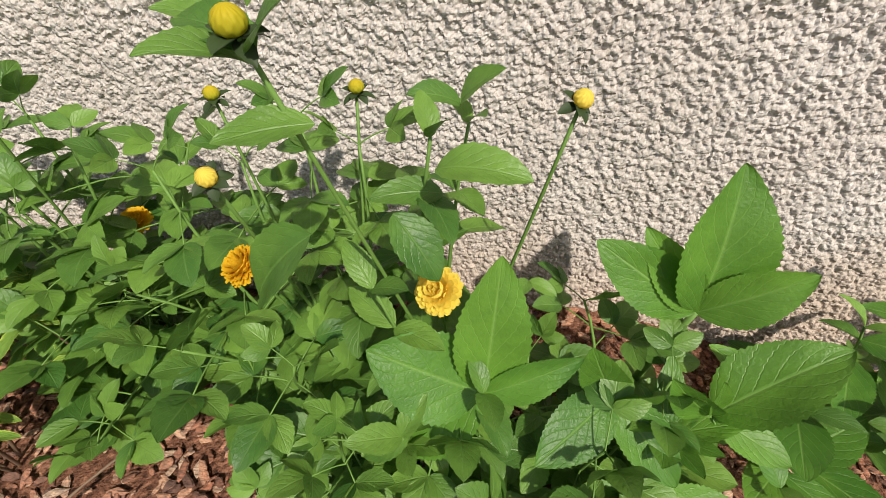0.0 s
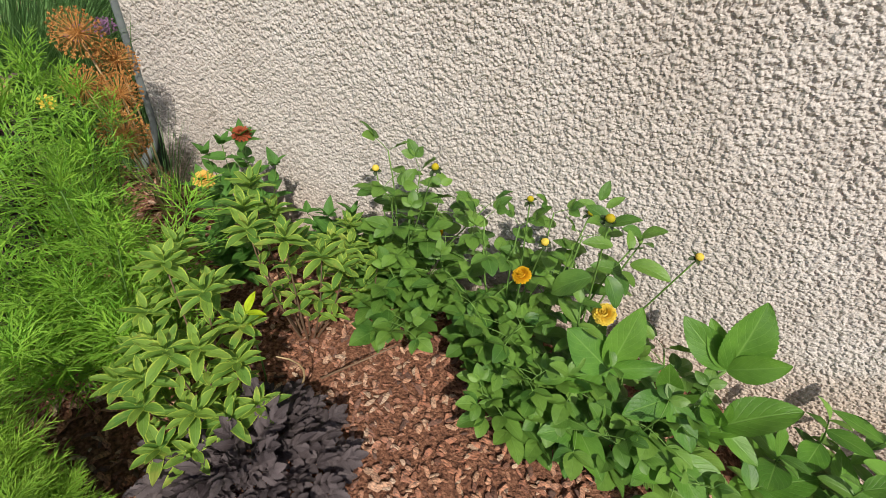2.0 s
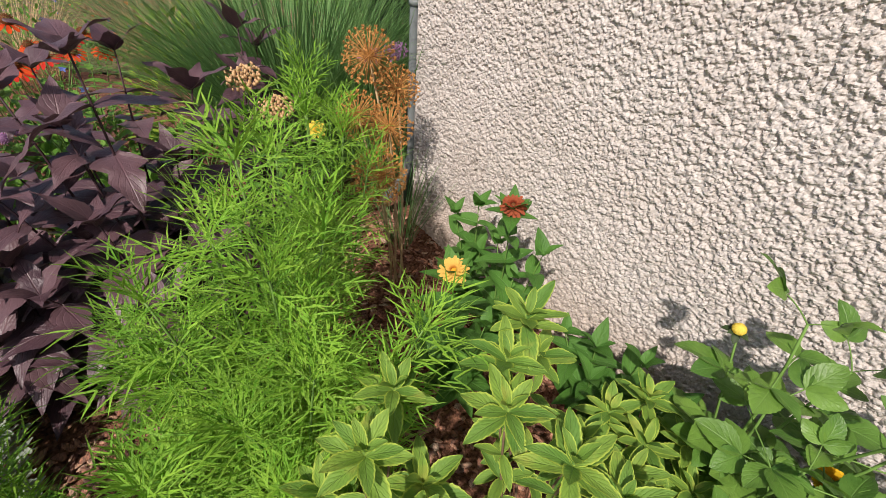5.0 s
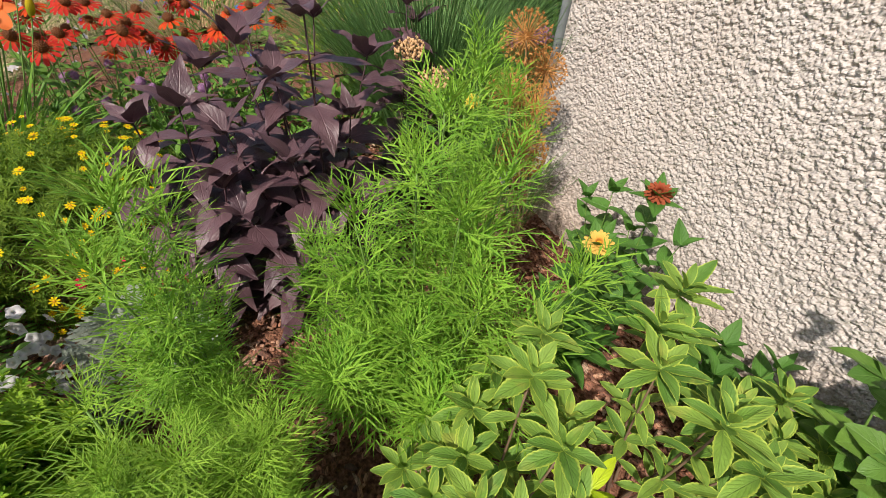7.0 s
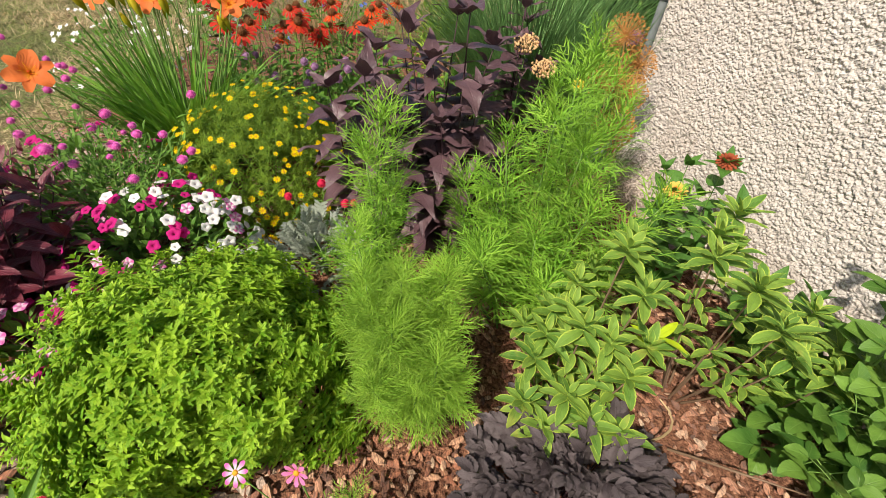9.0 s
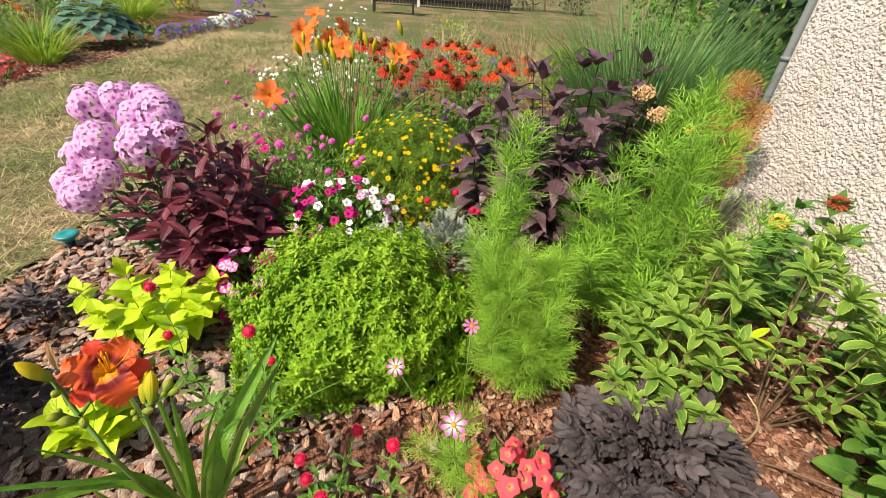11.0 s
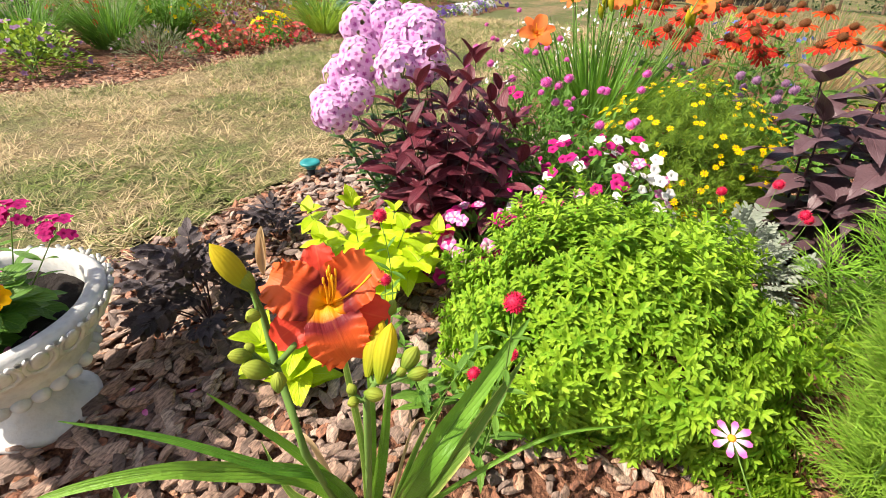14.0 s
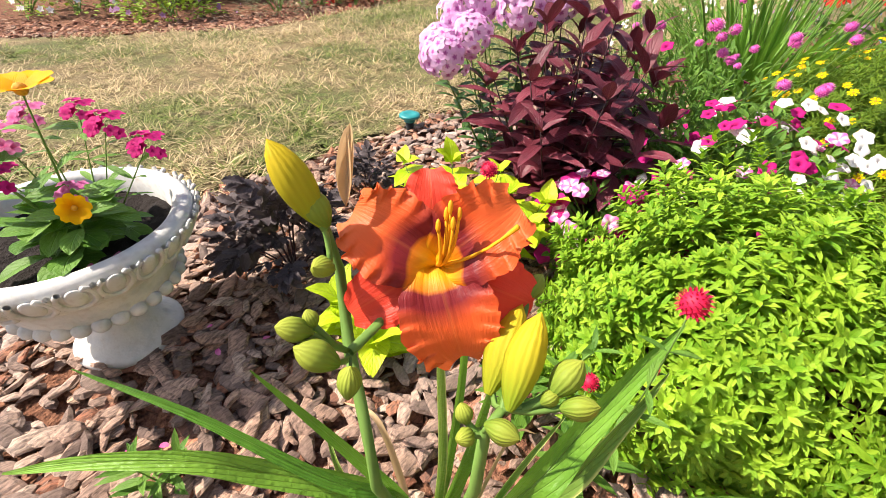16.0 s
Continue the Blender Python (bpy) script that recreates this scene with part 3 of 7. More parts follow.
sub("roughcast_coat", coat, wall_front, None, "lumpy thrown roughcast")

g = Geo()
g.add(tube([(WALL_X0 - 0.07, WALL_Y + 0.06, 2.85), (WALL_X0 - 0.07, WALL_Y + 0.06, 0.35), (WALL_X0 - 0.08, WALL_Y - 0.0, 0.2), (WALL_X0 - 0.1, WALL_Y - 0.12, 0.09)], 0.032, 12))
pipe = thing("downspout", "dull grey zinc downspout at the house corner", "downspout")
sub("pipe", g.mesh("pipe", ["zinc"]), pipe)
for z in (1.1, 2.2):
    sub("bracket", Geo().add(lathe([(0.033, -0.012), (0.037, -0.012), (0.037, 0.012), (0.033, 0.012)], 12)).mesh("bracket", ["zinc"]), pipe, pose(WALL_X0 - 0.07, WALL_Y + 0.06, z))


# ---- plant kit ----
def leaf_set(name, mat, count, length, width, kind, n=8, **kw):
    """Some leaf meshes of one kind, to be shared."""
    out = []
    for _ in range(count):
        k = {a: (U(*b) if isinstance(b, tuple) else b) for a, b in kw.items()}
        out.append(to_mesh(name, leaf(length * U(0.92, 1.08), width * U(0.9, 1.1), kind, n, rnd=R, **k), [mat]))
    return out


def compound_set(name, mat, count, length, width, leaflets=3, n=8, stalk=0.5):
    """Leaves of three or five leaflets on one stalk."""
    out = []
    for _ in range(count):
        g = Geo()
        pts = [(0, length * stalk * i / 4, -0.02 * (i / 4) ** 2) for i in range(5)]
        g.add(tube(pts, [0.0028, 0.0026, 0.0024, 0.0022, 0.002], 5, 1))
        tip = Vector(pts[-1])
        for k in range(leaflets):
            a = (k - (leaflets - 1) / 2) * U(0.95, 1.15)
            big = 1.0 if abs(a) < 0.1 else 0.78
            d = Vector((math.sin(a), math.cos(a), U(-0.1, 0.2)))
            p = tip if abs(a) < 1.3 else tip * 0.55
            g.add(leaf(length * 0.62 * big, width * big, "ovate", n, U(0.12, 0.3), U(0.3, 0.9), 0.02, 0.035, 0.1, rnd=R), aim(p, d, (U(-0.2, 0.2), -0.15, 1)))
        out.append(g.mesh(name, [mat, "stem"]))
    return out


def spike_leafy(parent, base, tip, leaves, stem_mat="stem", nodes=6, start=0.2, size=(1.0, 0.5), per=2, el=(0.1, 0.5), r=0.004, sag=(0, 0, 0), crown=3, name="leaf", joined=None, stem_geo=None):
    """One stem with whorls of leaves; the leaves are objects, or go into the Geo joined."""
    pts = arc(base, tip, sag, 7)
    st = tube(pts, [r * (1 - 0.55 * i / 7) for i in range(8)], 6)
    if stem_geo is not None:
        stem_geo.add(st)
    else:
        sub("stem", Geo().add(st).mesh("stem", [stem_mat]), parent)
    spin = U(0, 6.28)

    def put(p, d, s):
        m = aim(p, d, (U(-0.25, 0.25), U(-0.25, 0.25), 1), s)
        if joined is None:
            sub(name, R.choice(leaves), parent, m)
        else:
            joined.add(R.choice(leaves), m)

    for i in range(nodes):
        f = start + (1 - start) * (i + U(-0.15, 0.15)) / nodes
        q = f * 7
        k = min(6, int(max(0, q)))
        p = pts[k].lerp(pts[k + 1], min(1, max(0, q - k)))
        s = size[0] + (size[1] - size[0]) * f
        for j in range(per):
            az = spin + (math.pi / 2 * (i % 2) if per == 2 else 0.8 * i) + 2 * math.pi * j / per + U(-0.3, 0.3)
            put(p, polar(az, U(*el)), s * U(0.85, 1.15))
    for j in range(crown):
        put(pts[-1], polar(spin + 2 * math.pi * j / max(1, crown) + U(-0.3, 0.3), U(0.6, 1.15)), size[1] * U(0.6, 1.0))
    return pts


def petals(count, length, width, kind="petal", el=0.1, droop=0.2, n=4, m=0, layers=1, shrink=0.75, rise=0.3, fold=0.15, wave=0.0, cols=5, hub=0.0):
    g = Geo()
    for k in range(layers):
        for j in range(count):
            az = 2 * math.pi * (j + 0.5 * (k % 2)) / count + U(-0.08, 0.08)
            s = shrink ** k * U(0.92, 1.06)
            d = polar(az, min(1.4, el + rise * k + U(-0.06, 0.06)))
            g.add(leaf(length * s, width * s, kind, n, fold, droop, wave, 0, 0, cols, rnd=R, m=m), aim(polar(az, 0) * hub + Vector((0, 0, 0.1 * length * k)), d, (0, 0, 1)))
    return g


def pompon(r, mat_a, name="flower", rows=7, flat=0.7):
    g = Geo()
    for k in range(rows):
        el = -0.35 + (1.75 * k / (rows - 1))
        cnt = max(4, int(15 * math.cos(max(0, el)) + 3))
        for j in range(cnt):
            az = 2 * math.pi * (j + 0.5 * (k % 2)) / cnt + U(-0.1, 0.1)
            d = polar(az, el)
            g.add(leaf(r * U(0.5, 0.62), r * 0.46, "petal", 3, 0.5, -0.2, 0, 0, 0, 3, rnd=R), aim(Vector((d.x * r * 0.5, d.y * r * 0.5, d.z * r * 0.42 * flat)), d, (0, 0, 1)))
    g.add(ball(r * 0.5, r * 0.42 * flat, 12, 7), Matrix.Translation((0, 0, r * 0.12)))
    return g.mesh(name, [mat_a])


def daisy(name, mats, count, length, width, el, droop, eye, eye_h, kind="petal", layers=1, n=4):
    g = petals(count, length, width, kind, el, droop, n, 0, layers, hub=eye * 0.7)
    g.add(ball(eye, eye_h, 10, 6, 1))
    return g.mesh(name, mats)


def burr(name, r, mat_a, tall=1.0, spikes=110):
    """A round head of stiff bracts."""
    g = Geo().add(ball(r * 0.82, r * 0.82 * tall, 12, 8))
    for i in range(spikes):
        z = 1 - 2 * (i + 0.5) / spikes
        if z < -0.75:
            continue
        a = i * 2.39996
        d = Vector((math.cos(a) * math.sqrt(1 - z * z), math.sin(a) * math.sqrt(1 - z * z), z))
        g.add(leaf(r * 0.42, r * 0.2, "lance", 2, 0.3, 0.3, cols=3, rnd=R), aim(Vector((d.x, d.y, d.z * tall)) * r * 0.72, d + Vector((0, 0, 0.35)), (0.1, 0, 1)))
    return g.mesh(name, [mat_a])


def trumpet(name, mats, r, star=False):
    """A petunia: five joined lobes round a short throat."""
    v, uv, seg = [], [], 30
    rings = ((0.05, -0.55), (0.12, -0.3), (0.25, -0.1), (0.55, 0.0), (0.85, 0.02), (1.0, -0.05))
    for k, (rr, z) in enumerate(rings):
        for j in range(seg):
            t = 2 * math.pi * j / seg
            lobe = 1 + (0.11 * math.cos(5 * t) if rr > 0.4 else 0)
            v.append((r * rr * lobe * math.cos(t), r * rr * lobe * math.sin(t), r * (z + 0.04 * math.sin(15 * t) * rr)))
            u = abs(((5 * t / (2 * math.pi)) % 1) - 0.5)
            uv.append((u, rr if not star else min(1.0, rr * 0.35 + u * 1.3)))
    return to_mesh(name, patch(v, grid_faces(len(rings), seg, True), uv), mats)


def shrub(name, label, category, loc, rx, ry, h, leaves, count, mat, stem_mat="stem", low=0.0, group="", inner=0.6, lean=0.6, size=(0.8, 1.2), bumps=0.18, stems=10):
    """A leafy mass: short shoots over a domed, uneven body; the leaves are one joined part."""
    e = thing(name, label, category, loc, group)
    g, sg = Geo(), Geo()
    for _ in range(count):
        az = U(0, 6.28)
        el = math.asin(U(low, 1.0))
        k = U(inner, 1.0) * (1 + bumps * noise.noise((3 * math.cos(az) + loc[0], 3 * math.sin(az) + loc[1], el * 3)))
        d = polar(az, el)
        p = Vector((d.x * rx * k, d.y * ry * k, max(0.015, d.z * h * k)))
        g.add(R.choice(leaves), aim(p, (d + Vector((U(-lean, lean), U(-lean, lean), U(-0.1, lean)))), (U(-0.4, 0.4), U(-0.4, 0.4), 1), U(*size)))
    for _ in range(stems):
        az, f = U(0, 6.28), U(0.2, 0.8)
        sg.add(tube(arc((U(-0.03, 0.03), U(-0.03, 0.03), 0), (rx * f * math.cos(az), ry * f * math.sin(az), h * U(0.5, 0.85)), (0, 0, 0.03), 4), [0.006, 0.005, 0.004, 0.003, 0.002], 5))
    stuff("stem", sg.mesh("stem", [stem_mat]), e)
    stuff("foliage", g.mesh("foliage", [mat]), e)
    return e


def on_dome(rx, ry, h, low=0.3, k=1.03):
    az, el = U(0, 6.28), math.asin(U(low, 1.0))
    d = polar(az, el)
    return Vector((d.x * rx * k, d.y * ry * k, d.z * h * k)), d


def feather_leaf(length=0.13, pairs=7, fine=0.0016):
    """A thread-leaved frond: a rib with forked threads on both sides."""
    g = Geo()

    def thread(p, d, ln, w):
        g.add(leaf(ln, w, "blade", 2, 0.2, U(0.1, 0.5), cols=3, rnd=R), aim(p, d, (U(-0.5, 0.5), U(-0.5, 0.5), 1)))

    rib = [Vector((0, length * i / pairs, 0.05 * length * math.sin(2.2 * i / pairs))) for i in range(pairs + 1)]
    g.add(leaf(length, fine * 1.8, "blade", 4, 0.3, 0.3, cols=3, rnd=R))
    for i in range(1, pairs):
        for s in (-1, 1):
            ln = length * 0.62 * (1 - 0.5 * i / pairs) * U(0.75, 1.15)
            d = Vector((s * 0.62, 0.85, U(-0.15, 0.4)))
            thread(rib[i], d, ln, fine * 1.5)
            if i % 2 == 1:
                thread(rib[i] + d.normalized() * ln * 0.35, Vector((s * 0.15, 1, U(0, 0.5))), ln * 0.55, fine * 1.5)
    return g.patch()


def feathery(label, loc, stems, fronds, mat, nodes=9, per=3, size=(1.0, 0.55), low=0.06, crown=7, el=(0.15, 0.8)):
    """Upright shoots with whorls of fronds, each ending in a starry tuft."""
    e = thing("cosmos_plant", label, "plant", loc)
    g, sg = Geo(), Geo()
    for base, tip in stems:
        pts = arc(base, tip, (U(-0.02, 0.02), U(-0.02, 0.02), 0.02), 8)
        sg.add(tube(pts, [0.005 * (1 - 0.07 * i) for i in range(9)], 5))
        for i in range(nodes):
            f = low + (1 - low) * (i + 0.7) / nodes
            q = f * 8
            k = min(7, int(q))
            p = pts[k].lerp(pts[k + 1], min(1.0, q - k))
            for j in range(per):
                az = 6.28 * j / per + i * 1.3 + U(-0.3, 0.3)
                g.add(R.choice(fronds), aim(p, polar(az, U(*el)), (U(-0.3, 0.3), U(-0.3, 0.3), 1), (size[0] + (size[1] - size[0]) * f) * U(0.85, 1.15)))
        for j in range(crown):
            g.add(R.choice(fronds), aim(pts[-1], polar(6.28 * j / crown + U(-0.3, 0.3), U(0.5, 1.3)), (U(-0.3, 0.3), U(-0.3, 0.3), 1), size[1] * U(0.75, 1.0)))
    stuff("stem", sg.mesh("stem", ["stem"]), e)
    stuff("foliage", g.mesh("foliage", [mat]), e)
    return e


def grass_clump(name, label, loc, count, height, width, spread, mat, r0=0.06, up=(0.75, 1.4), parts=0):
    e = thing(name, label, "grass", loc)
    g = Geo()
    for i in range(count):
        az = U(0, 6.28)
        L = height * U(0.65, 1.1)
        p = polar(az, 0) * (r0 * math.sqrt(U(0, 1)))
        el = U(*up)
        b = leaf(L, width * U(0.7, 1.2), "blade", 6, 0.5, spread * U(0.3, 1.2), cols=3, twist=U(-0.6, 0.6), rnd=R)
        m = aim(p, polar(az + U(-0.4, 0.4), el), (0, 0, 1))
        if i < parts:
            sub("blade", to_mesh("blade", b, [mat]), e, m)
        else:
            g.add(b, m)
    if g.n:
        stuff("foliage", g.mesh("foliage", [mat]), e)
    return e


def flower_stalk(parent, base, tip, mesh, face, r=0.0025, name="flower", scale=1.0, stem_mat="stem", sag=(0, 0, 0), stems=None):
    t = tube(arc(base, tip, sag, 5), [r, r * 0.95, r * 0.9, r * 0.85, r * 0.8, r * 0.8], 5)
    if stems is None:
        sub("stalk", Geo().add(t).mesh("stalk", [stem_mat]), parent)
    else:
        stems.add(t)
    return sub(name, mesh, parent, stand(tip, face, scale, U(0, 6.28)))


# ---- dahlias along the wall ----
DAH = compound_set("leaf", "dahlia", 6, 0.225, 0.088, n=17)
DAH_S = leaf_set("leaf", "dahlia", 4, 0.115, 0.054, "ovate", 19, fold=(0.15, 0.4), droop=(0.3, 0.9), teeth=0.035, wave=0.02)
BIG = leaf_set("leaf", "dahlia_big", 6, 0.20, 0.108, "ovate", 38, fold=(0.08, 0.3), droop=(0.1, 0.7), teeth=0.028, wave=0.02, cols=7)
POMPON = pompon(0.036, "pale_yellow")
POMPON_GOLD = pompon(0.031, "golden")


def dahlia_bud(r, tip_mat):
    p = ball(r * 0.9, r * 0.85, 36, 18)
    t = np.arctan2(p["v"][:, 1], p["v"][:, 0])
    p["v"][:, :2] *= (1 + 0.13 * np.abs(np.sin(4.0 * t + np.floor(p["v"][:, 2] / r * 3.0) * 1.57)) - 0.16 * p["v"][:, 2] / r)[:, None]
    return to_mesh("bud", p, [tip_mat])


BUD_SCALE = to_mesh("bud_scale", leaf(0.026, 0.014, "lance", 5, 0.25, 0.9, 0, 0, 0, 5, rnd=R), ["bud_dark"])


def scale_bud(bud, r):
    """Dark recurved scales behind a dahlia bud."""
    for j in range(7):
        sub("bud_scale", BUD_SCALE, bud, aim((0, 0, -r * 0.75), polar(j * 0.9, 0.15 + 0.6 * (j % 2)), (0, 0, 1), U(1.0, 1.35)))


BUD_Y, BUD_G = dahlia_bud(0.0150, "pale_yellow"), dahlia_bud(0.0135, "bud_yellow")
LOW_GROUP = "dahlias along the house wall"


def dahlia(label, loc, shoots, stalks, leaves=None, size=(1.0, 0.6), nodes=6):
    """shoots: leafy stem tips; stalks: (base, tip, flower mesh, face); all from the foot."""
    e = thing("dahlia", label, "dahlia", loc, LOW_GROUP)
    for tip in shoots:
        tip = Vector(tip)
        spike_leafy(e, (tip.x * 0.12 + U(-0.04, 0.04), tip.y * 0.12 + U(-0.03, 0.03), 0), tip, leaves or DAH, "stem", nodes, 0.16, size, 2, (-0.05, 0.45), 0.0055, (U(-0.03, 0.03), U(-0.03, 0.03), 0.03), 2)
    for base, tip, mesh, face, nm in stalks:
        b = flower_stalk(e, base, tip, mesh, face, 0.0034, nm, 1.0 if nm == "flower" else U(0.75, 1.0))
        if nm == "bud":
            scale_bud(b, 0.02)
    return e


dahlia("bushy green dahlia with small yellow buds against the wall", (-0.72, 0.92, 0),
       [(-0.035, -0.035, 0.84), (0.06, 0.06, 0.74), (0.18, 0.0, 0.70), (0.34, 0.08, 0.66), (0.1, -0.1, 0.62), (0.0, -0.06, 0.66), (0.1, -0.2, 0.40), (0.24, -0.14, 0.46), (0.24, -0.36, 0.30)],
       [((0.04, 0.0, 0.3), (0.18, -0.09, 0.865), BUD_G, (0.1, -0.3, 1), "bud"), ((0.05, 0, 0.25), (0.16, 0.04, 0.50), POMPON_GOLD, (0.1, -0.4, 0.9), "flower"),
        ((0.0, 0, 0.25), (-0.12, 0.02, 0.72), BUD_Y, (0.1, -0.3, 1), "bud")])
dahlia("green dahlia with golden double flowers and yellow buds", (-0.14, 0.86, 0),
       [(-0.2, 0.0, 0.70), (0.02, 0.12, 0.74), (0.14, 0.06, 0.72), (-0.08, 0.06, 0.68), (-0.14, -0.2, 0.48), (0.05, -0.2, 0.46), (-0.3, -0.1, 0.50), (0.14, -0.3, 0.34)],
       [((0, 0, 0.3), (0.035, -0.165, 0.805), BUD_Y, (0.2, -0.5, 0.8), "bud"), ((0, 0, 0.2), (-0.005, -0.135, 0.625), POMPON_GOLD, (-0.4, -0.3, 0.8), "flower"),
        ((0.0, 0, 0.3), (-0.066, 0.04, 0.815), BUD_G, (0, -0.1, 1), "bud"), ((0.1, 0, 0.3), (0.14, 0.1, 0.80), BUD_G, (0, -0.1, 1), "bud")])
tall = dahlia("tall dahlia shoots with serrated leaves and a yellow flower", (0.12, 0.84, 0),
              [(0.02, -0.04, 0.80), (0.06, 0.08, 0.76), (-0.06, -0.14, 0.62), (0.1, -0.2, 0.46), (-0.02, -0.26, 0.42)],
              [((0.0, -0.05, 0.3), (-0.085, -0.215, 0.985), BUD_G, (0.1, -0.2, 1), "bud"), ((0.1, 0.02, 0.35), (0.2, -0.035, 0.85), BUD_Y, (0.35, -0.25, 0.8), "bud"),
               ((0.03, -0.02, 0.2), (0.025, -0.10, 0.575), POMPON, (-0.3, -0.5, 0.9), "flower")], DAH_S, (1.25, 0.8), 5)
for p, d, s in (((-0.07, -0.23, 0.80), (-0.75, -0.2, -0.45), 1.3), ((0.03, -0.08, 0.78), (0.55, -0.2, 0.25), 1.1), ((-0.02, -0.12, 0.74), (0.5, -0.4, -0.35), 1.0), ((0.05, 0.06, 0.80), (0.3, -0.2, 0.6), 0.8), ((0.05, 0.06, 0.80), (-0.4, -0.3, 0.4), 0.8), ((0.03, -0.02, 0.7), (-0.6, -0.3, 0.3), 0.9), ((-0.12, -0.14, 0.985), (0.1, 0.3, 0.9), 0.55), ((-0.12, -0.16, 0.97), (-0.7, -0.2, 0.3), 0.55), ((-0.1, -0.16, 0.98), (0.5, 0.1, 0.7), 0.5),
                ((-0.05, -0.2, 0.9), (-0.6, -0.3, 0.1), 0.8), ((-0.09, -0.2, 0.95), (-0.3, -0.5, 0.5), 0.7), ((-0.08, -0.2, 0.96), (-0.6, 0.1, 0.4), 0.75), ((-0.08, -0.21, 0.96), (0.4, -0.2, 0.6), 0.7),
                ((0.17, 0.0, 0.5), (-0.3, -0.6, 0.3), 0.5), ((0.17, 0.0, 0.5), (0.5, -0.3, 0.1), 0.5)):
    sub("leaf", R.choice(DAH_S), tall, aim(p, d, (0.1, -0.35, 1), s))

dahlia("low spreading dahlia with small toothed leaflets", (0.02, 0.62, 0), [(0.0, -0.02, 0.36), (0.16, 0.02, 0.36), (-0.16, -0.12, 0.24), (0.26, -0.1, 0.28)], [], DAH, (0.9, 0.6), 5)
dahlia("low dahlia foliage between larger plants", (0.42, 0.66, 0), [(0.0, -0.04, 0.34), (0.14, 0.1, 0.34), (-0.12, 0.12, 0.36), (0.16, -0.14, 0.24), (-0.12, -0.12, 0.24), (0.0, 0.26, 0.36)], [], DAH, (0.9, 0.6), 5)
big = thing("dahlia", "dahlia with very large fresh green toothed leaves", "dahlia", (0.50, 0.86, 0), LOW_GROUP)


def big_leaf(base, tip, up, width=1.0, mats=BIG):
    base, tip = Vector(base), Vector(tip)
    sub("leaf", R.choice(mats), big, aim(base, tip - base, up, ((tip - base).length / 0.2 * width, (tip - base).length / 0.2, (tip - base).length / 0.2)))


HUB = [((0.09, -0.02, 0.44), [((0.10, 0.0, 0.73), (0.1, -1, 0.5), 0.95), ((0.20, -0.07, 0.58), (0.3, -0.8, 1), 1.0), ((-0.02, 0.0, 0.60), (-0.2, -1, 0.7), 0.8), ((-0.1, -0.02, 0.59), (-0.3, -1, 0.8), 0.9)]),
       ((0.13, -0.14, 0.30), [((0.28, -0.10, 0.50), (-0.7, -0.25, 1), 0.95), ((0.27, -0.21, 0.26), (0.2, -0.5, 1), 0.9), ((0.10, -0.16, 0.44), (0.4, -1, 0.4), 0.6), ((0.02, -0.18, 0.42), (-0.4, -1, 0.3), 0.8)]),
       ((-0.28, -0.20, 0.42), [((-0.46, -0.22, 0.56), (0.2, -0.8, 1), 1.2), ((-0.26, -0.15, 0.65), (0.1, -1, 0.4), 0.95), ((-0.45, -0.27, 0.33), (0, -0.6, 1), 1.15), ((-0.14, -0.2, 0.52), (0.2, -0.8, 0.8), 0.7)]),
       ((-0.05, -0.14, 0.34), [((-0.12, -0.18, 0.50), (-0.3, -1, 0.5), 0.9), ((-0.02, -0.22, 0.46), (0.2, -1, 0.6), 0.8), ((-0.18, -0.26, 0.32), (0, -0.7, 1), 1.0), ((0.06, -0.28, 0.28), (0, -0.6, 1), 0.9)]),
       ((0.02, -0.26, 0.2), [((-0.1, -0.4, 0.24), (0, -0.5, 1), 1.0), ((0.12, -0.4, 0.2), (0, -0.5, 1), 1.0), ((0.2, -0.3, 0.22), (0.2, -0.5, 1), 1.0), ((-0.2, -0.36, 0.18), (0, -0.5, 1), 1.0)]),
       ((-0.3, -0.3, 0.2), [((-0.42, -0.4, 0.22), (0, -0.5, 1), 1.0), ((-0.2, -0.45, 0.22), (0, -0.5, 1), 1.0), ((-0.3, -0.46, 0.16), (0, -0.5, 1), 1.0), ((-0.48, -0.28, 0.2), (0, -0.5, 1), 0.9)])]
for hub, tips in HUB:
    sub("stem", Geo().add(tube(arc((hub[0] * 0.3, hub[1] * 0.3, 0.0), hub, (0, 0, 0.03)), [0.011, 0.01, 0.009, 0.008, 0.007, 0.006, 0.006], 8)).mesh("stem", ["stem"]), big)
    for tip, up, w in tips:
        big_leaf(hub, tip, up, w)
for az in range(9):
    big_leaf((0.06, -0.16, 0.24), Vector((0.06, -0.16, 0.24)) + polar(az * 0.7, 0.75) * U(0.10, 0.15), polar(az * 0.7 + 3.14, 0.6), 0.8)

dahlia("low dahlia at the foot of the wall", (1.12, 0.98, ground_z(1.12, 0.98)), [(-0.1, -0.02, 0.48), (0.1, 0.0, 0.54), (0.0, -0.2, 0.4), (-0.22, -0.16, 0.36), (0.24, -0.1, 0.4), (-0.3, -0.3, 0.3)], [], DAH_S + BIG[:2], (1.15, 0.8), 5)
dahlia("leafy green dahlia at the wall's shaded end", (1.55, 0.95, ground_z(1.55, 0.95)), [(-0.1, 0.0, 0.6), (0.15, -0.05, 0.6), (0.0, -0.2, 0.45)], [], DAH_S, (1.5, 1.0), 5)

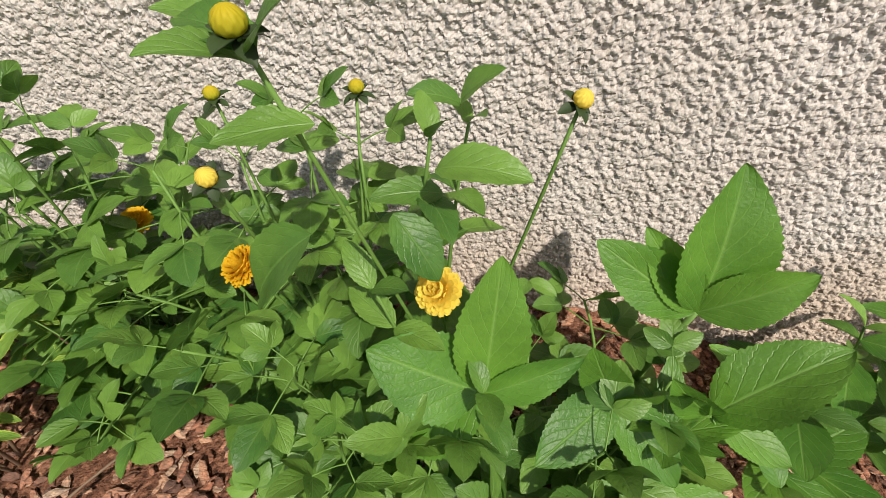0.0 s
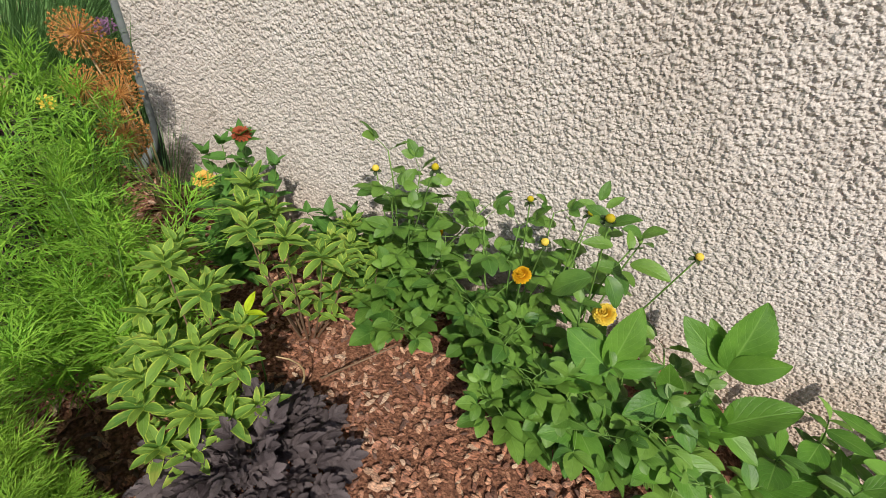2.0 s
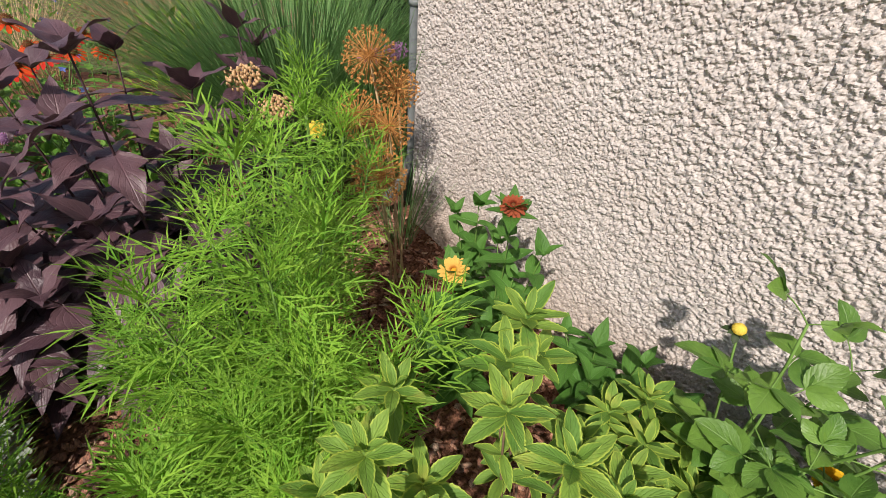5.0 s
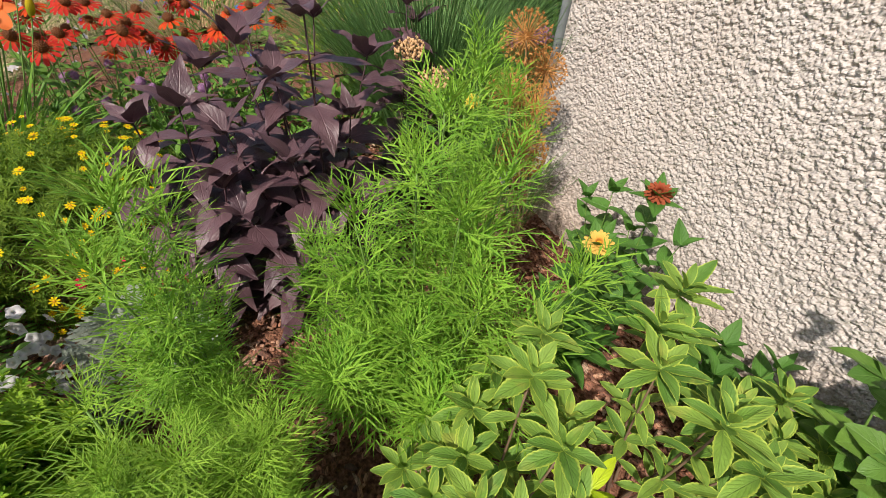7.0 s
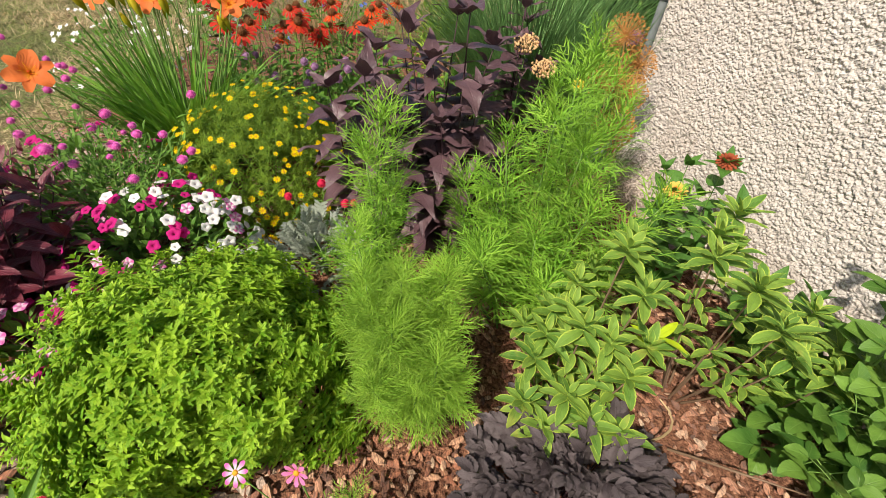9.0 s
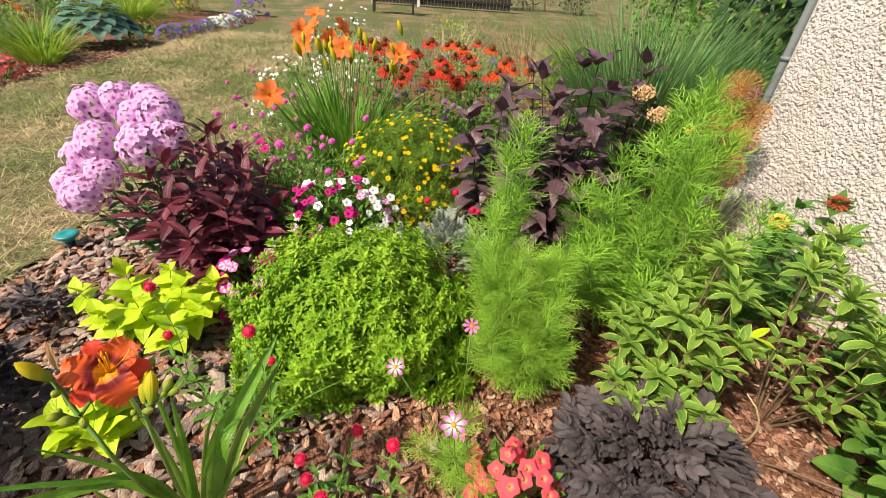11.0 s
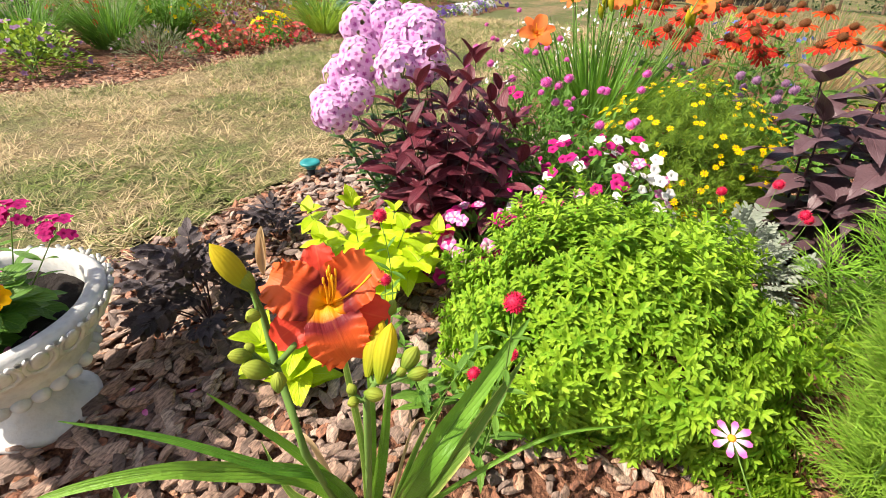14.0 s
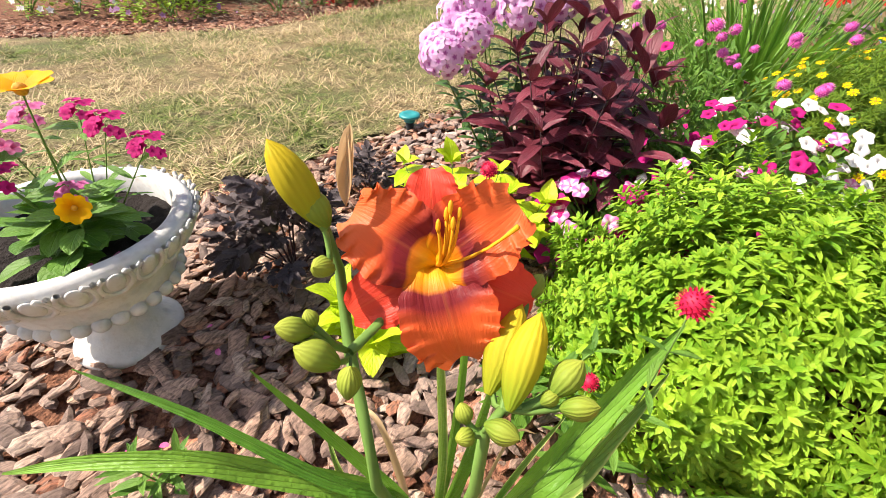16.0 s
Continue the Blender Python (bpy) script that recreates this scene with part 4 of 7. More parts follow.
# ---- zinnias ----
ZLEAF = leaf_set("leaf", "zinnia_leaf", 4, 0.135, 0.074, "heart", 9, fold=(0.15, 0.35), droop=(0.1, 0.6))
ZIN_G = daisy("flower", ["zinnia_gold", "cone_gold"], 15, 0.036, 0.014, 0.05, 0.3, 0.010, 0.008, layers=4)
ZIN_R = daisy("flower", ["zinnia_red", "cone"], 15, 0.038, 0.014, 0.0, 0.3, 0.010, 0.008, layers=4)


def zinnia(label, loc, tip, mesh, face, group="zinnias by the wall", side=()):
    e = thing("zinnia", label, "zinnia", loc, group)
    spike_leafy(e, (0, 0, 0), tip, ZLEAF, "stem", 5, 0.25, (0.95, 0.8), 2, (0.1, 0.5), 0.004, (0.01, 0, 0), 5)
    for t in side:
        spike_leafy(e, (0.01, 0, 0.05), t, ZLEAF, "stem", 4, 0.3, (0.95, 0.8), 2, (0.2, 0.6), 0.0035, (0.01, 0, 0), 3)
    if mesh:
        for j in range(5):
            sub("leaf", R.choice(ZLEAF), e, aim(Vector(tip) - Vector((0, 0, 0.015)), polar(j * 1.26 + 0.4, U(0.25, 0.6)), (0, 0, 1), U(0.6, 0.85)))
        sub("flower", mesh, e, stand(Vector(tip) + Vector((0, 0, 0.02)), face))
    return e


zinnia("zinnia with one yellow and orange double flower", (-1.42, 0.66, 0), (0.05, -0.08, 0.645), ZIN_G, (0.35, -0.45, 0.8), side=[(-0.06, 0.02, 0.48), (0.1, 0.02, 0.45), (0.14, -0.06, 0.36), (0.02, -0.12, 0.34), (-0.1, -0.06, 0.34)])
zinnia("zinnia with a faded brick-red flower and broad leaves", (-1.50, 0.92, 0), (0.02, -0.03, 0.69), ZIN_R, (0.3, -0.5, 0.8), side=[(0.07, -0.02, 0.46), (0.12, 0.04, 0.56), (-0.06, 0.02, 0.5)])
zinnia("zinnia in leaf, not in flower", (-1.72, 0.98, 0), (0.0, 0.0, 0.56), None, (0, 0, 1), side=[(0.08, -0.04, 0.42), (-0.08, -0.04, 0.5), (0.1, -0.12, 0.34)])
zinnia("low broad-leaved zinnia without flowers", (-1.12, 0.98, 0), (0.0, 0.0, 0.36), None, (0, 0, 1), side=[(0.14, 0.0, 0.42), (-0.1, -0.03, 0.36), (0.26, -0.04, 0.38), (0.06, -0.1, 0.34), (0.2, -0.12, 0.32)])

# ---- variegated sage ----
SAGE = leaf_set("leaf", "sage", 8, 0.092, 0.032, "lance", 17, fold=(0.15, 0.45), droop=(0.1, 0.9), wave=0.05, teeth=0.04)


def sage(label, loc, shoots):
    e = thing("sage", label, "sage plant", loc, "variegated sage plants")
    for tip in shoots:
        tip = Vector(tip)
        pts = spike_leafy(e, (tip.x * 0.25, tip.y * 0.25, 0.0), tip, SAGE, "stem_wood", 3, 0.40, (0.85, 0.75), 3, (0.0, 0.5), 0.0045, (tip.x * 0.1, tip.y * 0.1, 0), 0)
        spin = U(0, 6.28)
        for k, (cnt, el, s) in enumerate(((5, 0.2, 1.0), (5, 0.65, 0.9), (3, 1.15, 0.6))):
            for j in range(cnt):
                sub("leaf", R.choice(SAGE), e, aim(pts[-1] + Vector((0, 0, 0.012 * k)), polar(spin + k + 6.28 * j / cnt + U(-0.2, 0.2), el + U(-0.15, 0.15)), (0, 0, 1), s * U(0.85, 1.12)))
    return e


def sage_at(label, loc, tips):
    return sage(label, loc, [(x - loc[0], y - loc[1], z) for x, y, z in tips])


sage_at("variegated sage with pale-edged yellow-green leaves", (-1.03, 0.12, 0),
        [(-1.06, 0.16, 0.68), (-1.17, 0.28, 0.62), (-1.05, 0.045, 0.48), (-1.13, -0.05, 0.34), (-0.953, 0.02, 0.51), (-0.95, 0.17, 0.61), (-0.985, -0.08, 0.355), (-0.895, 0.07, 0.50), (-0.87, -0.02, 0.32),
         (-0.84, 0.13, 0.40), (-1.13, 0.1, 0.50), (-1.03, -0.03, 0.40), (-0.92, -0.12, 0.24), (-1.2, 0.2, 0.48), (-1.02, 0.25, 0.54), (-0.83, 0.04, 0.26), (-1.1, 0.03, 0.42), (-0.9, 0.22, 0.44), (-0.79, 0.02, 0.28), (-0.76, 0.10, 0.26), (-0.84, -0.08, 0.22)])
sage_at("variegated sage beside the house wall", (-0.98, 0.60, 0),
        [(-1.094, 0.539, 0.74), (-1.06, 0.46, 0.70), (-0.988, 0.40, 0.68), (-0.86, 0.42, 0.68), (-0.90, 0.53, 0.58), (-0.79, 0.5, 0.58), (-1.08, 0.60, 0.60), (-0.75, 0.56, 0.50), (-0.82, 0.64, 0.46)])
sage_at("straggly sage with pale leaf margins", (-0.84, 0.86, 0), [(-0.90, 0.84, 0.46), (-0.78, 0.84, 0.42), (-0.84, 0.74, 0.44), (-0.72, 0.76, 0.40), (-0.94, 0.76, 0.42)])
sprout = thing("young_shoot", "young yellow-green shoot among the sage", "plant", (-0.90, 0.25, 0))
sub("stem", Geo().add(tube(arc((0, 0, 0), (-0.01, 0, 0.48), (0.02, 0, 0)), 0.003, 6)).mesh("stem", ["stem"]), sprout)
for k, lf in enumerate(leaf_set("leaf", "lime", 6, 0.10, 0.026, "lance", 10, fold=0.2, droop=(0.2, 0.7))):
    sub("leaf", lf, sprout, aim((-0.01, 0, 0.48 - 0.012 * k), polar(k * 1.9, 0.7 - 0.12 * k), (0, 0, 1), 1.0 - 0.05 * k))
twig = thing("bare_twig", "bare brown twig leaning over the mulch", "twig")
sub("stem", Geo().add(tube(arc((-0.78, 0.42, 0.0), (-0.52, 0.62, 0.16), (0.03, -0.03, 0.06)), [0.005, 0.005, 0.004, 0.004, 0.003, 0.003, 0.002], 6)).mesh("stem", ["stem_wood"]), twig)
sub("stem", Geo().add(tube(arc((-0.82, 0.32, 0.0), (-0.80, 0.24, 0.34), (0.05, 0.03, 0.04)), [0.005, 0.005, 0.004, 0.004, 0.003, 0.003, 0.002], 6)).mesh("stem", ["stem_straw"]), twig)

# ---- feathery cosmos plants ----
FROND = [feather_leaf(0.185, 5, 0.0048) for _ in range(8)]
FROND_FINE = [feather_leaf(0.125, 6, 0.0027) for _ in range(8)]
feathery("tall bright green cosmos plant with thread-like leaves", (-1.46, 0.14, 0),
         [((t[0] * 0.4, t[1] * 0.4, 0), t) for t in ((-0.06, 0.02, 1.0), (0.1, 0.0, 0.84), (-0.16, 0.12, 0.95), (0.06, 0.12, 0.86), (-0.03, -0.19, 0.78), (0.2, 0.02, 0.66), (0.16, -0.12, 0.56), (-0.02, -0.2, 0.6), (-0.2, 0.02, 0.78), (0.22, 0.14, 0.56),
                                                     (0.0, -0.06, 0.9), (-0.14, -0.14, 0.6), (0.1, 0.05, 0.7), (0.26, -0.1, 0.42), (0.08, -0.26, 0.4), (-0.12, -0.28, 0.46), (0.28, 0.08, 0.4), (-0.18, -0.26, 0.56), (0.0, -0.34, 0.3), (0.14, -0.3, 0.48), (0.24, 0.24, 0.7), (0.3, -0.02, 0.3))],
         FROND, "feather", 6, 4, (1.0, 0.85), 0.22, 6)
feathery("tall narrow cosmos plant in front of dark leaves", (-1.56, -0.46, 0), [((0, 0, 0), (0.06, 0.0, 0.88)), ((0, 0, 0), (0.12, -0.05, 0.80)), ((0, 0, 0), (0.0, 0.05, 0.80)), ((0, 0, 0), (0.08, -0.04, 0.5)), ((0, 0, 0), (-0.1, 0.04, 0.5)), ((0, 0, 0), (0.12, 0.06, 0.34)), ((0, 0, 0), (0.02, -0.12, 0.36)), ((0, 0, 0), (0.02, 0.0, 0.72)), ((0, 0, 0), (0.1, 0.02, 0.64))], FROND, "feather", 6, 4, (0.7, 0.75), 0.1, 7)
feathery("yellowing cosmos plant with thread leaves by the wall", (-1.84, 0.42, 0), [((0, 0, 0), (-0.06, 0.02, 1.02)), ((0, 0, 0), (0.08, 0.06, 0.9)), ((0, 0, 0), (-0.02, -0.12, 0.85)), ((0, 0, 0), (0.14, -0.06, 0.68)), ((0, 0, 0), (-0.14, 0.12, 0.88)), ((0, 0, 0), (0.04, -0.02, 0.96)), ((0, 0, 0), (0.1, 0.12, 0.8))], FROND, "feather", 7, 4, (0.85, 0.75), 0.2, 6)
low_tips = [(U(-0.2, 0.12), U(-0.13, 0.14)) for _ in range(30)]
feathery("upright mass of pale fine-threaded cosmos foliage", (-1.10, -0.43, 0),
         [((x * 0.4, y * 0.4, 0), (x, y, 0.43 - 0.8 * x + U(-0.12, 0.06))) for x, y in low_tips], FROND_FINE, "feather_pale", 7, 4, (1.1, 0.9), 0.08, 6, (0.2, 0.9))
sprig = feathery("small sprawling cosmos seedling", (-0.70, -0.68, 0), [((0, 0, 0), (0.06, -0.02, 0.22)), ((0, 0, 0), (-0.08, 0.04, 0.2)), ((0, 0, 0), (0.0, -0.12, 0.16)), ((0, 0, 0), (0.12, 0.08, 0.14))], FROND_FINE, "feather_pale", 6, 3)
COSMOS = daisy("flower", ["pink_white", "cone_gold"], 8, 0.030, 0.0175, 0.12, 0.15, 0.008, 0.006, "wedge")
COSMOS_M = daisy("flower", ["pink", "cone_gold"], 8, 0.028, 0.016, 0.35, 0.1, 0.008, 0.006, "wedge")
for owner, base, tip, mesh, face in ((sprig, (0, 0, 0.1), (-0.12, -0.20, 0.39), COSMOS, (0.5, -0.25, 0.7)), (sprig, (0.02, 0, 0.1), (0.165, -0.045, 0.53), COSMOS, (0.5, -0.2, 0.8)),
                                     (sprig, (0.02, 0.05, 0.1), (0.08, 0.0, 0.36), COSMOS_M, (0.2, -0.9, 0.3)), (sprig, (0.02, 0.0, 0.1), (0.084, -0.022, 0.765), COSMOS_M, (0.7, -0.4, 0.4))):
    flower_stalk(owner, base, tip, mesh, face, 0.0018, scale=0.6 if mesh is COSMOS_M else 0.85)

# ---- dried alliums, sedum, wall grass, tall grass, creeper ----
def allium_head(r):
    g = Geo().add(ball(r * 0.12, None, 8, 5))
    for i in range(150):
        z = 1 - 2 * (i + 0.5) / 150
        a = i * 2.39996
        d = Vector((math.cos(a) * math.sqrt(1 - z * z), math.sin(a) * math.sqrt(1 - z * z), z)) * U(0.85, 1.03)
        g.add(tube([d * r * 0.1, d * r * 0.93], 0.0011, 3))
        for j in range(4):
            g.add(leaf(r * 0.15, r * 0.06, "lance", 2, 0.3, 0.2, cols=3, rnd=R), aim(d * r * 0.92, d + polar(U(0, 6.28), U(-1, 1)) * 0.8))
        g.add(ball(r * 0.035, None, 5, 4), Matrix.Translation(d * r))
    return g.mesh("seedhead", ["straw"])


ALL = [allium_head(0.105), allium_head(0.09)]
for k, (x, y, z) in enumerate(((-2.27, 0.84, 0.97), (-2.23, 0.94, 0.85), (-2.15, 0.72, 0.80), (-2.06, 0.80, 0.77), (-1.96, 0.70, 0.64))):
    e = thing("allium", "dried allium with a round straw-brown seedhead", "allium", (-2.1 + 0.02 * k, 0.90 - 0.03 * k, 0), "dried alliums")
    tip = Vector((x, y, z)) - Vector(e.location)
    sub("stalk", Geo().add(tube(arc((0, 0, 0), tip, (0.03, 0, 0)), 0.0045, 6)).mesh("stalk", ["stem_straw"]), e)
    sub("seedhead", ALL[0 if k in (0, 4) else 1], e, Matrix.Translation(tip) @ Matrix.Rotation(k, 4, "X"))
grass_clump("wall_grass", "thin dark grass tuft against the wall", (-2.32, 1.02, 0), 55, 0.66, 0.006, 0.4, "grass_tall", 0.07, (1.15, 1.5))
grass_clump("ornamental_grass", "tall arching green ornamental grass clump", (-3.45, 0.95, 0), 1900, 1.42, 0.011, 1.0, "grass_tall", 0.36, (1.3, 1.55))
grass_clump("ornamental_grass", "slender green ornamental grass behind the alliums", (-2.95, 1.25, 0), 130, 1.25, 0.013, 0.35, "grass_tall", 0.16, (1.2, 1.52))


def flat_head(name, mat, r):
    g = Geo()
    for i in range(90):
        a, q = i * 2.39996, math.sqrt(i / 90)
        p = Vector((r * q * math.cos(a) * U(0.8, 1.15), r * q * math.sin(a) * U(0.7, 1.2), 0.25 * r * (1 - q * q) + U(-0.1, 0.1) * r))
        g.add(ball(r * U(0.06, 0.12), r * U(0.08, 0.16), 5, 4), Matrix.Translation(p))
        if i % 3 == 0:
            g.add(tube([(0, 0, -r * 0.9), p], 0.0012, 3))
    return g.mesh(name, [mat])


SED = flat_head("flower_head", "tan_head", 0.075)
sed = thing("sedum", "sedum with flat faded tan flower heads", "sedum", (-2.42, 0.40, 0))
for tip in ((-0.06, 0.03, 0.88), (0.05, 0.10, 0.79)):
    spike_leafy(sed, (0, 0, 0), Vector(tip) * 0.97, ZLEAF, "stem", 6, 0.3, (0.6, 0.5), 2, (0.2, 0.6), 0.005, crown=0)
    sub("flower_head", SED, sed, stand(tip, (0.4, -0.3, 1), 0.9))
daisy_w = daisy("flower", ["pale_yellow", "cone_gold"], 10, 0.024, 0.012, 0.3, 0.2, 0.007, 0.006, layers=2)
zn = thing("zinnia", "zinnia with one small cream flower among feathery leaves", "zinnia", (-2.06, 0.48, 0), "zinnias by the wall")
spike_leafy(zn, (0, 0, 0), (-0.02, 0.05, 0.76), ZLEAF, "stem", 4, 0.3, (0.8, 0.5), 2, (0.2, 0.6), 0.003, crown=2)
sub("flower", daisy_w, zn, stand((-0.02, 0.05, 0.80), (0.6, -0.3, 0.6), 1.2))

IVY = [leaf(0.075, 0.07, "heart", 5, 0.1, 0.5, rnd=R) for _ in range(4)]
e = thing("creeper", "dark green creeper climbing behind the house corner", "climbing plant", (-3.05, 1.95, 0))
g, sg = Geo(), Geo()
for _ in range(2400):
    x, z = U(-1.3, 0.6), U(0.03, 2.1)
    y = 0.35 * noise.noise((x * 2, z * 2, 3)) + U(-0.2, 0.1)
    g.add(R.choice(IVY), aim((x, y, z), (U(-1, 1), -0.5, U(-1, 0.2)), (U(-0.3, 0.3), -1, 0.6), U(0.7, 1.3)))
for x in (-1.0, -0.5, 0.0, 0.4):
    sg.add(tube(arc((x, 0.1, 0), (x + U(-0.2, 0.2), 0.1, 2.0), (0.1, 0, 0)), 0.012, 6))
sub("stem", sg.mesh("stem", ["stem_wood"]), e)
stuff("foliage", g.mesh("foliage", ["green_dark"]), e)
SED_P = flat_head("flower_head", "mauve", 0.06)
e = thing("sedum", "sedum with dusky pink heads near the downspout", "sedum", (-2.78, 1.12, 0))
for tip in ((0.0, 0.0, 0.84), (0.12, 0.08, 0.88), (-0.08, 0.05, 0.82)):
    flower_stalk(e, (0, 0, 0), tip, SED_P, (0.4, -0.5, 1), 0.005, "flower_head")

# ---- purple-leaved hibiscus ----
PUR = leaf_set("leaf", "purple", 6, 0.29, 0.155, "drawn", 19, fold=(0.05, 0.2), droop=(0.3, 0.9), wave=0.04, teeth=0.03) + leaf_set("leaf", "purple", 2, 0.29, 0.19, "lobed", 22, fold=(0.05, 0.2), droop=(0.4, 1.0), wave=0.05, cols=7)
for label, loc, shoots in (("dark purple-leaved shrub with tall shoots", (-2.45, -0.05, 0), [(-0.1, 0.12, 0.98), (0.08, -0.06, 0.80), (-0.3, -0.12, 0.90), (0.14, 0.14, 0.60), (0.16, -0.14, 0.48), (-0.02, 0.3, 0.86), (0.2, 0.04, 0.40), (-0.1, -0.26, 0.62), (0.3, 0.1, 0.5), (0.28, -0.12, 0.36), (0.3, 0.26, 0.34)]),
                           ("dark purple-leaved shrub beside yellow coreopsis", (-2.25, -0.42, 0), [(-0.02, 0.0, 0.78), (0.14, 0.08, 0.56), (-0.22, 0.08, 0.84), (0.04, -0.14, 0.60), (0.18, -0.02, 0.36), (-0.12, -0.16, 0.70)]),
                           ("tall purple-leaved shrub beside the feathery cosmos", (-2.12, 0.0, 0), [(0.05, -0.03, 1.08), (-0.12, 0.12, 0.72), (0.1, 0.1, 0.5), (0.08, -0.12, 0.66), (-0.14, -0.12, 0.86), (0.2, -0.06, 0.42), (0.12, -0.2, 0.36), (-0.05, -0.3, 0.72), (0.1, -0.3, 0.5), (-0.2, -0.22, 0.95)]),
                           ("dark purple-leaved shrub near the tall grass", (-2.72, 0.5, 0), [(0.0, 0.0, 1.0), (0.15, -0.06, 0.86), (-0.15, 0.1, 0.9), (0.1, 0.12, 0.7)])):
    e = thing("purple_shrub", label, "shrub", loc, "purple-leaved shrubs")
    for tip in shoots:
        spike_leafy(e, (tip[0] * 0.3, tip[1] * 0.3, 0), tip, PUR, "stem_dark", 7, 0.1, (1.0, 0.6), 2, (-0.15, 0.35), 0.006, (0, 0, 0.02), 4)

# ---- black-leaved plants (heuchera-like cimicifuga) ----
def cut_leaf(name, mat, size):
    """A toothed leaf of seven pointed leaflets."""
    g = Geo().add(tube([(0, 0, 0), (0, size * 0.55, 0.0), (0, size * 0.95, -0.02 * size)], 0.0018, 4))
    for f, a, s in ((0.35, -1.0, 0.42), (0.35, 1.0, 0.42), (0.62, -0.9, 0.46), (0.62, 0.9, 0.46), (0.85, -0.6, 0.42), (0.85, 0.6, 0.42), (0.95, 0.0, 0.5)):
        g.add(leaf(size * s * U(0.9, 1.1), size * 0.24, "ovate", 13, U(0.1, 0.5), U(0.2, 1.0), 0.05, 0.15, 0, rnd=R), aim((0, size * f, 0), (math.sin(a), math.cos(a), U(-0.1, 0.2)), (0, 0, 1)))
    return g.mesh(name, [mat])


CUT = [cut_leaf("leaf", "black", 0.125) for _ in range(5)]


def black_plant(label, loc, rx, ry, h, count):
    e = thing("black_leaved_plant", label, "plant", loc, "black-leaved plants")
    for i in range(count):
        az, q = i * 2.39996, math.sqrt((i + 0.5) / count)
        el = 1.35 - 1.15 * q
        p = Vector((rx * 0.8 * q * math.cos(az), ry * 0.8 * q * math.sin(az), h * (1 - 0.6 * q * q) * U(0.5, 0.95)))
        if i % 4 == 0:
            sub("stem", Geo().add(tube(arc((p.x * 0.2, p.y * 0.2, 0), p, (0, 0, 0.02), 4), [0.003, 0.003, 0.0025, 0.002, 0.002], 5)).mesh("stem", ["stem_dark"]), e)
        sub("leaf", R.choice(CUT), e, aim(p - polar(az, 0) * 0.05, polar(az + U(-0.9, 0.9), el * 0.65 + U(-0.15, 0.3)), (U(-0.7, 0.7), U(-0.7, 0.7), 1), U(0.6, 1.05)))
    return e


black_plant("low plant with glossy blackish toothed leaves", (-0.71, -0.04, 0), 0.33, 0.35, 0.26, 230)
black_plant("small blackish-leaved plant on bark beside the urn", (-0.86, -2.27, 0), 0.17, 0.17, 0.27, 62)
black_plant("small blackish-leaved plant at the lawn's edge", (-1.36, -2.46, 0), 0.10, 0.10, 0.10, 16)

# ---- green mound ----
def whorl(length, width, cnt, kind="lance"):
    g = Geo()
    for k in range(3):
        for j in range(cnt):
            g.add(leaf(length * (1 - 0.25 * k), width, kind, 3, 0.3, 0.4, cols=3, rnd=R), aim((0, 0.012 * k, 0), Vector((math.cos(j * 6.28 / cnt + k), 0.45 + 0.45 * k, math.sin(j * 6.28 / cnt + k))), (0, 1, 0.2)))
    return g.patch()


TUFT = [whorl(0.045, 0.0100, 4) for _ in range(6)]
shrub("mound_shrub", "dense rounded mound of small bright green leaves", "shrub", (-1.33, -1.09, 0), 0.44, 0.51, 0.46, TUFT, 2900, "mound", "stem", -0.02, inner=0.78, lean=0.40, bumps=0.34)

# ---- petunias and burgundy plant, phlox ----
PET_W = trumpet("flower", ["white"], 0.034)
PET_S = trumpet("flower", ["pink_white"], 0.034, True)
PET_M = trumpet("flower", ["magenta"], 0.034)
PET_C = trumpet("flower", ["coral"], 0.034)
SMALL = [leaf(0.05, 0.02, "lance", 4, 0.2, 0.5, rnd=R) for _ in range(4)]
e = shrub("petunia", "spreading petunias in white, magenta and striped pink", "petunia", (-1.86, -1.26, 0), 0.38, 0.34, 0.47, SMALL, 560, "green_mid", low=0.1)
for i in range(215):
    p, d = on_dome(0.40, 0.38, 0.51, 0.1, U(0.86, 1.08))
    face = (d + Vector((0.5, 0, 0.2)))
    w = p.y * 0.6 - 0.01 + U(-0.2, 0.2)
    mesh = PET_W if w > 0.02 else PET_S if w > -0.04 else PET_M
    sub("flower", mesh, e, stand(p, face + Vector((U(-0.4, 0.4), U(-0.4, 0.4), U(-0.2, 0.3))), U(0.45, 0.7), U(0, 6)))
e = shrub("petunia", "purple and pink petunias under burgundy leaves", "petunia", (-1.50, -1.58, 0), 0.17, 0.2, 0.26, SMALL, 160, "green_mid", low=0.1)
for i in range(60):
    p, d = on_dome(0.18, 0.21, 0.3, 0.15)
    sub("flower", R.choice((PET_M, PET_M, PET_S)), e, stand(p, d + Vector((0.5, 0, 0.2)), U(0.6, 0.95), U(0, 6)))

BUR = leaf_set("leaf", "burgundy", 5, 0.185, 0.062, "ovate", 9, fold=(0.15, 0.4), droop=(0.3, 0.9), wave=0.03)
e = thing("burgundy_plant", "bushy plant with glossy deep burgundy leaves", "plant", (-1.78, -1.83, 0))
for i in range(26):
    az, q = i * 2.39996, math.sqrt((i + 0.5) / 26)
    tip = (0.36 * q * math.cos(az), 0.34 * q * math.sin(az), 0.70 - 0.38 * q * q + U(-0.05, 0.05))
    spike_leafy(e, (tip[0] * 0.3, tip[1] * 0.3, 0), tip, BUR, "stem_dark", 6, 0.2, (1.0, 0.75), 2, (-0.1, 0.6), 0.004, crown=3)


